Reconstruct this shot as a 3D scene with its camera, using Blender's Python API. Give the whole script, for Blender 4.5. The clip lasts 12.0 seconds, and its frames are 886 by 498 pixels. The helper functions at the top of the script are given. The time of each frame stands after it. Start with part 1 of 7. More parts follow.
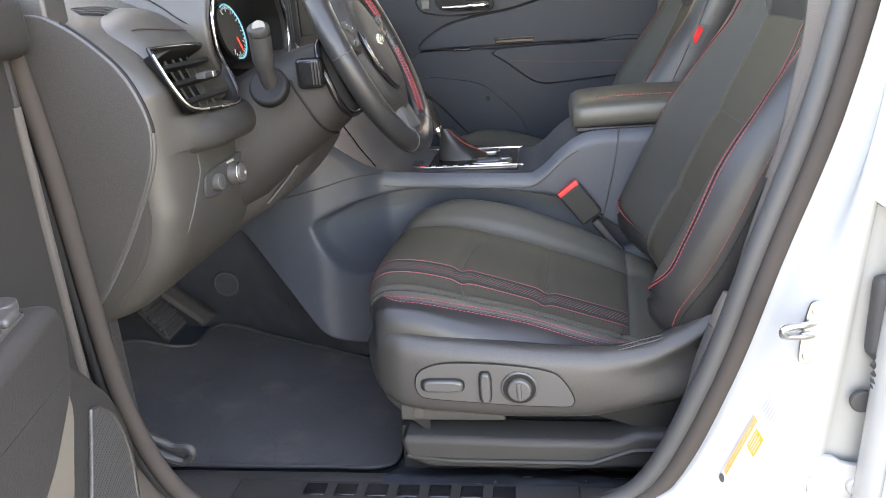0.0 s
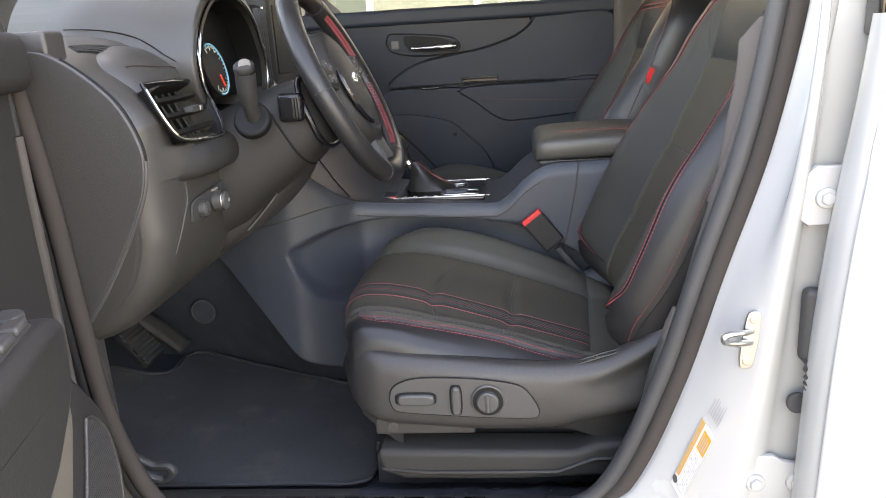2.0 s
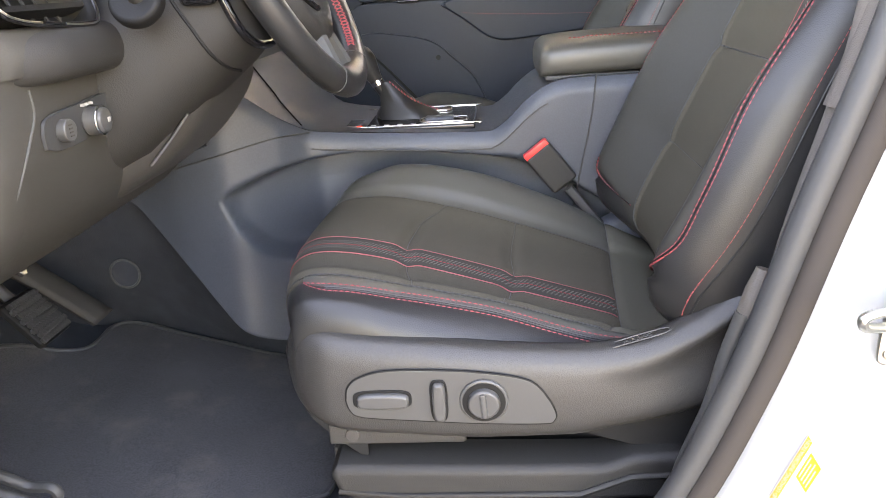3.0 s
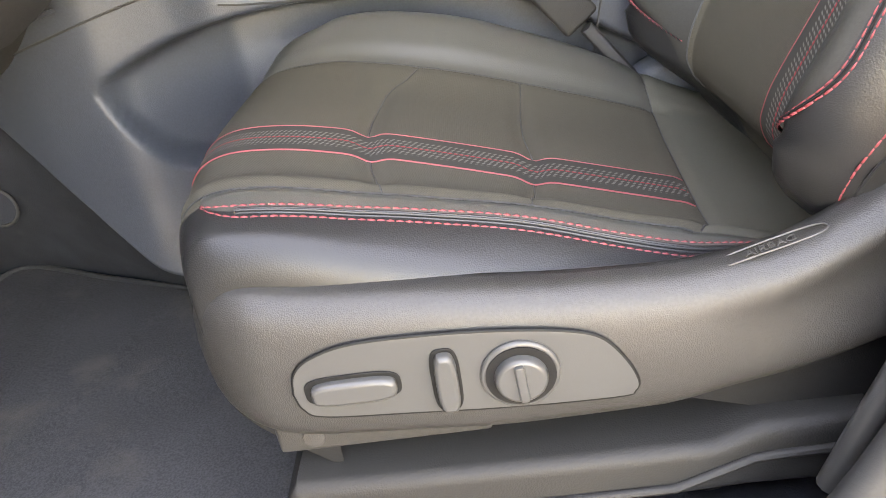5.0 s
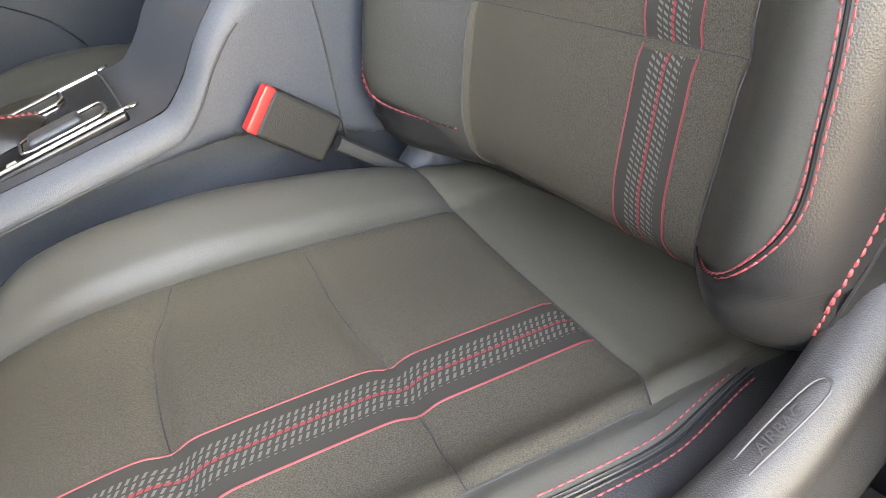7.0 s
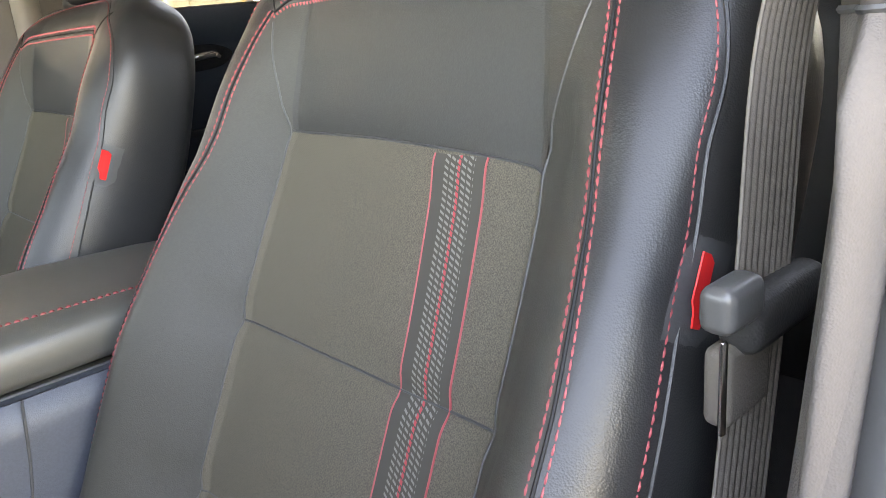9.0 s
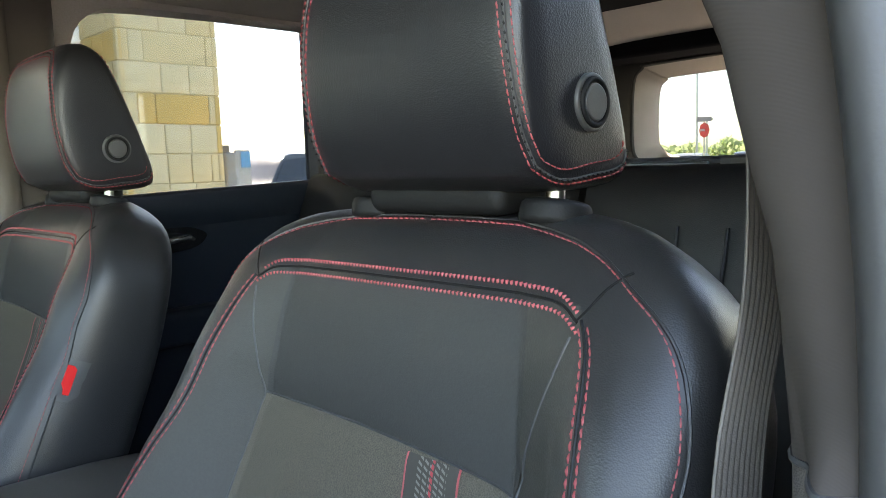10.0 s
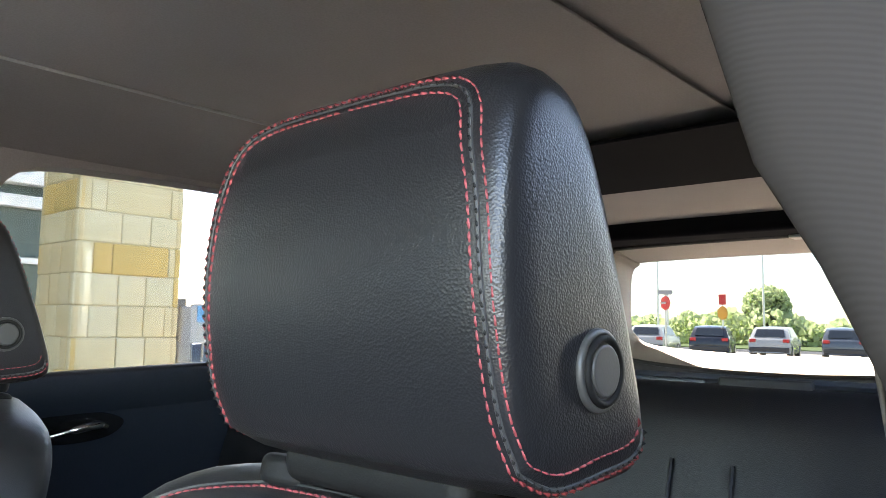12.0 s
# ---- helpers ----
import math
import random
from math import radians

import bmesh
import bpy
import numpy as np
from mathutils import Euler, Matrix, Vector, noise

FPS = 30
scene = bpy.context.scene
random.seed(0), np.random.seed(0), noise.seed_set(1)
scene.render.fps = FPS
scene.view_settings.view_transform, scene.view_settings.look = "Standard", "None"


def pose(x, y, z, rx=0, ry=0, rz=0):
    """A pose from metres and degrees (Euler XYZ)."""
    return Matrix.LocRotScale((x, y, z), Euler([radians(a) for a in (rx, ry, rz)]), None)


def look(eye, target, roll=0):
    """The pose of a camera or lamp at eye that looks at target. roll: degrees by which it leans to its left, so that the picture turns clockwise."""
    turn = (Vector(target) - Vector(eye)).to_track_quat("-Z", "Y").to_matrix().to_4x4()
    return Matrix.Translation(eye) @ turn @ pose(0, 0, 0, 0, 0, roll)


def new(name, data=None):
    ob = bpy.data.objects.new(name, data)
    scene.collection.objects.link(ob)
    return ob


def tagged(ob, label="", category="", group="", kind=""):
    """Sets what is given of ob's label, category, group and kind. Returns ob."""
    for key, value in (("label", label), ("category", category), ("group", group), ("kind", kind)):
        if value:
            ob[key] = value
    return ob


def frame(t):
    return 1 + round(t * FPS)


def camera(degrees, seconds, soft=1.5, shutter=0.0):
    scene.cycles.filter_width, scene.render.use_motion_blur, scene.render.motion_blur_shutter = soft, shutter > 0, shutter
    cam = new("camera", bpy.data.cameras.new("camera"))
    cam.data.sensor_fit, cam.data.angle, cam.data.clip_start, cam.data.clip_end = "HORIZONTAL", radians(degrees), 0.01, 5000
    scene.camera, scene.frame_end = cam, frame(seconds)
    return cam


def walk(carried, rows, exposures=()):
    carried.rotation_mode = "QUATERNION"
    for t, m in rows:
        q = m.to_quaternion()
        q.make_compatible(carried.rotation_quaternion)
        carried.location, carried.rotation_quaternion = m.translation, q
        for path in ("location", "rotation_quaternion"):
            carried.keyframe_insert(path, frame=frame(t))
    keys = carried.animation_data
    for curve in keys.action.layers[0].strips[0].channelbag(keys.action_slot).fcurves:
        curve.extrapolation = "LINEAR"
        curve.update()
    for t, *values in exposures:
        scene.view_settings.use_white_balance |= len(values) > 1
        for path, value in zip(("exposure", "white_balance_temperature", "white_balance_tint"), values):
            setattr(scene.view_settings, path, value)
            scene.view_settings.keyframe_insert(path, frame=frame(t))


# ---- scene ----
cam = camera(62.0, 12.0, soft=0.8)
PATH = [
    (0, (-0.098, -0.015, 1.224), (-0.369, 1.856, 0.574), -4.1),
    (0.5, (-0.098, -0.093, 1.224), (-0.323, 1.804, 0.633), -3.7),
    (1, (-0.097, -0.105, 1.222), (-0.297, 1.805, 0.662), -3.6),
    (1.5, (-0.097, -0.109, 1.223), (-0.285, 1.804, 0.674), -3.5),
    (2, (-0.097, -0.1, 1.226), (-0.276, 1.812, 0.667), -3.5),
    (2.5, (-0.094, 0.055, 1.222), (-0.263, 1.948, 0.601), -3.6),
    (3, (-0.116, 0.244, 1.111), (-0.267, 2.115, 0.421), -3.9),
    (3.2, (-0.125, 0.299, 1.059), (-0.271, 2.161, 0.343), -4.0),
    (4.8, (-0.134, 0.569, 0.962), (-0.297, 2.358, 0.082), -7.8),
    (5, (-0.154, 0.575, 0.984), (-0.264, 2.318, 0.01), -9.3),
    (5.5, (-0.242, 0.63, 0.99), (-0.35, 2.373, 0.016), -16.6),
    (6, (-0.261, 0.757, 1.044), (-0.198, 2.435, -0.042), -21.5),
    (6.5, (-0.213, 0.816, 1.055), (0.064, 2.444, -0.074), -24.6),
    (7, (-0.157, 0.825, 1.067), (0.356, 2.386, -0.073), -22.8),
    (7.2, (-0.143, 0.829, 1.068), (0.477, 2.36, -0.06), -21.1),
    (8.8, (-0.045, 0.84, 1.216), (1.156, 2.276, 0.511), -7.7),
    (9, (-0.052, 0.833, 1.232), (1.227, 2.26, 0.657), -4.9),
    (9.5, (-0.051, 0.83, 1.294), (1.315, 2.242, 0.918), -2.8),
    (10, (-0.051, 0.839, 1.356), (1.368, 2.23, 1.132), -1.9),
    (10.5, (-0.018, 0.876, 1.402), (1.443, 2.239, 1.32), -0.7),
    (11, (0.045, 0.928, 1.422), (1.526, 2.272, 1.428), 0.4),
    (11.5, (0.067, 0.943, 1.422), (1.55, 2.284, 1.493), 1.5),
    (12, (0.078, 0.948, 1.42), (1.566, 2.269, 1.623), 1.0),
]
EXPOSURES = [(0, 5.14, 9700, 21), (0.5, 4.82, 9800, 21), (1, 4.68, 9900, 22), (2.0, 4.58, 10000, 23), (2.5, 4.6, 10100, 23), (3.0, 5.42, 10500, 24), (3.2, 5.58, 10800, 24), (4.8, 5.78, 12200, 23), (5.5, 5.84, 12400, 22), (6.5, 6.04, 12500, 21), (7.2, 6.08, 12200, 20), (8.8, 5.88, 11000, 21), (9.5, 5.24, 8600, 17), (10, 4.92, 8200, 12), (10.5, 4.94, 7900, 10), (11, 5.1, 7800, 11), (11.5, 5.22, 7700, 13), (12, 5.3, 7600, 15)]
walk(cam, [(t, look(e, g, r)) for t, e, g, r in PATH], EXPOSURES)

# ---- daylight ----
SUN_EL, SUN_ROT = radians(50), radians(15)
world = bpy.data.worlds.new("sky")
scene.world = world
world.use_nodes = True
_sky = world.node_tree.nodes.new("ShaderNodeTexSky")
_sky.sky_type, _sky.sun_disc = "NISHITA", False
_sky.sun_elevation, _sky.sun_rotation = SUN_EL, SUN_ROT
_bg = world.node_tree.nodes["Background"]
_bg.inputs["Strength"].default_value = 0.11
world.node_tree.links.new(_sky.outputs[0], _bg.inputs[0])
sun = new("sun", bpy.data.lights.new("sun", "SUN"))
sun.data.energy, sun.data.angle, sun.data.color = 3.2, radians(0.5), (1.0, 0.95, 0.88)
_sd = Vector((math.sin(SUN_ROT) * math.cos(SUN_EL), math.cos(SUN_ROT) * math.cos(SUN_EL), math.sin(SUN_EL)))
sun.matrix_world = look(_sd * 30, (0, 0, 0))


# ---- materials ----
def mat(name, col, rough=0.5, metal=0.0, bump=0.0, scale=300.0, var=0.15, kind="noise", coat=0.0, spec=0.5, vscale=6.0, speck=0.0):
    m = bpy.data.materials.new(name)
    m.use_nodes = True
    n, l = m.node_tree.nodes, m.node_tree.links
    b = n["Principled BSDF"]
    b.inputs["Roughness"].default_value, b.inputs["Metallic"].default_value = rough, metal
    b.inputs["Specular IOR Level"].default_value, b.inputs["Coat Weight"].default_value = spec, coat
    tc = n.new("ShaderNodeTexCoord")
    big = n.new("ShaderNodeTexNoise")
    big.inputs["Scale"].default_value, big.inputs["Detail"].default_value = vscale, 6
    l.new(tc.outputs["Object"], big.inputs["Vector"])
    ramp = n.new("ShaderNodeMix")
    ramp.data_type = "RGBA"
    ramp.inputs[6].default_value = [c * (1 - var) for c in col[:3]] + [1]
    ramp.inputs[7].default_value = [min(1, c * (1 + var)) for c in col[:3]] + [1]
    tone = big.outputs["Fac"]
    if speck:
        fine = n.new("ShaderNodeTexNoise")
        fine.inputs["Scale"].default_value, fine.inputs["Detail"].default_value = scale * 0.45, 4
        l.new(tc.outputs["Object"], fine.inputs["Vector"])
        wide = n.new("ShaderNodeMapRange")
        wide.inputs[1].default_value, wide.inputs[2].default_value = 0.36, 0.64
        l.new(fine.outputs["Fac"], wide.inputs[0])
        both = n.new("ShaderNodeMix")
        both.inputs[0].default_value = speck
        l.new(tone, both.inputs[2])
        l.new(wide.outputs[0], both.inputs[3])
        tone = both.outputs[0]
    l.new(tone, ramp.inputs[0])
    l.new(ramp.outputs[2], b.inputs["Base Color"])
    rr = n.new("ShaderNodeMapRange")
    rr.inputs[3].default_value, rr.inputs[4].default_value = max(0.02, rough - 0.07), min(1, rough + 0.07)
    l.new(big.outputs["Fac"], rr.inputs[0])
    l.new(rr.outputs[0], b.inputs["Roughness"])
    if bump:
        if kind == "grain":
            tex = n.new("ShaderNodeTexVoronoi")
            tex.feature = "F1"
            tex.inputs["Scale"].default_value = scale
            out = tex.outputs["Distance"]
        else:
            tex = n.new("ShaderNodeTexNoise")
            tex.inputs["Scale"].default_value, tex.inputs["Detail"].default_value = scale, 3
            out = tex.outputs["Fac"]
        l.new(tc.outputs["Object"], tex.inputs["Vector"])
        bp = n.new("ShaderNodeBump")
        bp.inputs["Strength"].default_value, bp.inputs["Distance"].default_value = bump, 0.001
        l.new(out, bp.inputs["Height"])
        l.new(bp.outputs[0], b.inputs["Normal"])
    return m


def weave(name, col, light):
    """Woven seat cloth: two crossing fine ribs."""
    m = mat(name, col, 0.85, var=0.12, spec=0.25)
    n, l = m.node_tree.nodes, m.node_tree.links
    b = n["Principled BSDF"]
    tc = n.new("ShaderNodeTexCoord")
    hs = []
    for rot in (0.6, -0.6):
        mp = n.new("ShaderNodeMapping")
        mp.inputs["Rotation"].default_value = (0, 0.4, rot)
        w = n.new("ShaderNodeTexWave")
        w.inputs["Scale"].default_value, w.inputs["Distortion"].default_value = 190, 0.6
        l.new(tc.outputs["Object"], mp.inputs[0])
        l.new(mp.outputs[0], w.inputs["Vector"])
        hs.append(w.outputs["Fac"])
    mx = n.new("ShaderNodeMath")
    mx.operation = "MULTIPLY"
    l.new(hs[0], mx.inputs[0])
    l.new(hs[1], mx.inputs[1])
    bp = n.new("ShaderNodeBump")
    bp.inputs["Strength"].default_value, bp.inputs["Distance"].default_value = 0.12, 0.0008
    l.new(mx.outputs[0], bp.inputs["Height"])
    l.new(bp.outputs[0], b.inputs["Normal"])
    mc = n.new("ShaderNodeMix")
    mc.data_type = "RGBA"
    mc.inputs[6].default_value, mc.inputs[7].default_value = (*col, 1), (*light, 1)
    fuzz = n.new("ShaderNodeTexNoise")
    fuzz.inputs["Scale"].default_value, fuzz.inputs["Detail"].default_value = 1000, 4
    l.new(tc.outputs["Object"], fuzz.inputs["Vector"])
    wide = n.new("ShaderNodeMapRange")
    wide.inputs[1].default_value, wide.inputs[2].default_value = 0.34, 0.66
    l.new(fuzz.outputs["Fac"], wide.inputs[0])
    mf = n.new("ShaderNodeMix")
    mf.inputs[0].default_value = 0.85
    l.new(mx.outputs[0], mf.inputs[2])
    l.new(wide.outputs[0], mf.inputs[3])
    l.new(mf.outputs[0], mc.inputs[0])
    l.new(mc.outputs[2], b.inputs["Base Color"])
    return m


LEATHER = mat("leather_black", (0.0190, 0.0188, 0.0188), 0.36, bump=0.16, scale=850, spec=0.38, kind="grain", var=0.12)
HEAD_LEATHER = mat("headrest_leather", (0.0125, 0.0125, 0.0138), 0.33, bump=0.22, scale=760, spec=0.45, kind="grain", var=0.12)
VINYL = mat("matte_seat_vinyl", (0.066, 0.0635, 0.055), 0.42, bump=0.15, scale=900, var=0.1, spec=0.5)
SOFT_DASH = mat("soft_dash_skin", (0.0425, 0.0398, 0.0350), 0.45, bump=0.14, scale=1500, kind="grain", var=0.2, speck=0.5)
# Darker copies of the seat vinyl; the backrest's shade is put in their colour
YOKE_VINYL_SHADED = mat("upper_back_vinyl_shaded", (0.027, 0.0268, 0.0252), 0.52, bump=0.25, scale=800, var=0.14, speck=0.4, spec=0.32)
BACK_VINYL_SHADED = mat("backrest_vinyl_shaded", (0.0365, 0.0352, 0.0305), 0.5, bump=0.25, scale=850, var=0.12, speck=0.4, spec=0.28)
# Cushion vinyl made lighter; light the strip lacks is put into its colour
REAR_STRIP = mat("olive_strip_lightened", (0.092, 0.086, 0.068), 0.7, bump=0.2, scale=1100, var=0.1, speck=0.5, spec=0.25)
CLOTH = weave("seat_cloth", (0.043, 0.038, 0.029), (0.102, 0.089, 0.067))
PLASTIC = mat("dark_grained_plastic", (0.0475, 0.0445, 0.0415), 0.42, bump=0.26, scale=1150, spec=0.55, kind="grain", var=0.28, speck=0.65)
SHIELD_SKIN = mat("seat_shield_plastic", (0.036, 0.034, 0.032), 0.44, bump=0.26, scale=1000, spec=0.45, kind="grain", var=0.22, speck=0.5)
PLASTIC_SMOOTH = mat("dark_smooth_plastic", (0.062, 0.06076, 0.05828), 0.34, bump=0.08, scale=900, var=0.08)
# Bluish sky light is put into the console, door and carpet base colours
CONSOLE_GREY = mat("console_plastic", (0.046, 0.0535, 0.0665), 0.44, bump=0.18, scale=900, kind="grain", var=0.16, speck=0.5, spec=0.42)
DOOR_SKIN = mat("passenger_door_skin", (0.0165, 0.0222, 0.0320), 0.45, spec=0.24, bump=0.15, scale=700, kind="grain", var=0.15, speck=0.4)
DARK_TRIM = mat("dark_trim_skin", (0.02976, 0.02852, 0.02703), 0.55, spec=0.22, bump=0.2, scale=600, kind="grain", var=0.12)
DOOR_SATIN = mat("door_satin_inlay", (0.0165, 0.0210, 0.0290), 0.38, spec=0.18, var=0.1)
SHADE_BLACK = mat("dark_roof_glass_shade", (0.012, 0.012, 0.014), 0.95, spec=0.03, var=0.1)
GLOSS_BLACK = mat("piano_black", (0.01, 0.01, 0.011), 0.12, var=0.05)
CHROME = mat("chrome", (0.8, 0.8, 0.8), 0.15, 1.0, var=0.04)
STEEL = mat("zinc_steel", (0.56, 0.56, 0.52), 0.3, 1.0, var=0.1)
RED_THREAD = mat("red_thread", (0.2728, 0.04216, 0.04712), 0.6, var=0.1)
SEAM_BROWN = mat("brown_seam_thread", (0.030, 0.012, 0.011), 0.7, var=0.1)
RED_PLASTIC = mat("red_plastic", (0.744, 0.0248, 0.0248), 0.35, var=0.06)
CARPET = mat("dark_carpet", (0.036, 0.040, 0.048), 0.95, bump=1.0, scale=500, var=0.35, vscale=20, spec=0.1)
MAT_CLOTH = mat("floor_mat_carpet", (0.070, 0.0685, 0.070), 0.95, bump=0.8, scale=900, var=0.4, vscale=9, spec=0.1, speck=0.5)
WHITE_PAINT = mat("white_paint", (0.345, 0.345, 0.33), 0.25, var=0.02, coat=0.6)
INSERT = mat("pale_satin_insert", (0.1302, 0.1166, 0.09672), 0.45, bump=0.1, scale=900, var=0.1)
# Pale bluish satin that carries the glare on the rear seat top
GLARE_LEDGE = mat("glare_ledge", (0.10, 0.115, 0.13), 0.25, var=0.08)
RUBBER = mat("black_rubber", (0.0372, 0.0372, 0.0372), 0.6, bump=0.2, scale=300, var=0.1)
# Near-black; stands for shade in pockets and gaps, and for black plastic parts
BLACK_AND_SHADE = mat("black_plastic_and_gap_shade", (0.009, 0.009, 0.009), 0.6, bump=0.2, scale=500, var=0.1, spec=0.2)
HEADLINER = mat("headliner_cloth", (0.372, 0.3472, 0.3249), 0.95, bump=0.5, scale=700, var=0.1, speck=0.4, spec=0.1)
PILLAR_TRIM = mat("pillar_trim", (0.066, 0.057, 0.0505), 0.8, bump=0.25, scale=900, kind="grain", var=0.1, speck=0.3)
RIBBED = mat("ribbed_trim_cloth", (0.046, 0.039, 0.0345), 0.85, var=0.08, spec=0.12)
_n, _l = RIBBED.node_tree.nodes, RIBBED.node_tree.links
_tc, _mp, _wv, _bp = _n.new("ShaderNodeTexCoord"), _n.new("ShaderNodeMapping"), _n.new("ShaderNodeTexWave"), _n.new("ShaderNodeBump")
_mp.inputs["Rotation"].default_value = (0, 0.8, 0.3)
_wv.inputs["Scale"].default_value, _wv.inputs["Distortion"].default_value = 210, 0.5
_bp.inputs["Strength"].default_value, _bp.inputs["Distance"].default_value = 0.07, 0.0008
_l.new(_tc.outputs["Object"], _mp.inputs[0])
_l.new(_mp.outputs[0], _wv.inputs["Vector"])
_l.new(_wv.outputs["Fac"], _bp.inputs["Height"])
_l.new(_bp.outputs[0], _n["Principled BSDF"].inputs["Normal"])
BELT = mat("seat_belt_web", (0.1054, 0.08928, 0.0744), 0.6, bump=0.4, scale=500, var=0.1)
ALU = mat("white_aluminium", (0.7, 0.72, 0.7), 0.4, var=0.04)
PAINTED_GREY = mat("grey_enamel", (0.24, 0.25, 0.25), 0.5, var=0.08)
CONCRETE = mat("pale_concrete", (0.45, 0.39, 0.305), 0.85, bump=0.4, scale=40, var=0.12, vscale=1.5)
ASPHALT = mat("dark_asphalt", (0.075, 0.072, 0.068), 0.9, bump=0.5, scale=90, var=0.2, vscale=2.5)



def dusty(m, dust, scale, lo, hi):
    """Lays patches of dry dust over a material's colour."""
    n, l = m.node_tree.nodes, m.node_tree.links
    bs = n["Principled BSDF"]
    base = bs.inputs["Base Color"].links[0].from_socket
    tc, ns, mr, mx = n.new("ShaderNodeTexCoord"), n.new("ShaderNodeTexNoise"), n.new("ShaderNodeMapRange"), n.new("ShaderNodeMix")
    ns.inputs["Scale"].default_value, ns.inputs["Detail"].default_value, ns.inputs["Roughness"].default_value = scale, 8, 0.65
    mr.inputs[1].default_value, mr.inputs[2].default_value = lo, hi
    mx.data_type = "RGBA"
    mx.inputs[7].default_value = (*dust, 1)
    l.new(tc.outputs["Object"], ns.inputs["Vector"])
    l.new(ns.outputs["Fac"], mr.inputs[0])
    l.new(mr.outputs[0], mx.inputs[0])
    l.new(base, mx.inputs[6])
    l.new(mx.outputs[2], bs.inputs["Base Color"])


dusty(MAT_CLOTH, (0.12, 0.108, 0.095), 11.0, 0.55, 0.85)
dusty(CARPET, (0.075, 0.073, 0.070), 16.0, 0.60, 0.9)

# ---- mesh helpers ----
def spline(pts, n):
    """n points along a Catmull-Rom curve through pts."""
    p = [np.array(q, float) for q in pts]
    p = [2 * p[0] - p[1]] + p + [2 * p[-1] - p[-2]]
    m = len(p) - 3
    out = []
    for k in range(n):
        u = k / (n - 1) * m
        i = min(int(u), m - 1)
        f = u - i
        a, b, c, d = p[i:i + 4]
        out.append(0.5 * (2 * b + (c - a) * f + (2 * a - 5 * b + 4 * c - d) * f * f + (3 * b - a - 3 * c + d) * f ** 3))
    return out


def interp(x, table):
    """Smooth value of a table at x."""
    xs, ys = (np.array(c, float) for c in zip(*table))
    if x <= xs[0] or x >= xs[-1]:
        return float(ys[0] if x <= xs[0] else ys[-1])
    k = int(np.searchsorted(xs, x)) - 1
    s = (ys[1:] - ys[:-1]) / (xs[1:] - xs[:-1])
    g = [s[max(0, i - 1)] if i == len(s) else (s[0] if i == 0 else (0 if s[i - 1] * s[i] <= 0 else 2 * s[i - 1] * s[i] / (s[i - 1] + s[i]))) for i in (k, k + 1)]
    h = xs[k + 1] - xs[k]
    f = (x - xs[k]) / h
    return float(ys[k] * (1 + 2 * f) * (1 - f) ** 2 + h * g[0] * f * (1 - f) ** 2 + ys[k + 1] * f * f * (3 - 2 * f) + h * g[1] * f * f * (f - 1))


def mesh_of(name, verts, faces, smooth=True):
    me = bpy.data.meshes.new(name)
    me.from_pydata([tuple(map(float, v)) for v in verts], [], faces)
    me.validate()
    if smooth:
        me.polygons.foreach_set("use_smooth", [True] * len(me.polygons))
    return me


def put(name, me, material, parent=None, label=""):
    """Links a mesh or bmesh as one object, under parent where given."""
    if isinstance(me, bmesh.types.BMesh):
        bm = me
        me = bpy.data.meshes.new(name)
        bm.to_mesh(me)
        bm.free()
        me.polygons.foreach_set("use_smooth", [True] * len(me.polygons))
        me.set_sharp_from_angle(angle=radians(40))
        flat = name not in ("stone", "rib", "tick", "print_line")
    else:
        flat = False
    me.materials.append(material)
    ob = new(name, me)
    if flat:
        wn = ob.modifiers.new("face_normals", "WEIGHTED_NORMAL")
        wn.keep_sharp = True
    if parent:
        ob.parent = parent
    if label:
        ob["label"] = label
    return ob


def thing(name, label, category, group="", kind=""):
    return tagged(new(name), label, category, group, kind)


def loft(rows, closed=False, cap=False):
    """Quads between rows of points, all of one length."""
    m = len(rows[0])
    verts = [v for r in rows for v in r]
    faces = []
    for i in range(len(rows) - 1):
        for j in range(m if closed else m - 1):
            k = (j + 1) % m
            faces.append((i * m + j, i * m + k, (i + 1) * m + k, (i + 1) * m + j))
    if cap:
        faces.append(tuple(range(m - 1, -1, -1)))
        faces.append(tuple((len(rows) - 1) * m + j for j in range(m)))
    me = mesh_of("loft", verts, faces)
    bm = bmesh.new()
    bm.from_mesh(me)
    bmesh.ops.recalc_face_normals(bm, faces=bm.faces)
    bm.to_mesh(me)
    bm.free()
    if cap:
        me.set_sharp_from_angle(angle=radians(45))
    return me


def thick(ob, t, offset=-1.0):
    md = ob.modifiers.new("thickness", "SOLIDIFY")
    md.thickness, md.offset = t, offset
    return ob


def tube(pts, r, seg=8, closed=False):
    """A round bar of radius r (a number or one per point) along pts."""
    p = [Vector(q) for q in pts]
    n = len(p)
    rows = []
    ref = Vector((0, 0, 1))
    for i in range(n):
        a, b = (p[(i - 1) % n], p[(i + 1) % n]) if closed else (p[max(0, i - 1)], p[min(n - 1, i + 1)])
        d = (b - a).normalized()
        if abs(d.dot(ref)) > 0.95:
            ref = Vector((0, 1, 0)) if abs(d.y) < 0.9 else Vector((1, 0, 0))
        s = d.cross(ref).normalized()
        u = s.cross(d).normalized()
        ref = u
        rad = r[i] if isinstance(r, (list, tuple)) else r
        rows.append([p[i] + (s * math.cos(k * 2 * math.pi / seg) + u * math.sin(k * 2 * math.pi / seg)) * rad for k in range(seg)])
    if closed:
        rows.append(rows[0])
    return loft(rows, closed=True, cap=not closed)


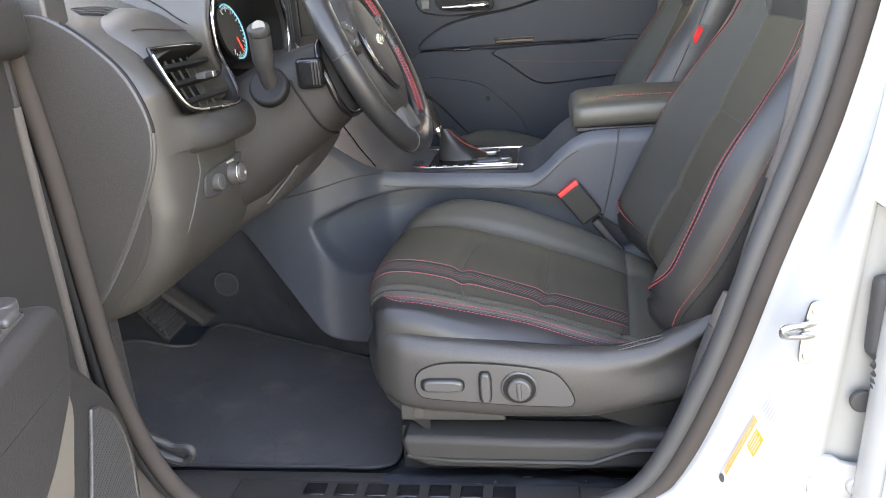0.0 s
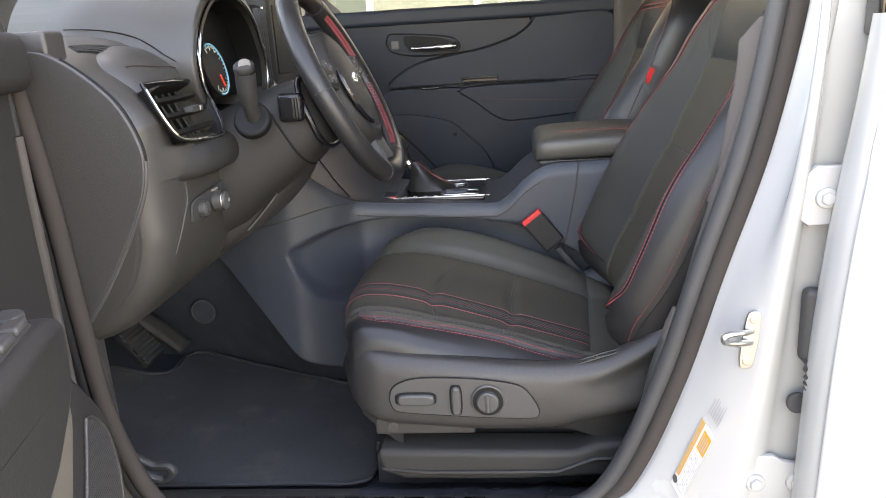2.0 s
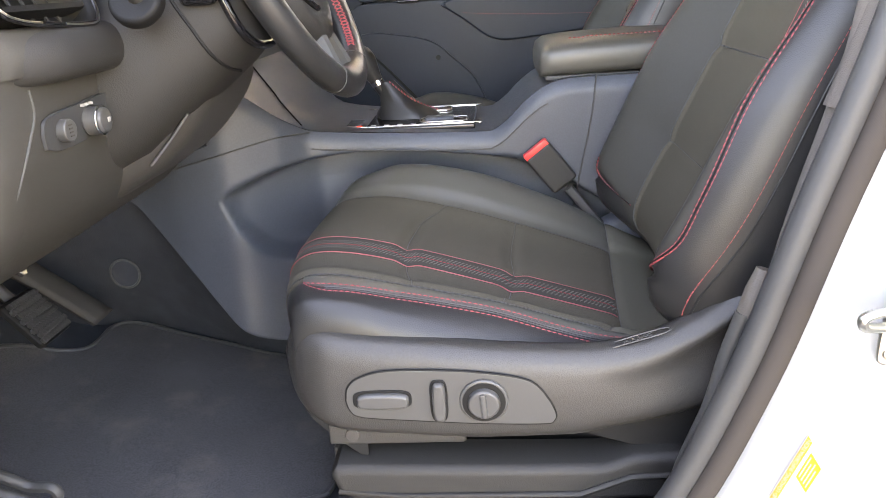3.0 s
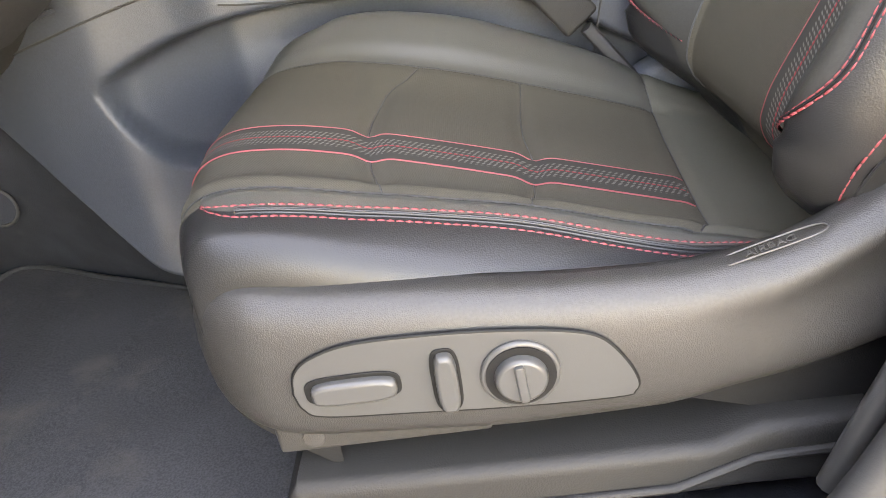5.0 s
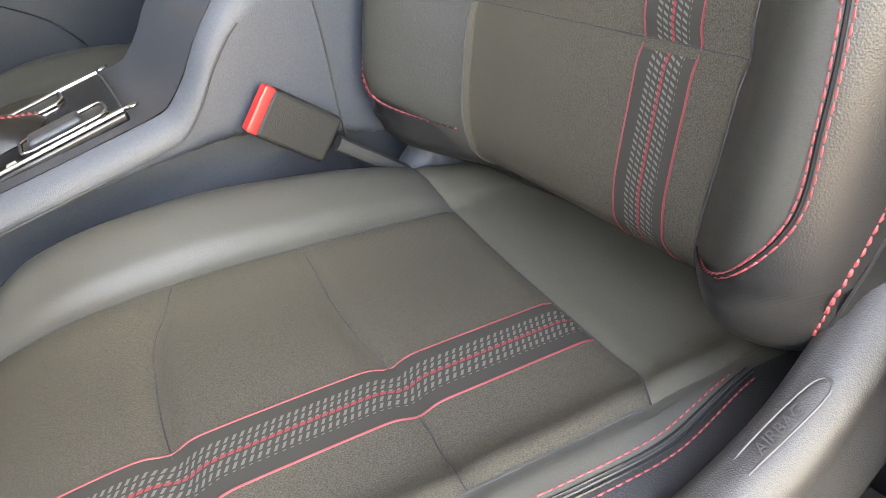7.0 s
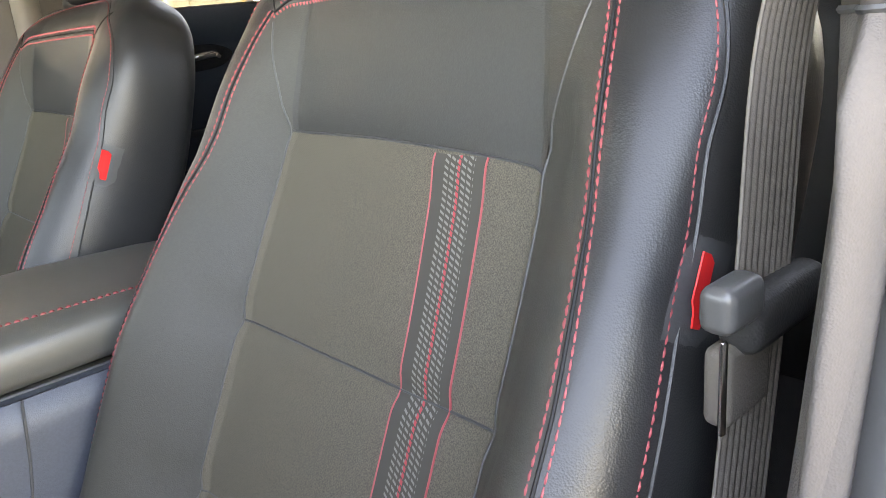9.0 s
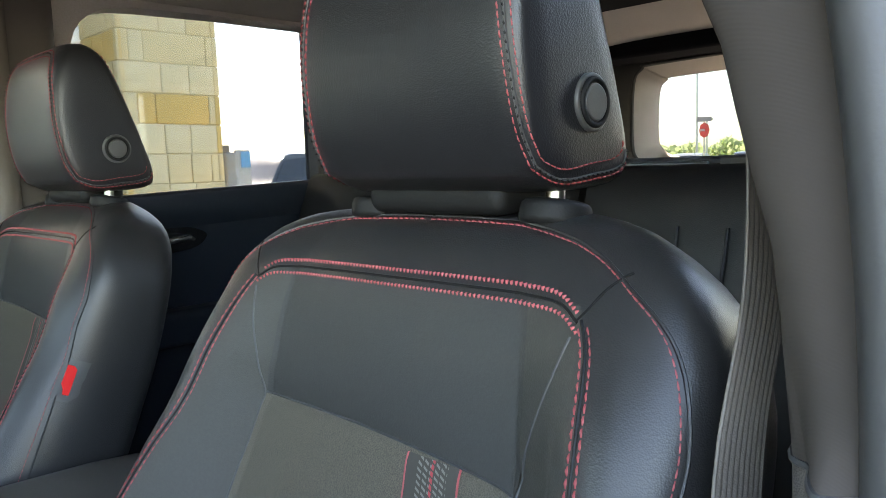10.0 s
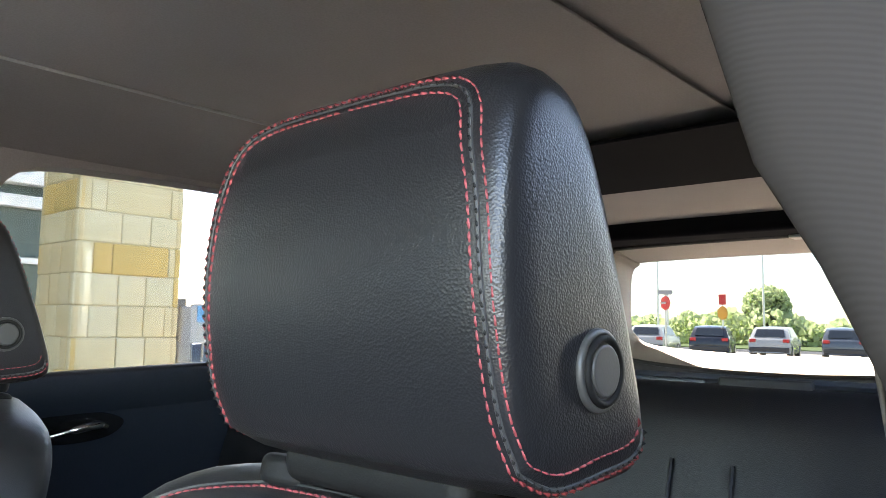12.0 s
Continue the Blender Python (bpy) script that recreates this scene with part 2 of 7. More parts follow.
def box(lo, hi, bevel=0.005, seg=3, m=None):
    bm = bmesh.new()
    bmesh.ops.create_cube(bm, size=1)
    for v in bm.verts:
        v.co = Vector([(lo[i] + hi[i]) / 2 + v.co[i] * (hi[i] - lo[i]) for i in range(3)])
    if bevel:
        bmesh.ops.bevel(bm, geom=bm.edges[:], offset=bevel, segments=seg, profile=0.5, affect="EDGES")
    if m is not None:
        bmesh.ops.transform(bm, matrix=m, verts=bm.verts)
    return bm


def disc(r, depth, m, bevel=0.002, seg=32, r2=None):
    bm = bmesh.new()
    bmesh.ops.create_cone(bm, cap_ends=True, segments=seg, radius1=r, radius2=r if r2 is None else r2, depth=depth)
    if bevel:
        bmesh.ops.bevel(bm, geom=[e for e in bm.edges if len(e.link_faces) == 2 and any(len(f.verts) > 4 for f in e.link_faces)], offset=bevel, segments=3, profile=0.5, affect="EDGES")
    bmesh.ops.transform(bm, matrix=m, verts=bm.verts)
    return bm


def plate(outline, depth, to, bevel=0.003, seg=2):
    """A flat plate: outline of (a, b), thickness depth, laid out by to(a, b, c)."""
    bm = bmesh.new()
    f = bm.faces.new([bm.verts.new((a, b, 0)) for a, b in outline])
    r = bmesh.ops.extrude_face_region(bm, geom=[f])
    bmesh.ops.translate(bm, vec=(0, 0, depth), verts=[v for v in r["geom"] if isinstance(v, bmesh.types.BMVert)])
    bmesh.ops.recalc_face_normals(bm, faces=bm.faces)
    if bevel:
        top = [e for e in bm.edges if all(abs(v.co.z - depth) < 1e-6 for v in e.verts)]
        bmesh.ops.bevel(bm, geom=top, offset=bevel, segments=seg, profile=0.5, affect="EDGES")
    for v in bm.verts:
        v.co = Vector(to(*v.co))
    bmesh.ops.recalc_face_normals(bm, faces=bm.faces)
    return bm


def dashes(pts, nrm, length=0.0055, gap=0.0022, width=0.0016, lift=0.0008):
    """Sewn stitches along a fine polyline; nrm: the surface's normals."""
    p = [Vector(q) for q in pts]
    acc = [0.0]
    for a, b in zip(p, p[1:]):
        acc.append(acc[-1] + (b - a).length)

    def at(s):
        i = min(max(int(np.searchsorted(acc, s)) - 1, 0), len(p) - 2)
        f = (s - acc[i]) / max(1e-9, acc[i + 1] - acc[i])
        return p[i].lerp(p[i + 1], f), Vector(nrm[i])
    verts, faces = [], []
    s = 0.0
    while s + length < acc[-1]:
        (a, na), (b, _) = at(s), at(s + length)
        d = (b - a).normalized()
        w = d.cross(na).normalized() * width / 2
        k = len(verts)
        up = na * (lift + width * 0.45)
        lo = na * -0.001
        mid = (a + b) / 2
        verts += [a + lo + w, a + lo - w, mid + w * 1.1 + lo, mid - w * 1.1 + lo, b + lo + w, b + lo - w,
                  a + up * 0.4 + d * length * 0.1, mid + up, b + up * 0.4 - d * length * 0.1]
        faces += [(k, k + 2, k + 7, k + 6), (k + 2, k + 4, k + 8, k + 7), (k + 1, k + 6, k + 7, k + 3), (k + 3, k + 7, k + 8, k + 5),
                  (k, k + 6, k + 1), (k + 4, k + 5, k + 8)]
        s += length + gap
    return mesh_of("stitches", verts, faces)


# ---- front seats ----
SEAT_Y = 1.28
LEAN = radians(25)
UP = Vector((math.sin(LEAN), 0, math.cos(LEAN)))
FRONT = Vector((-math.cos(LEAN), 0, math.sin(LEAN)))
BACK_BASE = Vector((0.0804, 0, 0.65))

# cushion: the middle line from the lower front edge over the top to the rear (x, z)
SPINE = spline([(-0.368, 0.640), (-0.402, 0.680), (-0.416, 0.712), (-0.408, 0.745), (-0.376, 0.763), (-0.32, 0.761),
                (-0.25, 0.745), (-0.175, 0.723), (-0.1, 0.699), (-0.015, 0.672), (0.07, 0.645), (0.21, 0.603)], 67)
ACROSS = [(-0.268, -0.090), (-0.270, -0.045), (-0.262, -0.012), (-0.238, 0.010), (-0.208, 0.022), (-0.178, 0.021), (-0.142, 0.003),
          (-0.07, 0.0), (0.0, 0.0), (0.09, 0.004), (0.155, 0.018), (0.18, 0.036), (0.21, 0.054), (0.235, 0.05), (0.252, 0.01), (0.255, -0.06)]
ACROSS_N = 16 * 6 + 1
PROFILE = spline(ACROSS, ACROSS_N)
OUT_RISE = [(-0.45, 0.2), (-0.36, 0.5), (-0.285, 0.6), (-0.19, 0.85), (-0.1, 1.1), (-0.04, 1.05), (0.05, 1.1), (0.15, 0.9)]
IN_RISE = [(-0.45, 0.1), (-0.40, 0.3), (-0.34, 0.6), (-0.29, 0.95), (-0.22, 1.2), (-0.14, 1.3), (-0.036, 1.15), (0.03, 0.95), (0.1, 0.6), (0.16, 0.4)]
FABRIC_LO, FABRIC_HI = -0.192, 0.157


def cushion_point(i, j):
    """Point of the cushion at spine station i and across station j (floats)."""
    a = SPINE[min(int(i), 65)] * (1 - (i - min(int(i), 65))) + SPINE[min(int(i), 65) + 1] * (i - min(int(i), 65))
    b = PROFILE[min(int(j), ACROSS_N - 2)] * (1 - (j - min(int(j), ACROSS_N - 2))) + PROFILE[min(int(j), ACROSS_N - 2) + 1] * (j - min(int(j), ACROSS_N - 2))
    x, z = a
    v, rise = b
    s = i / 66
    front = max(0.0, 1 - s / 0.55)
    k = interp(x, OUT_RISE if v < 0 else IN_RISE)
    if s < 0.12:
        k *= s / 0.12
    if rise < 0 and abs(v) > 0.2:
        k = 1.0
    curl = (v / 0.26) ** 2 * (0.075 if v < 0 else 0.055) * front ** 0.8
    # two shallow pleats across the cloth
    pleat = 0.0
    if FABRIC_LO < v < FABRIC_HI:
        for c in PLEATS:
            d = (x - pleat_x(c, v)) / 0.011
            pleat -= 0.0065 * math.exp(-d * d)
        pleat = (pleat + 0.003) * math.sin(math.pi * min(1, max(0, (v - FABRIC_LO) / (FABRIC_HI - FABRIC_LO)))) ** 0.6
    # the cover sinks into its seams
    if s > 0.12 and x < 0.09:
        for c in (FABRIC_LO, FABRIC_HI):
            pleat -= 0.0032 * math.exp(-((v - c) / 0.0085) ** 2) * min(1, (s - 0.12) / 0.08)
        if FABRIC_LO - 0.01 < v < 0.25:
            pleat -= 0.0035 * math.exp(-((x - rear_seam_x(v)) / 0.007) ** 2)
    return Vector((x + curl, v, z + rise * k + pleat))


def rear_seam_x(v):
    """Where the cloth ends towards the backrest."""
    return 0.072 - 0.095 * max(0.0, 0.163 - v) + (0.0 if v > -0.15 else -0.5 * (-0.15 - v))


PLEATS = (-0.246, -0.098)
PLEAT_A = [(-0.195, -0.225), (-0.1, -0.243), (-0.03, -0.250), (0.075, -0.238), (0.157, -0.20)]
PLEAT_B = [(-0.195, -0.113), (-0.09, -0.101), (-0.036, -0.095), (0.02, -0.098), (0.157, -0.086)]


def pleat_x(c, v):
    """Where a pleat runs, across the seat."""
    return interp(v, PLEAT_A if c < -0.2 else PLEAT_B)


def across_at(v):
    return min(range(ACROSS_N), key=lambda j: abs(PROFILE[j][0] - v) + (1 if PROFILE[j][1] < -0.03 else 0))


def across_f(v):
    """Station, with a fraction, at the distance v from the middle."""
    return 12 + float(np.interp(v, [p[0] for p in PROFILE[12:90]], range(78)))


def spine_f(x):
    """Station, with a fraction, on the cushion's top at x."""
    return 24 + float(np.interp(x, [p[0] for p in SPINE[24:]], range(len(SPINE) - 24)))


def surf_normal(fn, i, j, e=0.4):
    a, b = fn(i + e, j) - fn(i - e, j), fn(i, j + e) - fn(i, j - e)
    return a.cross(b).normalized()


def seam_along(fn, ij, n=120):
    """A smooth line over a surface through (i, j) stations, with normals."""
    q = spline(ij, n)
    return [fn(a, b) for a, b in q], [surf_normal(fn, a, b) for a, b in q]


def lifted(line, h):
    return [p + q * h for p, q in zip(*line)]


# backrest: loops at each height w
BACK_H = [(0.0, 0.20), (0.03, 0.24), (0.07, 0.262), (0.15, 0.280), (0.25, 0.285), (0.40, 0.284), (0.50, 0.278), (0.58, 0.268), (0.64, 0.259), (0.69, 0.236), (0.725, 0.196), (0.745, 0.145), (0.755, 0.10)]
BACK_B = [(0.0, 0.0), (0.03, 0.03), (0.07, 0.058), (0.14, 0.074), (0.3, 0.076), (0.42, 0.062), (0.5, 0.05), (0.58, 0.036), (0.64, 0.015), (0.70, 0.004), (0.755, 0.0)]
BACK_F = [(0.0, -0.11), (0.03, -0.085), (0.044, -0.05), (0.058, -0.016), (0.078, 0.0), (0.11, 0.005), (0.2, 0.002), (0.5, 0.0), (0.58, 0.012), (0.64, 0.026), (0.67, 0.028), (0.70, 0.022), (0.725, 0.008), (0.745, -0.018), (0.755, -0.04)]
BACK_D = [(0.0, 0.11), (0.1, 0.115), (0.5, 0.11), (0.65, 0.095), (0.72, 0.085), (0.745, 0.07), (0.755, 0.055)]
BACK_W = [0.0, 0.015, 0.03, 0.037] + [0.044, 0.051, 0.058, 0.065] + [0.072 + 0.02 * k for k in range(29)] + [0.65, 0.665, 0.68, 0.695, 0.708, 0.72, 0.73, 0.738, 0.745, 0.75, 0.754, 0.755]
LOOP = [(0.0, 0, 0, 0), (0.28, 0, 0, 0), (0.5, 0.003, 0, 0), (0.56, 0, 0.08, 0), (0.66, 0, 0.5, 0), (0.77, 0, 0.9, 0), (0.86, 0, 1.0, 0), (0.94, 0, 0.75, 0.03),
        (0.985, 0, 0.32, 0.15), (1.0, 0, 0, 0.5), (0.98, 0, 0, 0.8), (0.88, 0, 0, 0.97), (0.6, 0, 0, 1.0), (0.0, 0, 0, 1.0)]
LOOP_N = 79
HALF = spline(LOOP, LOOP_N)


def back_point(i, j):
    """Backrest surface: i height in metres up the slope, j station from -78 (outboard rear) to 78."""
    w = i
    h, b, f, d = (interp(w, t) for t in (BACK_H, BACK_B, BACK_F, BACK_D))
    s = -1 if j < 0 else 1
    if s > 0:
        h *= 1 - 0.07 * min(1, max(0, (w - 0.48) / 0.16))
    k = min(abs(j), LOOP_N - 1)
    q = HALF[min(int(k), LOOP_N - 2)] * (1 - (k - min(int(k), LOOP_N - 2))) + HALF[min(int(k), LOOP_N - 2) + 1] * (k - min(int(k), LOOP_N - 2))
    v, puff, bol, dep = q
    if s < 0:
        e, g = max(0.0, min(1.0, (w - 0.46) / 0.18)), max(0.0, min(1.0, (v - 0.88) / 0.12))
        v += 0.075 * e * e * (3 - 2 * e) * g * g * (3 - 2 * g)
    n = f + b * bol - dep * (d + f)
    if k < 26:
        for c in BACK_SEAMS:
            n -= 0.005 * math.exp(-((w - c) / 0.01) ** 2)
    p = BACK_BASE + UP * w + FRONT * n
    return Vector((p.x, s * v * h, p.z))


BACK_SEAMS = (0.209, 0.371, 0.552)


def back_at(v):
    """Station whose share of the half width is v, on the front."""
    return min(range(60), key=lambda j: abs(HALF[j][0] - v) + (1 if HALF[j][3] > 0.3 else 0))


def stripe_strip(fn, ij_left, ij_right, n, lift):
    a, b = spline(ij_left, n), spline(ij_right, n)
    rows = []
    for p, q in zip(a, b):
        row = []
        for f in np.linspace(0, 1, 9):
            ij = p * (1 - f) + q * f
            row.append(fn(*ij) + surf_normal(fn, *ij) * lift)
        rows.append(row)
    return loft(rows)


def stripe_material():
    """Pale slanted dashes woven in a dark band, with a red thread along the middle."""
    m = mat("woven_band", (0.03, 0.03, 0.03), 0.85, var=0.1, spec=0.2)
    n, l = m.node_tree.nodes, m.node_tree.links
    b = n["Principled BSDF"]
    uv = n.new("ShaderNodeUVMap")
    sep = n.new("ShaderNodeSeparateXYZ")
    l.new(uv.outputs[0], sep.inputs[0])

    def math_node(op, a, b2=None, c=None):
        k = n.new("ShaderNodeMath")
        k.operation = op
        for idx, val in enumerate((a, b2, c)):
            if val is None:
                continue
            if isinstance(val, (int, float)):
                k.inputs[idx].default_value = val
            else:
                l.new(val, k.inputs[idx])
        return k.outputs[0]
    along, across = sep.outputs[0], sep.outputs[1]
    # cells: along in metres / 0.0042, across in rows
    rowf = math_node("MULTIPLY", across, 9.0)
    rowi = math_node("FLOOR", rowf)
    shift = math_node("MULTIPLY", rowi, 0.5)
    sl = math_node("MULTIPLY", math_node("FRACT", rowf), 0.7)
    cell = math_node("FRACT", math_node("ADD", math_node("ADD", math_node("MULTIPLY", along, 210.0), shift), sl))
    dash = math_node("LESS_THAN", cell, 0.42)
    band = math_node("LESS_THAN", math_node("ABSOLUTE", math_node("SUBTRACT", across, 0.5)), 0.29)
    thread = math_node("LESS_THAN", math_node("FRACT", rowf), 0.72)
    pale = math_node("MULTIPLY", math_node("MULTIPLY", dash, band), thread)
    mid = math_node("LESS_THAN", math_node("ABSOLUTE", math_node("SUBTRACT", across, 0.5)), 0.026)
    redd = math_node("MULTIPLY", mid, math_node("LESS_THAN", cell, 0.75))
    m1 = n.new("ShaderNodeMix")
    m1.data_type = "RGBA"
    m1.inputs[6].default_value, m1.inputs[7].default_value = (0.046, 0.043, 0.036, 1), (0.13, 0.124, 0.108, 1)
    l.new(pale, m1.inputs[0])
    m2 = n.new("ShaderNodeMix")
    m2.data_type = "RGBA"
    m2.inputs[7].default_value = (0.30, 0.045, 0.05, 1)
    l.new(redd, m2.inputs[0])
    l.new(m1.outputs[2], m2.inputs[6])
    l.new(m2.outputs[2], b.inputs["Base Color"])
    bp = n.new("ShaderNodeBump")
    bp.inputs["Strength"].default_value, bp.inputs["Distance"].default_value = 0.5, 0.0006
    l.new(pale, bp.inputs["Height"])
    l.new(bp.outputs[0], b.inputs["Normal"])
    return m


BAND = stripe_material()


def with_uv(me, cols, length):
    """UVs for a lofted band: along in metres, across 0 to 1."""
    uv = me.uv_layers.new(name="UVMap")
    rows = len(me.vertices) // cols
    for lp in me.loops:
        r, c = divmod(lp.vertex_index, cols)
        uv.data[lp.index].uv = (r / (rows - 1) * length, c / (cols - 1))
    return me


def front_seat(y, driver):
    who = "driver" if driver else "passenger"
    seat = thing("front_seat", "black leather and cloth %s seat with red stitching" % who, "car seat", "front seats")
    seat.location = (0, y, 0)
    fa, fb = across_at(FABRIC_LO), across_at(FABRIC_HI)
    # cushion
    pipe = [(23.6, 24.2), (25, 22.3), (27.5, 21.0), (31, 21.2), (36, 22.0), (41, 22.7), (46, 23.0), (51, 22.6), (55, 22.6), (58, 24.0), (61, 26.4)]
    leath, facing, front = [], [], []
    for k in np.concatenate([np.arange(0, 23.6, 1.0), [23.6], np.arange(24, 66.5, 1.0)]):
        pj = interp(k, pipe)
        leath.append([cushion_point(k, j) for j in np.linspace(0, pj, 25)])
        (facing if k > 23.6 else front).append([cushion_point(k, j) for j in np.linspace(pj, fa, 22)])
        if k == 23.6:
            facing.append(front[-1])
    put("bolster_outer", loft(leath), LEATHER, seat, "black leather outer cushion bolster")
    put("bolster_facing", loft(facing), VINYL, seat, "matte facing beside the cloth")
    put("cushion_front_cloth", loft(front), CLOTH, seat, "dark woven cloth at the cushion's front corner")
    cols = list(range(fa, fb + 1))
    stop = {j: spine_f(rear_seam_x(PROFILE[j][0])) for j in range(fa, ACROSS_N)}
    put("cushion_cloth", loft([[cushion_point(stop[j] * f, j) for j in cols] for f in np.linspace(0, 1, 150)]), CLOTH, seat, "dark woven cloth cushion centre")
    side = list(range(fb, ACROSS_N))
    put("bolster_inner", loft([[cushion_point(stop[j] * f, j) for j in side] for f in np.linspace(0, 1, 80)]), VINYL, seat, "matte black inner cushion bolster")
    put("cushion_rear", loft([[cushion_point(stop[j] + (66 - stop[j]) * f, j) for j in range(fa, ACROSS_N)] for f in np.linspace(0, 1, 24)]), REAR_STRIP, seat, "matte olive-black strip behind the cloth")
    put("seam", tube(lifted(seam_along(cushion_point, [(stop[j], j) for j in range(fa, across_at(0.24), 3)], 90), 0.0002), 0.0008, 5), RUBBER, seat)
    # woven band with its two red edges
    jl, jr = across_f(-0.035), across_f(-0.096)
    run_l, run_r = [[(i, j) for i in np.linspace(8, spine_f(rear_seam_x(v)) - 0.2, 26)] for j, v in ((jl, -0.035), (jr, -0.096))]
    band = with_uv(stripe_strip(cushion_point, run_l, run_r, 90, 0.0006), 9, 0.58)
    put("cushion_band", band, BAND, seat, "woven band with a red middle thread")
    for run in (run_l, run_r):
        ln = seam_along(cushion_point, run, 160)
        put("red_edge", tube(lifted(ln, 0.0004), 0.0009, 6), RED_THREAD, seat)
    # seams
    for c in PLEATS:
        ij = []
        for v in np.linspace(FABRIC_LO, FABRIC_HI, 14):
            x = pleat_x(c, v)
            jj = across_at(v)
            xs = [cushion_point(q, jj).x for q in range(12, 66)]
            ij.append((12 + float(np.interp(x, xs, range(len(xs)))), jj))
        put("pleat_seam", tube(lifted(seam_along(cushion_point, ij, 60), 0.0002), 0.0006, 5), RUBBER, seat)
    for j in (fa, fb):
        put("seam", tube(lifted(seam_along(cushion_point, [(i, j) for i in range(2, int(stop[j]) + 1, 2)], 100), 0.0001), 0.0009, 5), RUBBER, seat)
    fold = [(i, across_f(0.243)) for i in np.linspace(16, 34, 10)]
    put("stitching", dashes(*seam_along(cushion_point, fold, 90), length=0.0065, gap=0.0006), RED_THREAD, seat, "red stitching")
    for dj in (-1.35, 1.35):
        ln = seam_along(cushion_point, [(i, j + dj * min(1, (i - 23) / 4)) for i, j in pipe], 260)
        put("stitching", dashes(*ln, length=0.0065, gap=0.0004, width=0.0019), RED_THREAD, seat, "red stitching")
    for dj in (-0.5, 0.5):
        put("welt", tube(lifted(seam_along(cushion_point, [(i, j + dj) for i, j in pipe[2:]], 140), 0.0), 0.0010, 6), LEATHER, seat)
    put("welt_groove", tube(lifted(seam_along(cushion_point, pipe[2:], 140), 0.0008), 0.0009, 6), RUBBER, seat)
    # backrest
    ja, je = back_at(0.56), 78

    def slant(w, j):
        return w - 0.016 * max(0.0, min(1.0, (4 - j) / (ja + 4))) ** 1.4 * math.exp(-((w - 0.552) / 0.06) ** 2)
    wl = BACK_W
    put("back_cloth", loft([[back_point(slant(w, j), j) for j in range(-ja, ja + 1)] for w in wl if w <= 0.5521]), CLOTH, seat, "dark woven cloth backrest centre")
    put("back_yoke", loft([[back_point(slant(w, j), j) for j in range(-ja, ja + 1)] for w in wl if 0.55 <= w < 0.668]), YOKE_VINYL_SHADED, seat, "matte black upper backrest")
    crest = [(0.088, 0.58), (0.096, 0.70), (0.115, 0.835), (0.15, 0.895), (0.20, 0.892), (0.25, 0.885), (0.31, 0.872), (0.37, 0.858), (0.41, 0.848), (0.46, 0.828), (0.53, 0.795), (0.58, 0.788), (0.63, 0.772), (0.655, 0.748)]
    for sgn in (-1, 1):
        inner, outer_ = [], []
        for w in wl:
            jc = back_f(min(0.895, max(0.60, interp(w, crest)))) if w < 0.66 else back_f(0.745)
            if w < 0.668:
                inner.append([back_point(w, sgn * j) for j in np.linspace(ja, jc, 18)])
            outer_.append([back_point(w, sgn * j) for j in np.linspace(jc, je, 46)])
        put("bolster_facing", loft(inner), BACK_VINYL_SHADED, seat, "matte black inner face of the bolster")
        put("back_bolster", loft(outer_), LEATHER, seat, "black leather backrest bolster")
    jt = back_f(0.745)
    put("back_shoulder", loft([[back_point(w, j) for j in np.linspace(-jt, jt, 81)] for w in wl if w >= 0.664]), LEATHER, seat, "black leather top of the backrest")
    top = [back_point(0.755, j) for j in range(-78, 79)]
    put("back_top", mesh_of("cap", top, [tuple(range(len(top)))]), LEATHER, seat)
    # woven band up the backrest
    ws = [0.05 + 0.01235 * k for k in range(41)]

    def band_edge(table):
        return [(w * 100, -back_f(interp(w, table) / interp(w, BACK_H))) for w in ws]
    near = band_edge([(0.05, 0.062), (0.21, 0.064), (0.37, 0.062), (0.55, 0.046)])
    far = band_edge([(0.05, 0.113), (0.21, 0.115), (0.37, 0.113), (0.55, 0.099)])
    band = with_uv(stripe_strip(back_point_scaled, near, far, 90, 0.0006), 9, 0.51)
    put("back_band", band, BAND, seat, "woven band with a red middle thread")
    for edge in (near, far):
        put("red_edge", tube(lifted(seam_along(back_point_scaled, edge, 160), 0.0004), 0.0009, 6), RED_THREAD, seat)
    for c in BACK_SEAMS:
        put("seam", tube(lifted(seam_along(back_point_scaled, [(slant(c, j) * 100 if c > 0.5 else c * 100, j) for j in range(-ja, ja + 1, 4)], 60), 0.0002), 0.0012, 5), RUBBER, seat)
    for sg in (-1, 1):
        wz = [0.05 + 0.033 * k for k in range(19)]
        put("seam", tube(lifted(seam_along(back_point_scaled, [(w * 100, sg * (ja if w < 0.552 else back_f(0.56 + 0.17 * (w - 0.552) / 0.1))) for w in wz], 100), 0), 0.0011, 5), RUBBER, seat)
        # double stitched line along the bolster's crest, bending inwards at the top and at the foot
        for foot, off in ((0.002, -0.0145), (0.0145, 0.0145)):
            put("stitching", dashes(*seam_along(back_point_scaled, [(w * 100, sg * back_f(f + interp(w, [(0.0, foot), (0.20, foot), (0.38, off), (0.8, off)]))) for w, f in crest], 260), length=0.0065, gap=0.0004, width=0.0019), RED_THREAD, seat, "red stitching")
        put("welt", tube(lifted(seam_along(back_point_scaled, [(w * 100, sg * back_f(f + interp(w, [(0.0, 0.008), (0.20, 0.008), (0.38, 0.0), (0.8, 0.0)]))) for w, f in crest], 120), 0.0001), 0.0012, 6), BLACK_AND_SHADE, seat)
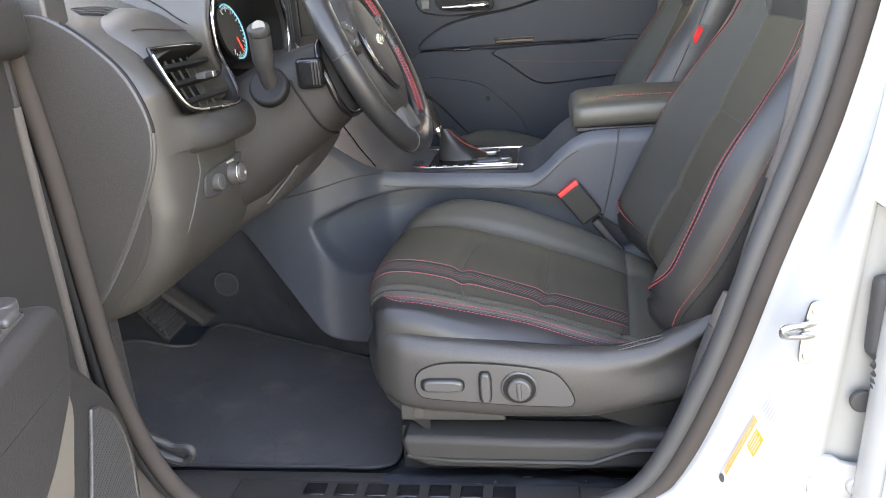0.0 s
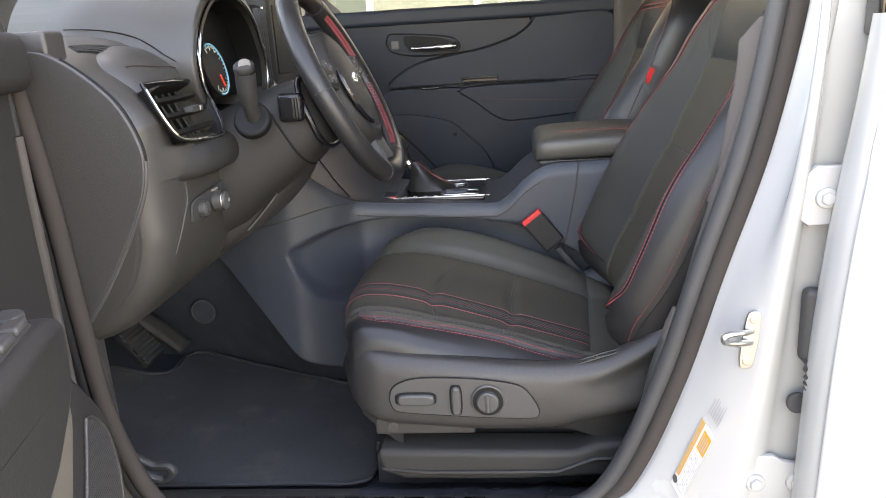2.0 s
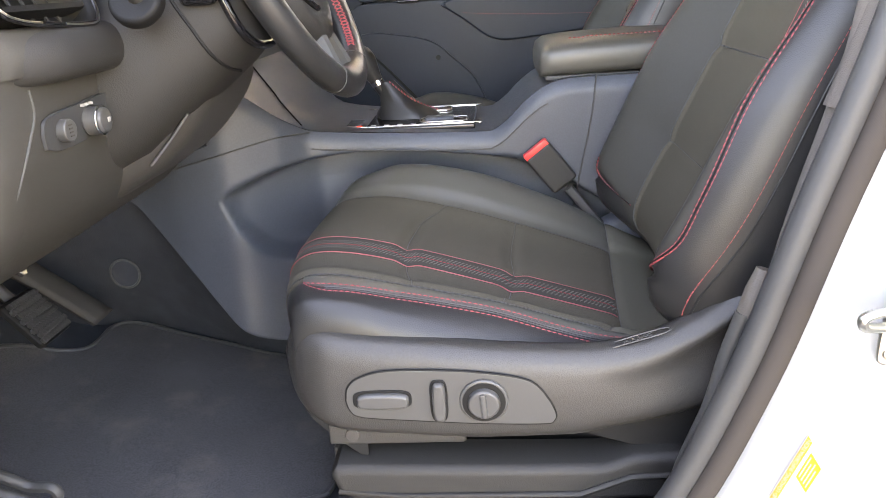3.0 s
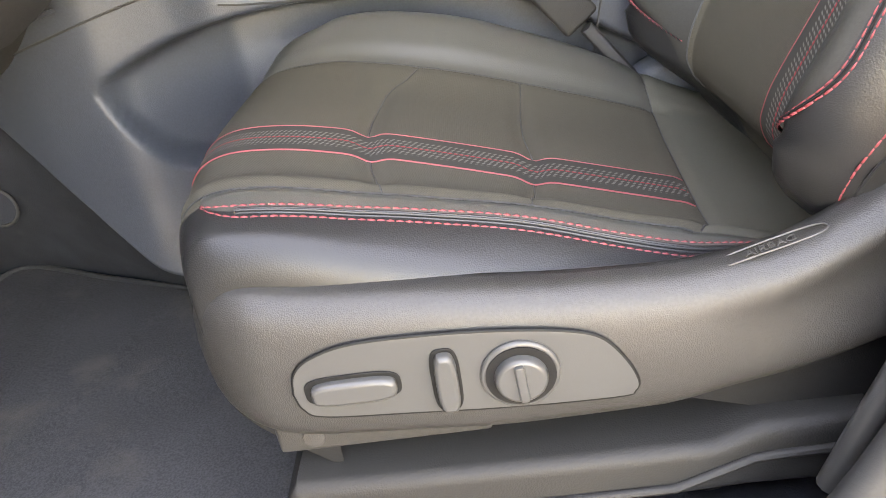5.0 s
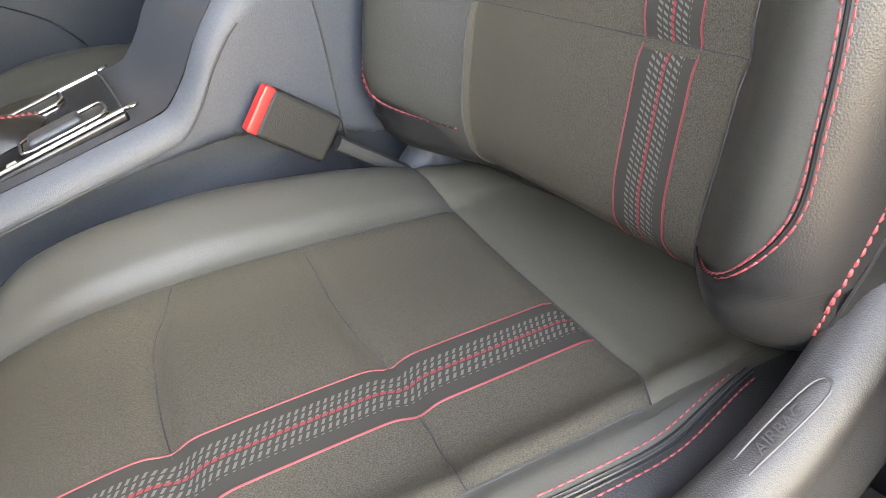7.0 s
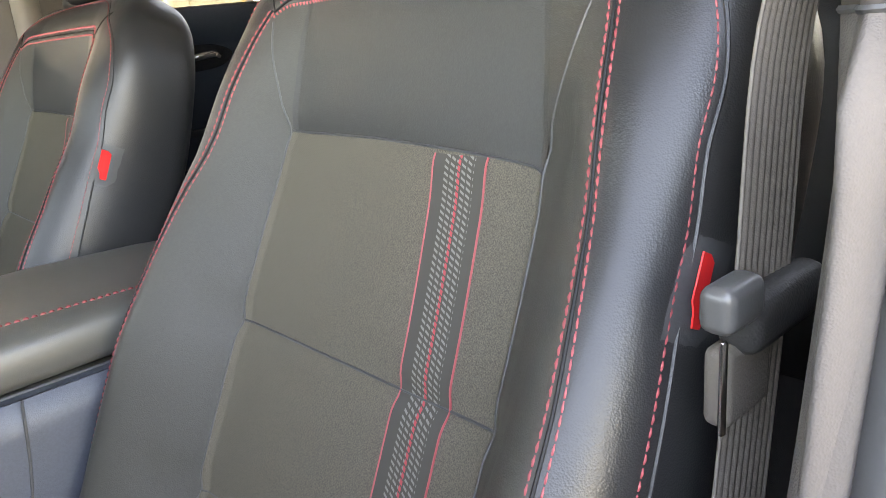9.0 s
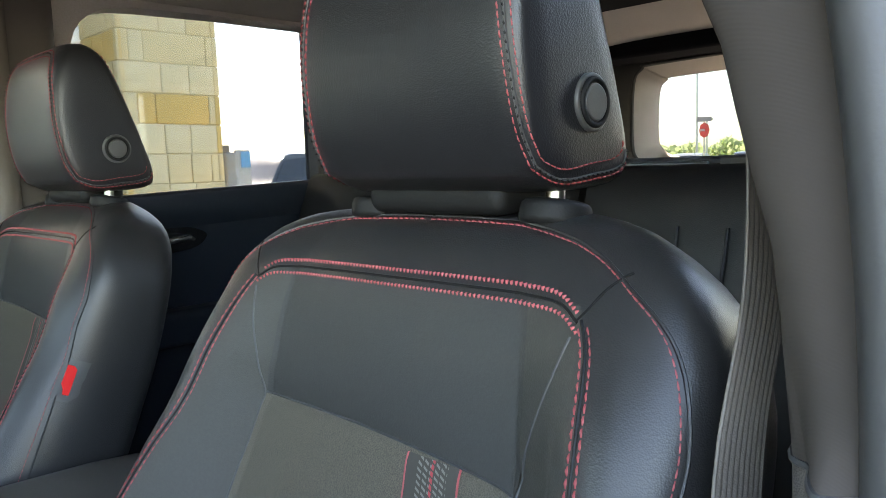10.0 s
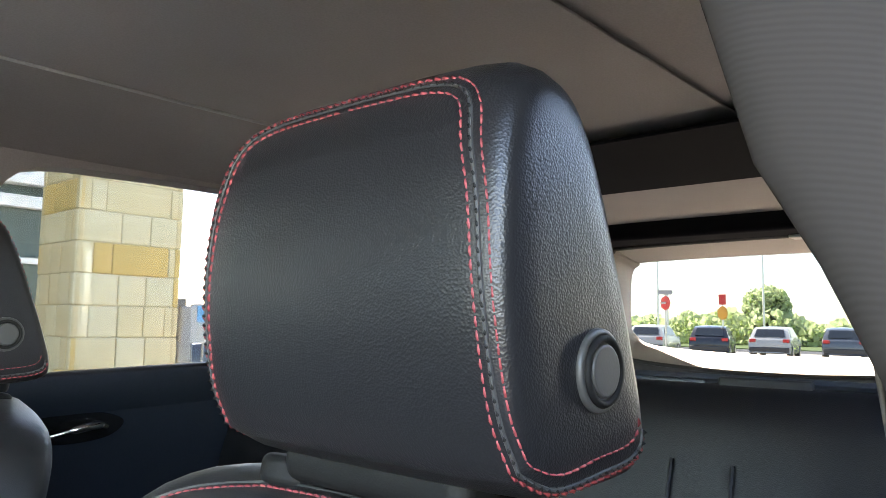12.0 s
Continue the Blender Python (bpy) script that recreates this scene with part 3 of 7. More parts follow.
        outer = [(0.05, 0.962), (0.12, 0.970), (0.2, 0.974), (0.3, 0.972), (0.40, 0.965), (0.5, 0.956), (0.55, 0.950), (0.60, 0.952), (0.66, 0.92), (0.70, 0.80), (0.720, 0.6), (0.727, 0.3), (0.728, 0.01)]
        ol = seam_along(back_point_scaled, [(w * 100, sg * back_f(f)) for w, f in outer], 260)
        put("stitching", dashes(*ol, length=0.006, gap=0.0006), RED_THREAD, seat, "red stitching")
        put("piping", tube(lifted(seam_along(back_point_scaled, [(w * 100 + (0 if f > 0.9 else 0.55), sg * back_f(f + 0.008 if f > 0.9 else f)) for w, f in outer], 140), -0.0004), 0.0015, 6), LEATHER, seat)
        put("crease_seam", tube(lifted(seam_along(back_point_scaled, [(65.5, sg * back_f(0.735)), (67.5, sg * back_f(0.82)), (69.0, sg * back_f(0.90))], 20), 0.0), 0.0010, 5), BLACK_AND_SHADE, seat)
    yoke = [(65.3, back_f(0.735) * -1), (66.5, back_f(0.67) * -1), (66.9, back_f(0.55) * -1), (67.0, back_f(0.3) * -1), (67.0, 0), (67.0, back_f(0.3)), (66.9, back_f(0.55)), (66.5, back_f(0.67)), (65.3, back_f(0.735))]
    for off in (-0.65, 0.65):
        put("stitching", dashes(*seam_along(back_point_scaled, [(w + off, j) for w, j in yoke], 200), length=0.0021, gap=0.0021, width=0.0042, lift=0.0004), RED_THREAD, seat, "red stitching")
    put("welt", tube(lifted(seam_along(back_point_scaled, yoke, 120), 0.0001), 0.0012, 6), BLACK_AND_SHADE, seat)
    # side tag
    tj = -43.6
    rows = [[back_point(0.456 + 0.056 * a, tj - 5.0 * b) + surf_normal(back_point_scaled, 49, tj) * (0.0012 if (0 < a < 1 and 0 < b < 1) else 0.0) for b in np.linspace(0, 1, 5)] for a in np.linspace(0, 1, 7)]
    lab = put("side_tag", loft(rows), RUBBER, seat, "small black tag with a red mark")
    n0 = surf_normal(back_point_scaled, 48.4, tj - 2.4)
    if n0.y > 0:
        n0 = -n0
    ctr = back_point(0.484, tj - 2.4) + n0 * 0.0025
    put("tag_mark", plate([(-0.021, -0.009), (0.018, -0.008), (0.022, -0.002), (0.022, 0.008), (-0.006, 0.008), (-0.013, 0.003), (-0.021, 0.001)], 0.0012,
                          lambda a, b, c: ctr + UP * a * 0.9 + FRONT * b * 0.85 + n0 * c, 0.0004), RED_PLASTIC, lab)
    headrest(seat)
    lower_trim(seat, driver)
    return seat


def back_f(f):
    """Station, with a fraction, for a share f of the half width on the front side."""
    for j in range(0, 60):
        a, b = HALF[j][0], HALF[j + 1][0]
        if a <= f < b:
            return j + (f - a) / (b - a)
    return 58


def back_point_scaled(i, j):
    return back_point(min(max(i / 100, 0.0), 0.755), j)


HR = [(0.352, 1.349), (0.338, 1.380), (0.330, 1.43), (0.331, 1.48), (0.338, 1.522), (0.354, 1.548), (0.380, 1.557), (0.405, 1.545), (0.422, 1.515), (0.440, 1.465),
      (0.460, 1.405), (0.473, 1.360), (0.466, 1.339), (0.42, 1.334), (0.38, 1.336)]
HR_RING = spline(HR + [HR[0]], 61)[:-1]
HR_SIDE = [(0.0, 1.004, 0.0), (0.05, 1.003, 0.0), (0.085, 1.0, 0.001), (0.104, 0.994, 0.003), (0.115, 0.975, 0.006), (0.122, 0.945, 0.009), (0.1255, 0.89, 0.012), (0.1275, 0.78, 0.014), (0.128, 0.5, 0.014)]
HR_V = -0.0175


def headrest_point(a, v):
    """Headrest surface: a station round the outline, v millimetres across."""
    s = interp(abs(v) / 1000, [(q[0], q[1]) for q in HR_SIDE])
    dz = interp(abs(v) / 1000, [(q[0], q[2]) for q in HR_SIDE])
    k = int(math.floor(a))
    p = HR_RING[k % 60] * (1 - (a - k)) + HR_RING[(k + 1) % 60] * (a - k)
    x, z = p
    return Vector((0.395 + (x - 0.395) * s, HR_V + v * 0.000965, 1.44 + (z - 1.44) * s - dz * max(0.0, min(1.0, (z - 1.42) / 0.1))))


def headrest(seat):
    vs = [-128, -127.5, -125.5, -122, -115, -104, -85, -50, 0, 50, 85, 104, 115, 122, 125.5, 127.5, 128]
    hr = put("headrest", loft([[headrest_point(a, v) for a in range(60)] for v in vs], closed=True, cap=True), HEAD_LEATHER, seat, "padded black leather headrest")
    for sg in (-1, 1):
        for off, kind in ((-6.0, 0), (6.0, 0), (0, 1)):
            ij = [(-15, sg * (126.2 + off * 0.2)), (-11, sg * (126.0 + off * 0.22)), (-7, sg * (125.3 + off * 0.3)), (-3.5, sg * (123.2 + off * 0.5)), (-0.5, sg * (121.5 + off * 0.6)), (2.5, sg * (120 + off * 0.7)), (5.5, sg * (118.5 + off * 0.75)), (8.5, sg * (116.5 + off * 0.8)), (12, sg * (112.5 + off * 0.9)), (14.5, sg * (106 + off)),
                  (16.6 + off * 0.05, sg * (101 + off * 0.9)), (18.0 + off * 0.11, sg * (90 + off * 0.4)), (18.7 + off * 0.13, sg * 70), (18.9 + off * 0.13, sg * 40), (19.0 + off * 0.13, 0)]
            ln = seam_along(headrest_point, ij, 240)
            ln = (ln[0], [n if (n.x * (p.x - 0.395) + n.y * p.y + n.z * (p.z - 1.44)) > 0 else -n for p, n in zip(*ln)])
            if kind:
                put("welt", tube(lifted(ln, 0.0001), 0.0012, 6), RUBBER, hr)
                put("stitching", dashes(*ln, length=0.0035, gap=0.0025, width=0.0026, lift=0.002), BLACK_AND_SHADE, hr, "black seam stitching")
            else:
                put("stitching", dashes(*ln, gap=0.0008, width=0.0015, lift=0.001), RED_THREAD, hr, "red stitching")
        ln = seam_along(headrest_point, [(a, sg * 114) for a in np.linspace(27, 40, 8)], 120)
        ln = (ln[0], [n if (n.x * (p.x - 0.395) + n.y * p.y + n.z * (p.z - 1.44)) > 0 else -n for p, n in zip(*ln)])
        put("stitching", dashes(*ln, width=0.0015, lift=0.001), RED_THREAD, hr, "red stitching")
    m = Matrix.Translation((0.413, -0.1415, 1.398)) @ Matrix.Rotation(radians(90), 4, "X")
    b = put("release_button", disc(0.0215, 0.005, m, 0.002), PLASTIC_SMOOTH, hr, "round black button")
    put("button_ring", tube([m @ Vector((0.0165 * math.cos(a), 0.0165 * math.sin(a), 0.003)) for a in np.linspace(0, 2 * math.pi, 33)[:-1]], 0.0022, 6, closed=True), BLACK_AND_SHADE, b)
    put("button_face", disc(0.0135, 0.004, m @ Matrix.Translation((0, 0, 0.003)), 0.0015), PLASTIC_SMOOTH, b)
    put("underside", box((0.378, -0.082, 1.316), (0.445, 0.075, 1.345), 0.012, 4), BLACK_AND_SHADE, hr, "dark underside cover")
    for v in (-0.113, 0.087):
        put("post", tube([(0.404, v, 1.28), (0.408, v, 1.345)], 0.007, 12), STEEL, hr, "steel post")
        put("post_collar", disc(0.0275, 0.02, Matrix.Translation((0.406, v, 1.3165)) @ Matrix.Rotation(LEAN * 0.5, 4, "Y"), 0.006, 40), BLACK_AND_SHADE, hr, "round black post collar")


# side shield of the cushion: plan path (x, y), upper and lower edge by x
SHIELD = [(-0.385, 0.0), (-0.402, -0.10), (-0.400, -0.17), (-0.386, -0.225), (-0.366, -0.266), (-0.335, -0.289), (-0.295, -0.295), (-0.2, -0.296), (-0.1, -0.296), (0.0, -0.295), (0.08, -0.293), (0.15, -0.288), (0.19, -0.285)]
SHIELD_TOP = [(-0.41, 0.690), (-0.40, 0.697), (-0.386, 0.711), (-0.366, 0.726), (-0.335, 0.727), (-0.28, 0.721), (-0.2, 0.713), (-0.1, 0.702), (-0.02, 0.698), (0.03, 0.703), (0.10, 0.730), (0.16, 0.770), (0.2, 0.79)]
SHIELD_LOW = [(-0.41, 0.640), (-0.38, 0.626), (-0.337, 0.610), (-0.30, 0.603), (-0.227, 0.597), (-0.14, 0.591), (-0.04, 0.592), (0.015, 0.602), (0.07, 0.612), (0.15, 0.635), (0.2, 0.65)]


def lower_trim(seat, driver):
    path = spline(SHIELD, 90)
    rows = []
    for k, (x, y) in enumerate(path):
        a, b = path[max(0, k - 1)], path[min(len(path) - 1, k + 1)]
        d = np.array(b) - np.array(a)
        n = np.array([-d[1], d[0]]) / (np.linalg.norm(d) + 1e-9)
        if n[1] > 0 and x > -0.37:
            n = -n
        if n[0] > 0 and x <= -0.37:
            n = -n
        zt, zb = interp(x, SHIELD_TOP), interp(x, SHIELD_LOW)
        flare = max(0.0, (x + 0.02) / 0.18) * 0.012
        sec = [(-0.038, zt + 0.003), (-0.020, zt + 0.003), (-0.010, zt - 0.004), (-0.003, zt - 0.016), (0.0 - flare, zt - 0.035), (0.001 - flare, (zt + zb) / 2), (0.0, zb + 0.02), (-0.006, zb + 0.006), (-0.016, zb), (-0.04, zb + 0.002)]
        rows.append([Vector((x + n[0] * o, y + n[1] * o, z)) for o, z in spline([np.array(q) for q in sec], 28)])
    sh = put("side_shield", loft(rows), SHIELD_SKIN, seat, "grained dark plastic side shield")
    thick(sh, 0.003)
    put("seat_pan", box((-0.36, -0.26, 0.60), (0.10, 0.25, 0.625), 0.01), PLASTIC, seat)
    put("rail_cover", box((-0.335, -0.272, 0.575), (-0.165, -0.24, 0.604), 0.004), SHIELD_SKIN, seat, "dark plastic rail cover")
    put("cover_plug", disc(0.009, 0.003, Matrix.Translation((-0.305, -0.2725, 0.590)) @ Matrix.Rotation(radians(90), 4, "X"), 0.001, 20), PLASTIC, seat)
    put("seat_base", box((-0.30, -0.22, 0.48), (0.14, 0.24, 0.605), 0.01), BLACK_AND_SHADE, seat)
    low = [(-0.325, 0.515), (-0.335, 0.545), (-0.325, 0.558), (-0.10, 0.553), (0.0, 0.552), (0.035, 0.566), (0.12, 0.566), (0.12, 0.50), (0.03, 0.503), (-0.1, 0.498), (-0.29, 0.50)]
    put("rail_housing", plate(low, 0.06, lambda a, b, c: (a, -0.235 - c, b), 0.012, 3), DARK_TRIM, seat, "black plastic rail housing")
    put("rail_lip", tube([(-0.325, -0.292, 0.522), (-0.25, -0.297, 0.517), (-0.03, -0.297, 0.516), (0.03, -0.297, 0.540), (0.12, -0.297, 0.542)], 0.004, 8), DARK_TRIM, seat)
    for v in (-0.15, 0.2):
        put("rail", box((-0.36, v - 0.02, 0.40), (0.25, v + 0.02, 0.50), 0.004), RUBBER, seat)
    if not driver:
        return
    out = [(-0.301, 0.655), (-0.297, 0.672), (-0.283, 0.684), (-0.251, 0.692), (-0.19, 0.691), (-0.137, 0.686), (-0.100, 0.679), (-0.081, 0.670), (-0.066, 0.650), (-0.058, 0.631), (-0.060, 0.622), (-0.071, 0.618), (-0.142, 0.620), (-0.22, 0.626), (-0.283, 0.632), (-0.297, 0.641)]
    ring = spline(out + [out[0]], 80)[:-1]
    Y = -0.2965
    sp = put("switch_panel", plate([tuple(p) for p in ring], 0.003, lambda a, b, c: (a, Y - c + 0.0005, b), 0.0012), PLASTIC_SMOOTH, seat, "smooth grey seat switch panel")
    put("panel_groove", tube([(a, Y - 0.0008, b) for a, b in ring], 0.0016, 6, closed=True), BLACK_AND_SHADE, sp)

    def capsule(cx, cz, hl, hr_, vertical, depth):
        pts = []
        for k in range(32):
            a = 2 * math.pi * k / 32
            e = 0.55
            px, pz = math.copysign(abs(math.cos(a)) ** e, math.cos(a)), math.copysign(abs(math.sin(a)) ** e, math.sin(a))
            pts.append((cx + px * (hr_ if vertical else hl), cz + pz * (hl if vertical else hr_)))
        return plate(pts, depth, lambda a, b, c: (a, Y - 0.003 - c, b), min(hr_, depth) * 0.5, 3)
    # Pocket bottoms near-black: the shade inside is put into their colour
    put("switch_pocket", capsule(-0.258, 0.656, 0.0345, 0.0125, False, 0.0012), BLACK_AND_SHADE, sp)
    put("cushion_switch", capsule(-0.257, 0.6555, 0.0305, 0.0098, False, 0.008), PLASTIC_SMOOTH, sp, "bar-shaped seat switch")
    put("switch_pocket", capsule(-0.192, 0.653, 0.0275, 0.0105, True, 0.0012), BLACK_AND_SHADE, sp)
    put("recline_switch", capsule(-0.1915, 0.653, 0.025, 0.0078, True, 0.009), PLASTIC_SMOOTH, sp, "upright recline switch")
    km = Matrix.Translation((-0.140, Y - 0.006, 0.6515)) @ Matrix.Rotation(radians(90), 4, "X")
    put("knob_ring", tube([km @ Vector((0.0255 * math.cos(a), 0.0255 * math.sin(a), -0.002)) for a in np.linspace(0, 2 * math.pi, 41)[:-1]], 0.0028, 8, closed=True), PLASTIC_SMOOTH, sp)
    put("knob_pocket", disc(0.0248, 0.004, km @ Matrix.Translation((0, 0, -0.0005)), 0.0), BLACK_AND_SHADE, sp)
    kn = put("lumbar_knob", disc(0.0193, 0.010, km @ Matrix.Translation((0, 0, 0.004)), 0.003, r2=0.0178), PLASTIC_SMOOTH, sp, "round lumbar knob")
    put("knob_rib", box((-0.0035, -0.0155, -0.003), (0.0035, 0.0155, 0.003), 0.002, 2, km @ Matrix.Translation((0, 0, 0.0095)) @ Matrix.Rotation(radians(4), 4, "Z")), PLASTIC_SMOOTH, kn)
    tag = [(-0.028, -0.0055), (0.028, -0.0055), (0.028, 0.0055), (-0.028, 0.0055)]
    at = lambda a, b, c: (0.038 + a, -0.2735 + b - 0.1 * a, 0.7112 + 0.36 * a + c)
    put("embossed_mark", tube([at(a, b, 0.0014) for k, (a, b) in enumerate(spline(tag + [tag[0]], 32)[:-1])], 0.0008, 6, closed=True), PLASTIC_SMOOTH, sh, "raised oval airbag mark")
    word = bpy.data.curves.new("embossed_word", "FONT")
    word.body, word.size, word.extrude, word.align_x, word.align_y = "AIRBAG", 0.0098, 0.0004, "CENTER", "CENTER"
    word.materials.append(PLASTIC_SMOOTH)
    ax = Vector((1, -0.1, 0.36)).normalized()
    az = ax.cross(Vector((0, 1, 0))).normalized()
    ay = az.cross(ax)
    wd = new("embossed_word", word)
    wd.parent = sh
    wd.matrix_local = Matrix.Translation(at(0, 0, 0.0012)) @ Matrix((ax, ay, az)).transposed().to_4x4()



front_seat(SEAT_Y, True)
front_seat(SEAT_Y + 0.84, False)


# ---- car shell ----
CY = 1.70          # middle of the car
IN_Y = 2.43        # passenger side, inner face of the doors


def structure(name, me, material, label, category="car interior"):
    return tagged(put(name, me, material), label, category, kind="structure")


# floor pan with the sloping toe board, one sheet from front to rear
FLOOR = [(-1.35, 0.95), (-1.25, 0.82), (-1.15, 0.60), (-1.07, 0.47), (-0.98, 0.428), (-0.7, 0.410), (0.2, 0.400), (0.75, 0.41), (0.85, 0.5), (2.6, 0.62)]
_ys = np.linspace(0.99, 2.45, 30)
floor_pan = structure("floor_carpet", loft([[Vector((x, y, z + 0.004 * noise.noise((x * 9, y * 9, 3)))) for y in _ys] for x, z in spline(FLOOR, 70)]), CARPET, "dark carpeted car floor")
thick(floor_pan, 0.02)

sill_carpet = structure("sill_carpet", loft([[Vector((x, y, z + 0.006 * noise.noise((x * 40, y * 40, 5)))) for y, z in spline([np.array(q) for q in [(0.995, 0.462), (1.03, 0.455), (1.06, 0.436), (1.10, 0.414), (1.14, 0.404)]], 14)] for x in np.linspace(-0.375, 0.32, 90)]), CARPET, "scuffed dark carpet beside the seat rail")

# driver's floor mat
MAT_OUT = [(-0.50, 1.095), (-0.40, 1.10), (-0.37, 1.16), (-0.37, 1.45), (-0.45, 1.495), (-0.53, 1.522), (-0.65, 1.572), (-0.786, 1.628), (-0.88, 1.668), (-0.923, 1.680), (-0.952, 1.672), (-0.966, 1.640), (-0.963, 1.59), (-0.970, 1.553), (-1.0, 1.535), (-1.07, 1.49), (-1.09, 1.40), (-1.07, 1.20), (-0.97, 1.10), (-0.85, 1.08), (-0.76, 1.085), (-0.62, 1.09)]


def floor_z(x):
    return interp(x, FLOOR)


_mo = spline(MAT_OUT + [MAT_OUT[0]], 100)[:-1]
_bm = bmesh.new()
_f = _bm.faces.new([_bm.verts.new((x, y, 0)) for x, y in _mo])
bmesh.ops.triangulate(_bm, faces=[_f])
bmesh.ops.subdivide_edges(_bm, edges=_bm.edges[:], cuts=3, use_grid_fill=True)
for v in _bm.verts:
    v.co.z = floor_z(v.co.x) + 0.014 + 0.003 * noise.noise((v.co.x * 7, v.co.y * 7, 1))
floor_mat = put("floor_mat", _bm, MAT_CLOTH)
tagged(floor_mat, "dusty black carpet floor mat on the car floor", "floor mat")
put("mat_edge", tube([(x, y, floor_z(x) + 0.015) for x, y in _mo], 0.0045, 8, closed=True), RUBBER, floor_mat, "bound black edge")

# door sill with its plate
SILL = [(1.10, 0.405), (1.07, 0.425), (1.03, 0.452), (0.97, 0.462), (0.92, 0.455), (0.885, 0.43), (0.87, 0.40), (0.84, 0.39), (0.80, 0.36), (0.775, 0.30), (0.79, 0.22)]
sill = thing("door_sill", "black plastic door sill with a scuff plate", "door sill", kind="structure")
_prof = spline([np.array(p) for p in SILL], 34)
put("sill_trim", loft([[Vector((x, y, z)) for y, z in _prof[:18]] for x in np.linspace(-0.95, 0.35, 20)]), PLASTIC, sill)
put("rocker", loft([[Vector((x, y, z)) for y, z in _prof[17:]] for x in np.linspace(-1.2, 1.6, 20)]), WHITE_PAINT, sill, "white painted rocker panel")
put("scuff_plate", box((-0.62, 0.945, 0.460), (-0.05, 0.995, 0.466), 0.003), DARK_TRIM, sill)
for k in range(7):
    x = -0.50 + 0.052 * k
    put("raised_bar", box((x, 0.955, 0.465), (x + 0.036, 0.985, 0.4685), 0.001, 1), GLOSS_BLACK, sill)

# rubber seal round the door opening
SEAL = [(-0.84, 0.885, 1.42), (-0.80, 0.885, 1.25), (-0.775, 0.885, 1.05), (-0.765, 0.885, 0.85), (-0.75, 0.885, 0.68), (-0.70, 0.89, 0.53), (-0.60, 0.895, 0.468), (-0.4, 0.90, 0.455), (-0.18, 0.90, 0.46), (-0.06, 0.90, 0.492),
        (0.03, 0.90, 0.548), (0.105, 0.90, 0.716), (0.156, 0.90, 0.889), (0.209, 0.90, 1.068), (0.241, 0.902, 1.245), (0.262, 0.925, 1.42), (0.272, 0.97, 1.60), (0.26, 1.01, 1.70), (0.1, 1.03, 1.735), (-0.3, 1.03, 1.73)]
_sl = spline(SEAL, 120)
seal = tagged(put("door_seal", tube([(x + 0.009, y, z) for x, y, z in _sl], 0.014, 10), RUBBER), "black rubber door seal", "door seal", kind="structure")
put("seal_lip", tube([(x + 0.031, y - 0.010, z) for x, y, z in _sl], 0.0135, 10), RIBBED, seal, "grey cloth-covered seal lip")


# driver-side pillar between the doors: white outside, grey trim within
def seal_x(z):
    return interp(z, [(0.40, -0.10), (0.492, -0.06), (0.548, 0.03), (0.716, 0.105), (0.889, 0.156), (1.068, 0.209), (1.245, 0.241), (1.42, 0.262), (1.60, 0.272), (1.75, 0.275)])


def lean_y(z):
    return interp(z, [(0.4, 0.0), (1.15, 0.0), (1.3, 0.012), (1.45, 0.04), (1.6, 0.085), (1.8, 0.15)])


_rows = []
for z in np.linspace(0.36, 1.78, 60):
    xs, d = seal_x(z), lean_y(z)
    w = 0.30 - xs
    sec = [(xs + 0.028, 0.905), (xs + 0.038, 0.880), (xs + 0.046, 0.868), (xs + max(0.06, 0.36 * w), 0.842), (xs + 0.52 * w, 0.820), (xs + 0.62 * w, 0.812), (xs + 0.72 * w, 0.822), (xs + 0.82 * w, 0.838), (0.30, 0.842), (0.34, 0.842), (0.40, 0.845)]
    _rows.append([Vector((x, y + d, z)) for x, y in spline([np.array(q) for q in sec], 40)])
pillar = thing("door_pillar", "white painted steel door pillar", "car body", kind="structure")
put("pillar_skin", loft(_rows), WHITE_PAINT, pillar)

_rows = []
for z in np.linspace(0.44, 1.80, 46):
    xs, d = seal_x(z) + 0.014, lean_y(z)
    k = interp(z, [(0.44, 0.2), (0.9, 0.7), (1.1, 1.0), (1.8, 1.0)])
    bul = interp(z, [(0.4, 0.0), (1.10, 0.0), (1.20, 0.003), (1.28, 0.003), (1.34, 0.0), (1.8, 0.0)])
    iy = interp(z, [(0.44, 0.918), (0.9, 0.928), (1.0, 0.934), (1.1, 0.940), (1.20, 0.945), (1.30, 0.958), (1.35, 0.974), (1.39, 0.986), (1.425, 0.996), (1.44, 1.006), (1.457, 1.017), (1.48, 1.025), (1.515, 1.035), (1.62, 1.07), (1.72, 1.12), (1.80, 1.20)])
    lip = interp(z, [(0.70, 0.0), (0.78, 0.010), (0.84, 0.015), (0.93, 0.020), (1.0, 0.024), (1.10, 0.034), (1.15, 0.036), (1.20, 0.042), (1.225, 0.020), (1.26, 0.0)])
    q = min(1.0, lip / 0.02)
    sec = [(xs + 0.02, 0.892 + d), (xs + 0.004 - lip * 0.5, 0.903 + 0.006 * q + d), (xs + 0.004 - lip, 0.912 + 0.009 * q + d), (xs + 0.004 - lip * 0.8, 0.921 + 0.005 * q + d), (xs + 0.005 - lip * 0.35, (iy + 0.915 + d) / 2 * (1 - q) + (0.930 + d) * q), (xs + 0.012, (iy - 0.004) * (1 - q) + (0.934 + d) * q), (xs + 0.026, iy + bul), (xs + 0.10, iy + 0.008 + bul), (xs + 0.16, iy + 0.004), (xs + 0.20, iy - 0.02), (xs + 0.21, 0.90 + d)]
    _rows.append([Vector((x, y, z)) for x, y in spline([np.array(q) for q in sec], 36)])
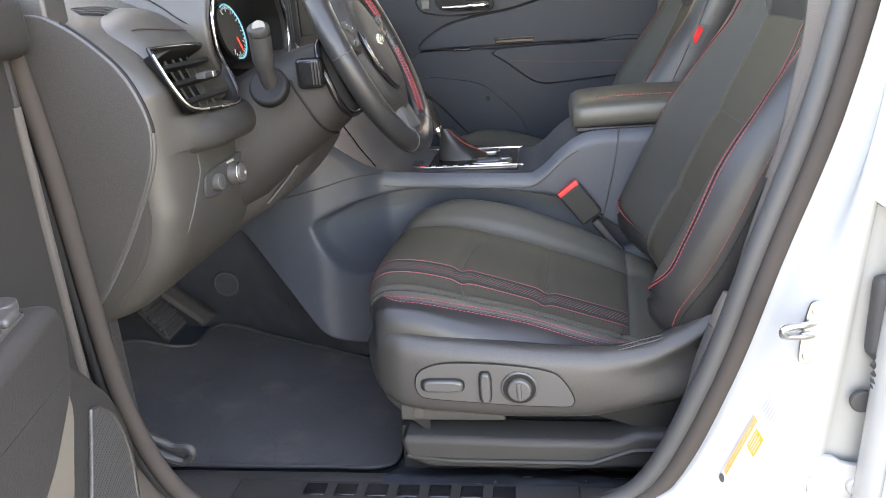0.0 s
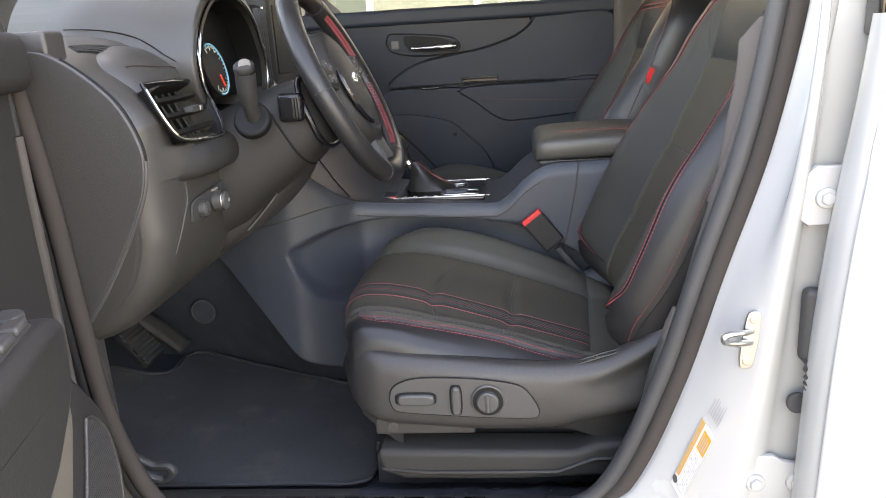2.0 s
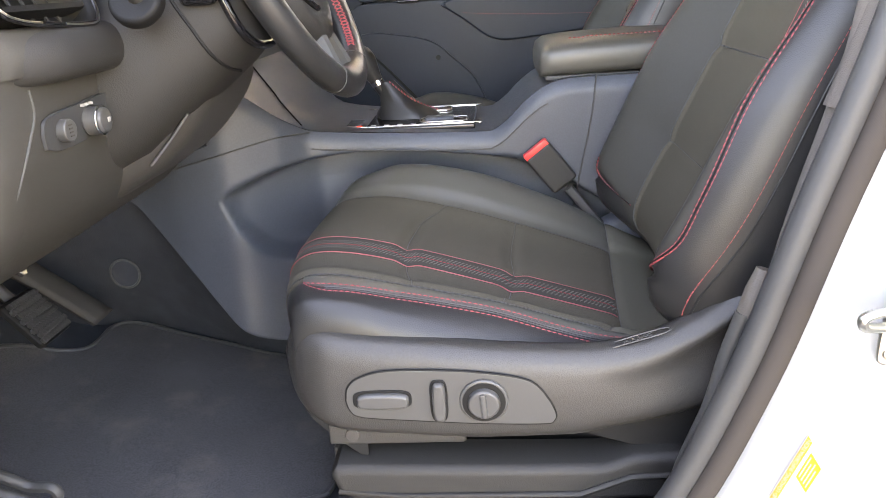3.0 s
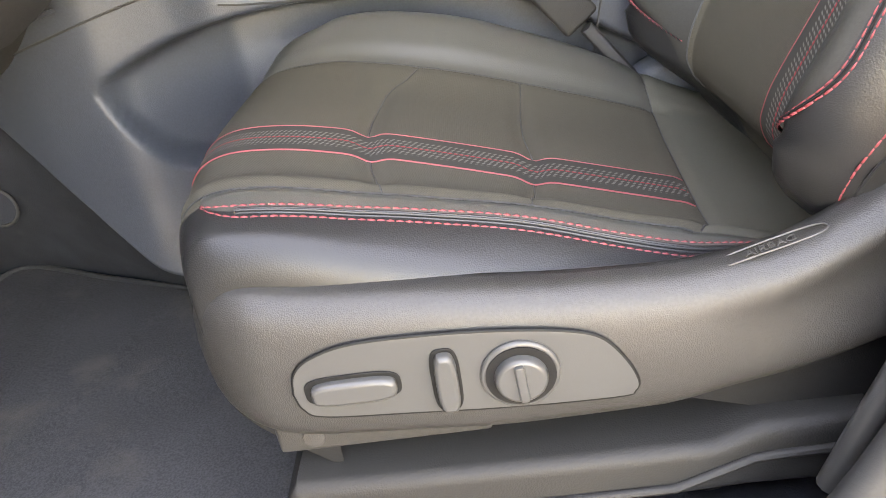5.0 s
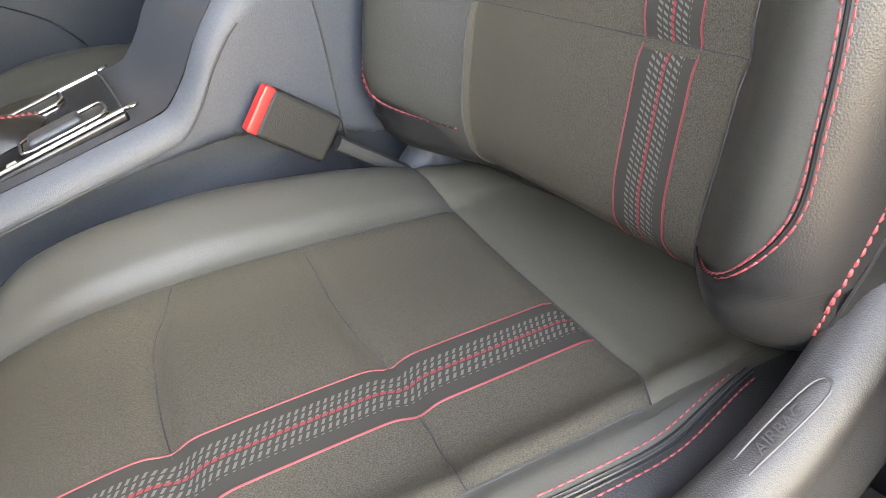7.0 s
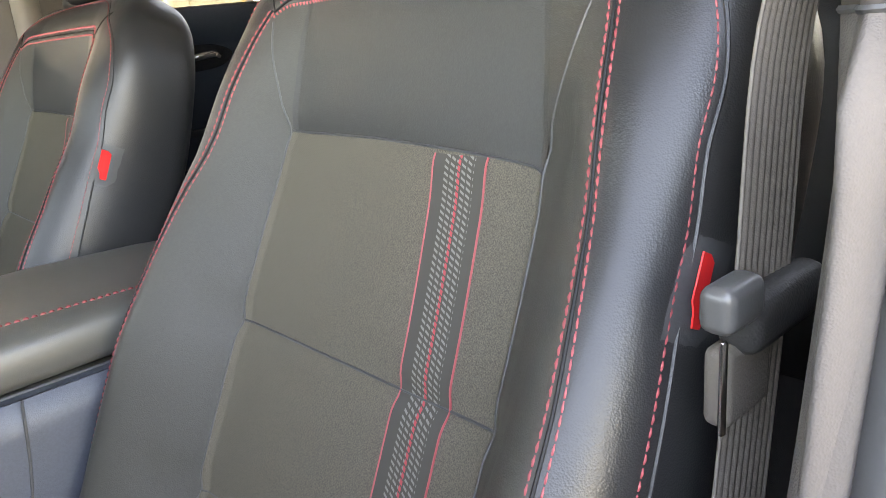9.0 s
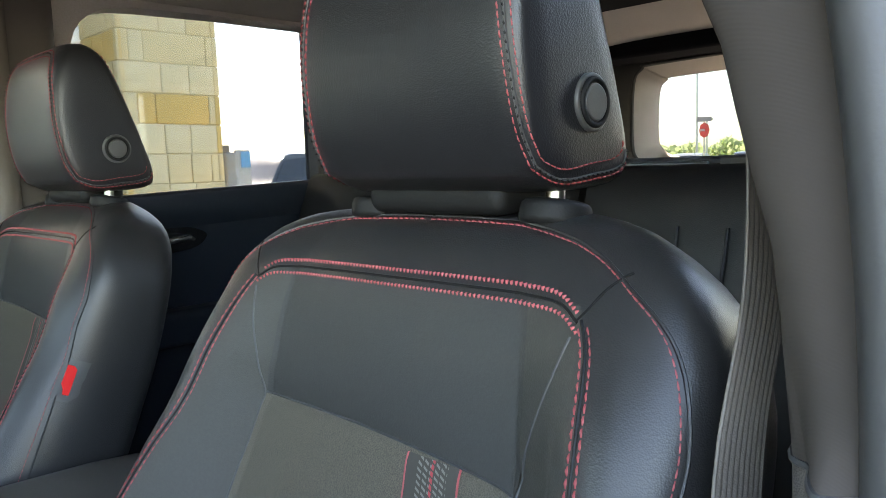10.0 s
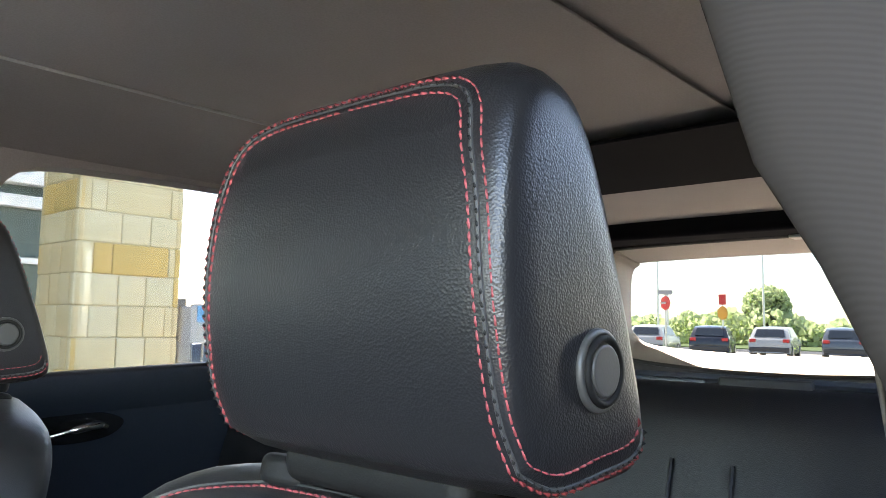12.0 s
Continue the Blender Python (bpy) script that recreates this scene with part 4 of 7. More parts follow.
pillar_trim = thing("pillar_trim", "grey moulded pillar trim with belt slider", "pillar trim", kind="structure")
_cut = next(k for k, z in enumerate(np.linspace(0.44, 1.80, 46)) if z > 1.2)
put("trim_shell", loft(_rows[:_cut + 1]), PILLAR_TRIM, pillar_trim)
put("upper_trim", loft(_rows[_cut:]), RIBBED, pillar_trim, "ribbed cloth upper trim")
put("belt_slider", tube([(seal_x(z) + 0.003, 0.920, z) for z in np.linspace(0.98, 1.202, 10)], [0.0115] * 9 + [0.010], 14), PILLAR_TRIM, pillar_trim, "raised grey slider cover")
# Black bar for the shade beside the slider; no hollow is modelled
put("slider_slot", tube([(seal_x(z) + 0.017, 0.914, z) for z in np.linspace(1.11, 1.205, 8)], [0.002] + [0.005] * 6 + [0.002], 10), BLACK_AND_SHADE, pillar_trim, "black bar standing for the shade beside the slider")
put("trim_joint", tube(_rows[_cut][2:30], 0.0018, 6), RUBBER, pillar_trim)

# seat belt hanging by the pillar, with its tongue
belt = thing("seat_belt", "dark brown-grey webbing seat belt with tongue", "seat belt")
_c = spline([(0.38, 1.035, 1.56), (0.365, 1.0, 1.42), (0.345, 0.987, 1.30), (0.300, 0.982, 1.21), (0.280, 0.978, 1.10), (0.246, 0.972, 0.96), (0.20, 0.962, 0.78), (0.15, 0.95, 0.60)], 40)
_bel = put("webbing", loft([[Vector(p) + Vector((a, -a * 0.1, 0)) + Vector((0, 0.00045 * math.cos(a / 0.024 * 9 * math.pi), 0)) for a in np.linspace(-0.024, 0.024, 65)] for p in _c]), BELT, belt)
thick(_bel, 0.0016, 0)
put("tongue_body", box((0.243, 0.962, 1.078), (0.325, 0.984, 1.106), 0.009), DARK_TRIM, belt, "black plastic belt tongue")
put("tongue_grip", box((0.220, 0.963, 1.097), (0.254, 0.980, 1.119), 0.006, 4), PLASTIC_SMOOTH, belt)
put("webbing_fold", box((0.234, 0.970, 1.045), (0.278, 0.984, 1.085), 0.005, 3), BELT, belt)
put("tongue_plate", box((0.2245, 0.968, 1.048), (0.2285, 0.971, 1.094), 0.001, 1), CHROME, belt, "chromed latch plate")
put("lower_webbing", tube([(0.150, 0.952, 0.815), (0.144, 0.950, 0.79), (0.136, 0.948, 0.765)], [0.008, 0.013, 0.012], 8), BELT, belt)
put("lower_anchor", tube(spline([(0.133, 0.947, 0.768), (0.118, 0.945, 0.72), (0.105, 0.945, 0.66), (0.083, 0.945, 0.595), (0.07, 0.95, 0.54)], 16), 0.0095, 10), PLASTIC_SMOOTH, belt, "black sleeve of the lower belt anchor")
put("belt_anchor_ring", box((0.345, 0.985, 1.535), (0.405, 1.01, 1.59), 0.01), PLASTIC_SMOOTH, belt)

# striker, hinges, check strap, stickers on the pillar
striker = thing("door_striker", "zinc-plated striker loop bolted to the pillar", "door striker")
_sp = []
for k in range(32):
    a = 2 * math.pi * k / 32
    u, v = 0.0105 * math.cos(a), 0.030 * max(-1, min(1, 1.6 * math.sin(a))) + 0.0105 * math.sin(a)
    _sp.append((0.2125 + u + 0.10 * v, 0.818 + v))
put("striker_plate", plate(_sp, 0.004, lambda a, b, c: (a, 0.822 - c, b), 0.0015), STEEL, striker)
put("loop", tube(spline([(0.214, 0.818, 0.832), (0.200, 0.806, 0.834), (0.182, 0.798, 0.836), (0.172, 0.794, 0.834), (0.174, 0.796, 0.826), (0.184, 0.802, 0.822), (0.202, 0.810, 0.818), (0.214, 0.818, 0.816)], 24), 0.0042, 8), STEEL, striker)
for x, z in ((0.2155, 0.848), (0.2095, 0.789)):
    put("bolt", disc(0.0058, 0.004, Matrix.Translation((x, 0.8175, z)) @ Matrix.Rotation(radians(90), 4, "X"), 0.0012, 20), STEEL, striker)


def hinge(z, dx=0.0):
    h = thing("rear_door_hinge", "white painted steel hinge with two bolts", "door hinge", "rear door hinges")
    out = [(0.190, -0.034), (0.200, -0.042), (0.290, -0.038), (0.295, -0.01), (0.290, 0.018), (0.252, 0.026), (0.242, 0.034), (0.205, 0.034), (0.192, 0.022)]
    put("hinge_leaf", plate(out, 0.008, lambda a, b, c: (a + 0.012 + dx, 0.826 - c, z + b), 0.003), WHITE_PAINT, h)
    for x in (0.218, 0.272):
        put("bolt", disc(0.013, 0.008, Matrix.Translation((x + 0.012 + dx, 0.816, z - 0.006)) @ Matrix.Rotation(radians(90), 4, "X"), 0.002, 24), WHITE_PAINT, h)
        put("bolt_head", disc(0.0085, 0.008, Matrix.Translation((x + 0.012 + dx, 0.811, z - 0.006)) @ Matrix.Rotation(radians(90), 4, "X"), 0.0015, 6), WHITE_PAINT, h)
    return h


hinge(0.612)
hinge(1.012, 0.062)
check = thing("door_check", "black rubber boot beside a round grommet", "door check")
put("boot", box((0.276, 0.812, 0.785), (0.302, 0.835, 0.888), 0.010), RUBBER, check)
put("bellows", tube(spline([(0.290, 0.815, 0.79), (0.290, 0.805, 0.768), (0.290, 0.805, 0.75)], 10), [0.012, 0.008, 0.012, 0.008, 0.012, 0.008, 0.012, 0.008, 0.011, 0.008], 10), RUBBER, check)
put("grommet", disc(0.0145, 0.008, Matrix.Translation((0.280, 0.822, 0.725)) @ Matrix.Rotation(radians(90), 4, "X"), 0.002), RUBBER, check)

YELLOW = mat("yellow_print", (0.46, 0.21, 0.008), 0.5, var=0.05)
PAPER = mat("sticker_white", (0.42, 0.42, 0.40), 0.5, var=0.04)
INK = mat("grey_ink", (0.25, 0.25, 0.25), 0.6, var=0.1)


STICK_O = Vector((0.125, 0.852, 0.585))
STICK_A = Vector((0.040, -0.006, 0.106)).normalized()
STICK_B = Vector((0.0125, -0.013, -0.0225)).normalized()
STICK_N = STICK_A.cross(STICK_B).normalized()
if STICK_N.y > 0:
    STICK_N = -STICK_N


def on_pillar(a, b, c):
    """a up the sticker's length, b across it, c off the painted skin."""
    return STICK_O + STICK_A * a + STICK_B * b + STICK_N * (c + 0.0022)


def printed(name, lo, hi, material, parent):
    ob = put(name, box(lo, hi, 0), material, parent)
    for v in ob.data.vertices:
        v.co = on_pillar(*v.co)
    return ob


sticker = thing("tyre_label", "yellow and white tyre information sticker on the pillar", "sticker")
printed("paper", (0, 0, -0.0016), (0.1135, 0.0295, 0.0004), PAPER, sticker)
printed("yellow_field", (0.020, 0.0006, 0), (0.113, 0.0078, 0.0007), YELLOW, sticker)
printed("yellow_field", (0.076, 0.0115, 0), (0.106, 0.0285, 0.0007), YELLOW, sticker)
head = bpy.data.curves.new("header_text", "FONT")
head.body, head.size, head.extrude, head.align_x, head.align_y = "TIRE AND LOADING INFORMATION", 0.0056, 0.0001, "CENTER", "CENTER"
head.materials.append(INK)
ht = new("header_text", head)
ht.parent = sticker
ht.matrix_local = Matrix.Translation(on_pillar(0.0665, 0.0042, 0.001)) @ Matrix((STICK_A, STICK_N.cross(STICK_A), STICK_N)).transposed().to_4x4()
for k in range(4):
    printed("print_line", (0.079, 0.0135 + 0.0036 * k, 0.0005), (0.103 - 0.004 * (k % 2), 0.0149 + 0.0036 * k, 0.0009), INK, sticker)
for k in range(9):
    printed("print_line", (0.006 + 0.0078 * k, 0.0095, 0.0002), (0.0066 + 0.0078 * k, 0.0285, 0.0006), INK, sticker)
for k in range(4):
    printed("print_line", (0.006, 0.0095 + 0.0062 * k, 0.0002), (0.068, 0.0101 + 0.0062 * k, 0.0006), INK, sticker)
for k in range(8):
    printed("print_line", (0.0085 + 0.0078 * k, 0.0112 + 0.0062 * (k % 3), 0.0002), (0.0115 + 0.0078 * k, 0.0142 + 0.0062 * (k % 3), 0.0006), INK, sticker)
_ic = disc(0.0052, 0.0006, Matrix.Identity(4), 0, 24)
for v in _ic.verts:
    v.co = on_pillar(0.011 + v.co.x, 0.0042 + v.co.y, 0.0006 + v.co.z)
put("tyre_icon", _ic, RUBBER, sticker)
small = thing("small_label", "faint white printed label on the pillar", "sticker")
for k in range(6):
    printed("print_line", (0.128, 0.004 + 0.0042 * k, 0), (0.150 + 0.006 * (k % 3), 0.0058 + 0.0042 * k, 0.0005), INK, small)

# rear door, shut: outer skin with its folded front edge
rear_door = thing("rear_door", "white painted rear door, closed", "car door")
_rows = []
for z in np.linspace(0.34, 1.22, 30):
    e = interp(z, [(0.34, 0.268), (0.6, 0.277), (0.8, 0.283), (0.96, 0.294), (1.15, 0.316), (1.22, 0.322)])
    bul = 0.012 * math.sin((z - 0.34) / 0.88 * math.pi) - (0.006 if z > 1.05 else 0)
    sec = [(e + 0.03, 0.825), (e + 0.004, 0.818), (e - 0.001, 0.795), (e + 0.001, 0.778), (e + 0.010, 0.770 - bul * 0.4), (e + 0.03, 0.768 - bul), (e + 0.2, 0.765 - bul), (1.0, 0.765 - bul), (1.5, 0.78 - bul)]
    _rows.append([Vector((x, y, z)) for x, y in spline([np.array(q) for q in sec], 44)])
put("door_skin", loft(_rows), WHITE_PAINT, rear_door)
put("window_applique", box((0.325, 0.80, 1.195), (0.47, 0.84, 1.75), 0.006), GLOSS_BLACK, rear_door, "dark pillar cover")
put("belt_moulding", box((0.33, 0.772, 1.205), (1.5, 0.80, 1.235), 0.006), RUBBER, rear_door)
put("glass", box((0.47, 0.835, 1.22), (1.40, 0.84, 1.72), 0), mat("tinted_glass", (0.02, 0.025, 0.025), 0.05, var=0.02), rear_door, "dark tinted window")
put("inner_panel", box((0.36, 0.86, 0.42), (1.35, 0.93, 1.26), 0.02), PLASTIC, rear_door)

# front hinge post and roof rail on the driver's side
hinge_post = thing("hinge_post", "front hinge post, white paint in shade put in as grey", "car body", kind="structure")
_rows = []
for z in np.linspace(0.36, 1.45, 24):
    xs = interp(z, [(0.36, -0.70), (0.53, -0.715), (0.68, -0.765), (0.85, -0.78), (1.05, -0.79), (1.25, -0.815), (1.45, -0.86)])
    sec = [(xs + 0.012, 0.905), (xs, 0.886), (xs - 0.03, 0.865), (xs - 0.06, 0.845), (xs - 0.12, 0.815), (xs - 0.2, 0.79)]
    _rows.append([Vector((x, y, z)) for x, y in spline([np.array(q) for q in sec], 20)])
# White paint in deep shade, put in as the grey trim colour
put("post_skin", loft(_rows), PILLAR_TRIM, hinge_post)
put("post_inner", box((-1.3, 0.86, 0.42), (-0.80, 0.90, 1.0), 0.01), PLASTIC, hinge_post)
kick = structure("kick_panel", loft([[Vector((x, y, z)) for x, y in spline([np.array(q) for q in [(-0.735, 0.905), (-0.75, 0.95), (-0.80, 0.99), (-0.95, 1.01), (-1.25, 1.02)]], 16)] for z in np.linspace(0.40, 0.86, 8)]), PLASTIC, "black plastic kick panel")
a_trim = structure("front_pillar_trim", tube(spline([(-0.735, 0.925, 0.84), (-0.765, 0.92, 1.05), (-0.80, 0.925, 1.22), (-0.90, 0.95, 1.40), (-1.05, 1.0, 1.6)], 24), 0.024, 12), PLASTIC, "dark pillar trim")
put("pillar_cap", box((-0.80, 0.895, 1.215), (-0.715, 0.945, 1.262), 0.006), PLASTIC, a_trim, "black end cap")

lever = thing("bonnet_release", "black plastic bonnet release lever by the sill", "release lever")
put("lever_loop", tube(spline([(-0.80, 0.995, 0.56), (-0.775, 1.01, 0.535), (-0.75, 1.02, 0.512), (-0.722, 1.02, 0.510), (-0.715, 1.02, 0.497), (-0.735, 1.02, 0.482), (-0.765, 1.01, 0.50), (-0.80, 0.995, 0.53)], 32), 0.008, 8), RUBBER, lever)
put("lever_base", box((-0.84, 0.975, 0.52), (-0.785, 1.01, 0.575), 0.008), RUBBER, lever)

# ---- driver's door, standing open ----
HX, HY, OPEN = -0.775, 0.865, radians(72)
DM = Matrix.Translation((HX, HY, 0)) @ Matrix.Rotation(-OPEN, 4, "Z")
# in the door's own frame: x along the door from the hinge, y inwards (towards the occupant), z up


driver_door = thing("driver_door", "open front door with dark inner trim", "car door")
driver_door.matrix_world = DM
put("door_skin", box((0.02, -0.115, 0.34), (1.10, -0.085, 1.20), 0.012), WHITE_PAINT, driver_door, "white painted outer skin")
put("door_edge", box((0.0, -0.10, 0.36), (0.05, 0.0, 1.22), 0.015), WHITE_PAINT, driver_door)
put("inner_panel", box((0.035, -0.03, 0.40), (1.09, 0.025, 1.24), 0.018, 4), DARK_TRIM, driver_door, "dark grained door panel")
put("upper_pad", box((0.0, -0.04, 1.185), (1.08, 0.05, 1.262), 0.022, 4), DARK_TRIM, driver_door, "padded upper door trim")
_ar = [tuple(p) for p in spline([(0.30, 0.957), (0.280, 0.950), (0.272, 0.930), (0.278, 0.895), (0.296, 0.862), (0.35, 0.832), (0.42, 0.808), (0.60, 0.78), (0.85, 0.79), (0.93, 0.84), (0.94, 0.93), (0.92, 0.957), (0.80, 0.958), (0.55, 0.958)], 70)]
put("armrest", plate(_ar, 0.10, lambda a, b, c: (a, 0.0 + c, b), 0.016, 4), DARK_TRIM, driver_door, "padded door armrest")
put("switch_plate", box((0.315, 0.012, 0.954), (0.58, 0.080, 0.962), 0.006), PLASTIC_SMOOTH, driver_door, "black window switch plate")
for k in range(4):
    put("window_switch", box((0.325 + 0.045 * (k % 2), 0.028 + 0.03 * (k // 2), 0.96), (0.36 + 0.045 * (k % 2), 0.050 + 0.03 * (k // 2), 0.970), 0.004), PLASTIC_SMOOTH, driver_door)
put("mirror_dial", disc(0.02, 0.012, Matrix.Translation((0.305, 0.05, 0.962))), PLASTIC_SMOOTH, driver_door)
_lo = [tuple(p) for p in spline([(0.36, 0.930), (0.293, 0.902), (0.235, 0.862), (0.182, 0.815), (0.127, 0.755), (0.098, 0.675), (0.112, 0.60), (0.13, 0.48), (0.25, 0.44), (0.60, 0.43), (0.96, 0.45), (1.02, 0.60), (1.0, 0.84), (0.85, 0.90), (0.60, 0.92)], 80)]
put("lower_panel", plate(_lo, 0.065, lambda a, b, c: (a, 0.02 + c, b), 0.016, 4), DARK_TRIM, driver_door, "dark moulded lower panel with map pocket")
_in = [tuple(p) for p in spline([(0.330, 0.898), (0.296, 0.883), (0.285, 0.850), (0.288, 0.825), (0.315, 0.790), (0.342, 0.757), (0.40, 0.70), (0.52, 0.64), (0.80, 0.62), (0.93, 0.70), (0.92, 0.83), (0.70, 0.885), (0.45, 0.90)], 70)]
put("pocket_insert", plate(_in, 0.004, lambda a, b, c: (a, 0.085 + c, b), 0.002), INSERT, driver_door, "pale satin map pocket insert")
put("insert_gap", tube([(a, 0.0862, b) for a, b in _in[3:32]], 0.0022, 6), BLACK_AND_SHADE, driver_door)
_sg = [tuple(p) for p in spline([(0.235, 0.800), (0.205, 0.786), (0.159, 0.742), (0.139, 0.681), (0.146, 0.630), (0.165, 0.56), (0.25, 0.50), (0.36, 0.53), (0.38, 0.62), (0.335, 0.68), (0.270, 0.755), (0.235, 0.800)], 70)[:-1]]
sg = put("speaker_grille", plate(_sg, 0.003, lambda a, b, c: (a, 0.0855 + c, b), 0.001), PLASTIC_SMOOTH, driver_door, "perforated speaker grille")
put("grille_rim", tube([(a, 0.0875, b) for a, b in _sg], 0.003, 6, closed=True), PLASTIC, driver_door)
_dots = bmesh.new()
for i in range(40):
    for j in range(50):
        x, z = 0.150 + 0.0055 * i + (0.00275 if j % 2 else 0), 0.53 + 0.0054 * j
        # keep the holes within the grille's outline
        if 0.150 + 0.35 * max(0.0, z - 0.69) < x < min(0.355, 0.325 - 0.62 * (z - 0.69)) and z > 0.56 and z < 0.785:
            r = bmesh.ops.create_circle(_dots, cap_ends=True, segments=5, radius=0.0014)
            bmesh.ops.transform(_dots, matrix=Matrix.Translation((x, 0.0889, z)) @ Matrix.Rotation(radians(-90), 4, "X"), verts=r["verts"])
put("grille_holes", _dots, RUBBER, sg)
put("door_weatherstrip", tube([(0.03, 0.012, z) for z in np.linspace(0.42, 1.25, 12)], 0.012, 10), RUBBER, driver_door, "black rubber weatherstrip")
put("strip_inner", tube([(0.058, 0.028, z) for z in np.linspace(0.42, 1.13, 12)], 0.007, 8), PILLAR_TRIM, driver_door)

# ---- dashboard ----
dash = thing("dashboard", "dark grained dashboard with satin vents", "dashboard")
# profile across the car (x, z), from the windscreen over the top and down to the knees
DPROF = [(-1.30, 1.20), (-1.0, 1.255), (-0.80, 1.258), (-0.715, 1.245), (-0.665, 1.215), (-0.625, 1.180), (-0.598, 1.14), (-0.577, 1.095), (-0.566, 1.065), (-0.572, 1.045), (-0.588, 1.035), (-0.590, 0.985), (-0.60, 0.93), (-0.625, 0.875),
         (-0.68, 0.82), (-0.73, 0.795), (-0.775, 0.792), (-0.85, 0.83), (-0.95, 0.90)]


def dash_row(y, shrink, n=190):
    cx, cz = -0.95, 1.03
    drop = 0.02 * max(0.0, min(1.0, (1.03 - y) / 0.1))
    deep = 0.05 if 0.9595 < y < 1.1165 else 0.0
    cowl = 1.1185 < y < 1.451
    w = max(0.0, min(1.0, (0.99 - y) / 0.05))
    prof = [(x * (1 - w) + min(x, -0.594) * w if 0.96 < z < 1.14 and x > -0.7 else x, z) for x, z in spline(DPROF, n)]
    prof = [(min(x, -0.72) if cowl and z > 1.06 else x, z) for x, z in prof]
    return [Vector((cx + (x - cx) * (1 - shrink) - (deep if 1.090 < z < 1.176 and x > -0.7 else 0.0), y, cz + (z - cz) * (1 - shrink * 0.8) - drop * max(0.0, min(1.0, (z - 1.1) / 0.12)))) for x, z in prof]


_st = [(0.898, 0.125), (0.900, 0.085), (0.906, 0.055), (0.918, 0.028), (0.935, 0.010), (0.958, 0.002), (0.9605, 0.002), (1.0, 0.0), (1.08, 0.0), (1.098, 0.0), (1.1175, 0.0), (1.12, 0.0), (1.2, 0.0), (1.4, 0.005), (1.448, 0.008), (1.452, 0.008), (1.55, 0.01), (1.9, 0.01), (2.3, 0.0), (2.45, 0.0)]
put("dash_body", loft([dash_row(y, s) for y, s in _st]), SOFT_DASH, dash)
END = [(-0.80, 1.235), (-0.735, 1.236), (-0.698, 1.221), (-0.659, 1.191), (-0.628, 1.156), (-0.609, 1.113), (-0.604, 1.075), (-0.615, 1.028), (-0.651, 0.959), (-0.701, 0.881), (-0.743, 0.831), (-0.79, 0.812), (-0.95, 0.90), (-1.05, 1.05), (-0.95, 1.20)]
_end = [tuple(p) for p in spline(END + [END[0]], 110)[:-1]]
put("end_backing", plate([(p.x, p.z) for p in dash_row(0.899, 0.10)], 0.003, lambda a, b, c: (a, 0.9015 - c, b), 0.0), SOFT_DASH, dash)
put("end_panel", plate(_end, 0.006, lambda a, b, c: (a, 0.899 - c, b), 0.004, 3), PLASTIC, dash, "smooth dark end panel")
put("end_seam", tube([(a, 0.8985, b) for a, b in _end[14:44]], 0.0026, 6), BLACK_AND_SHADE, dash)
# Highlight on the panel's rounded edge, put in as a paler tube
put("end_edge", tube([(a, 0.8975, b) for a, b in _end[43:82]], 0.0034, 8), PLASTIC_SMOOTH, dash, "rounded end panel edge, its highlight put in as paler plastic")
put("knee_seam", tube(spline([(-0.590, 0.984, 1.030), (-0.5905, 0.984, 1.005), (-0.592, 0.968, 0.980), (-0.5965, 0.951, 0.952), (-0.6045, 0.942, 0.928), (-0.625, 0.936, 0.892), (-0.66, 0.93, 0.852)], 30), 0.0014, 6), PLASTIC_SMOOTH, dash, "pale moulded edge")
put("bullnose", loft([[Vector((x - 0.05 * max(0.0, (1.03 - y) / 0.085) ** 1.8, y, z)) for x, z in spline([np.array(q) for q in [(-0.585, 1.090), (-0.566, 1.086), (-0.555, 1.072), (-0.553, 1.052), (-0.563, 1.036), (-0.59, 1.030)]], 14)] for y in (0.94, 0.952, 0.964, 0.976, 0.988, 1.0, 1.012, 1.03, 1.06, 1.12, 1.17, 1.22)]), DARK_TRIM, dash, "dark satin vent surround")
# top defrost vent


def dash_top(x, y, lift=0.0):
    """Height of the dash's upper skin near the driver's door."""
    z0 = interp(x, [(-1.0, 1.255), (-0.80, 1.258), (-0.715, 1.245), (-0.665, 1.215), (-0.625, 1.18)])
    return 1.03 + (z0 - 1.03) * 0.9984 - 0.02 * max(0.0, min(1.0, (1.03 - y) / 0.1)) * max(0.0, min(1.0, (z0 - 1.1) / 0.12)) + lift


def on_vent(u, v, lift):
    """u along the side window vent, v across it."""
    x, y = -0.736 + 0.046 * u + 0.024 * v, 0.976 + 0.064 * u - 0.012 * v
    return Vector((x, y, dash_top(x, y, lift)))


tv = put("side_defroster", loft([[on_vent(u, v, 0.0015 if 0 < u < 1 and 0 < v < 1 else -0.002) for v in (0, 0.06, 0.5, 0.94, 1)] for u in (0, 0.04, 0.3, 0.6, 0.96, 1)]), BLACK_AND_SHADE, dash, "slotted side window vent")
for k in range(4):
    put("slat", tube([on_vent(u, 0.14 + 0.24 * k, 0.003) for u in (0.05, 0.35, 0.65, 0.95)], 0.0010, 6), RUBBER, tv)
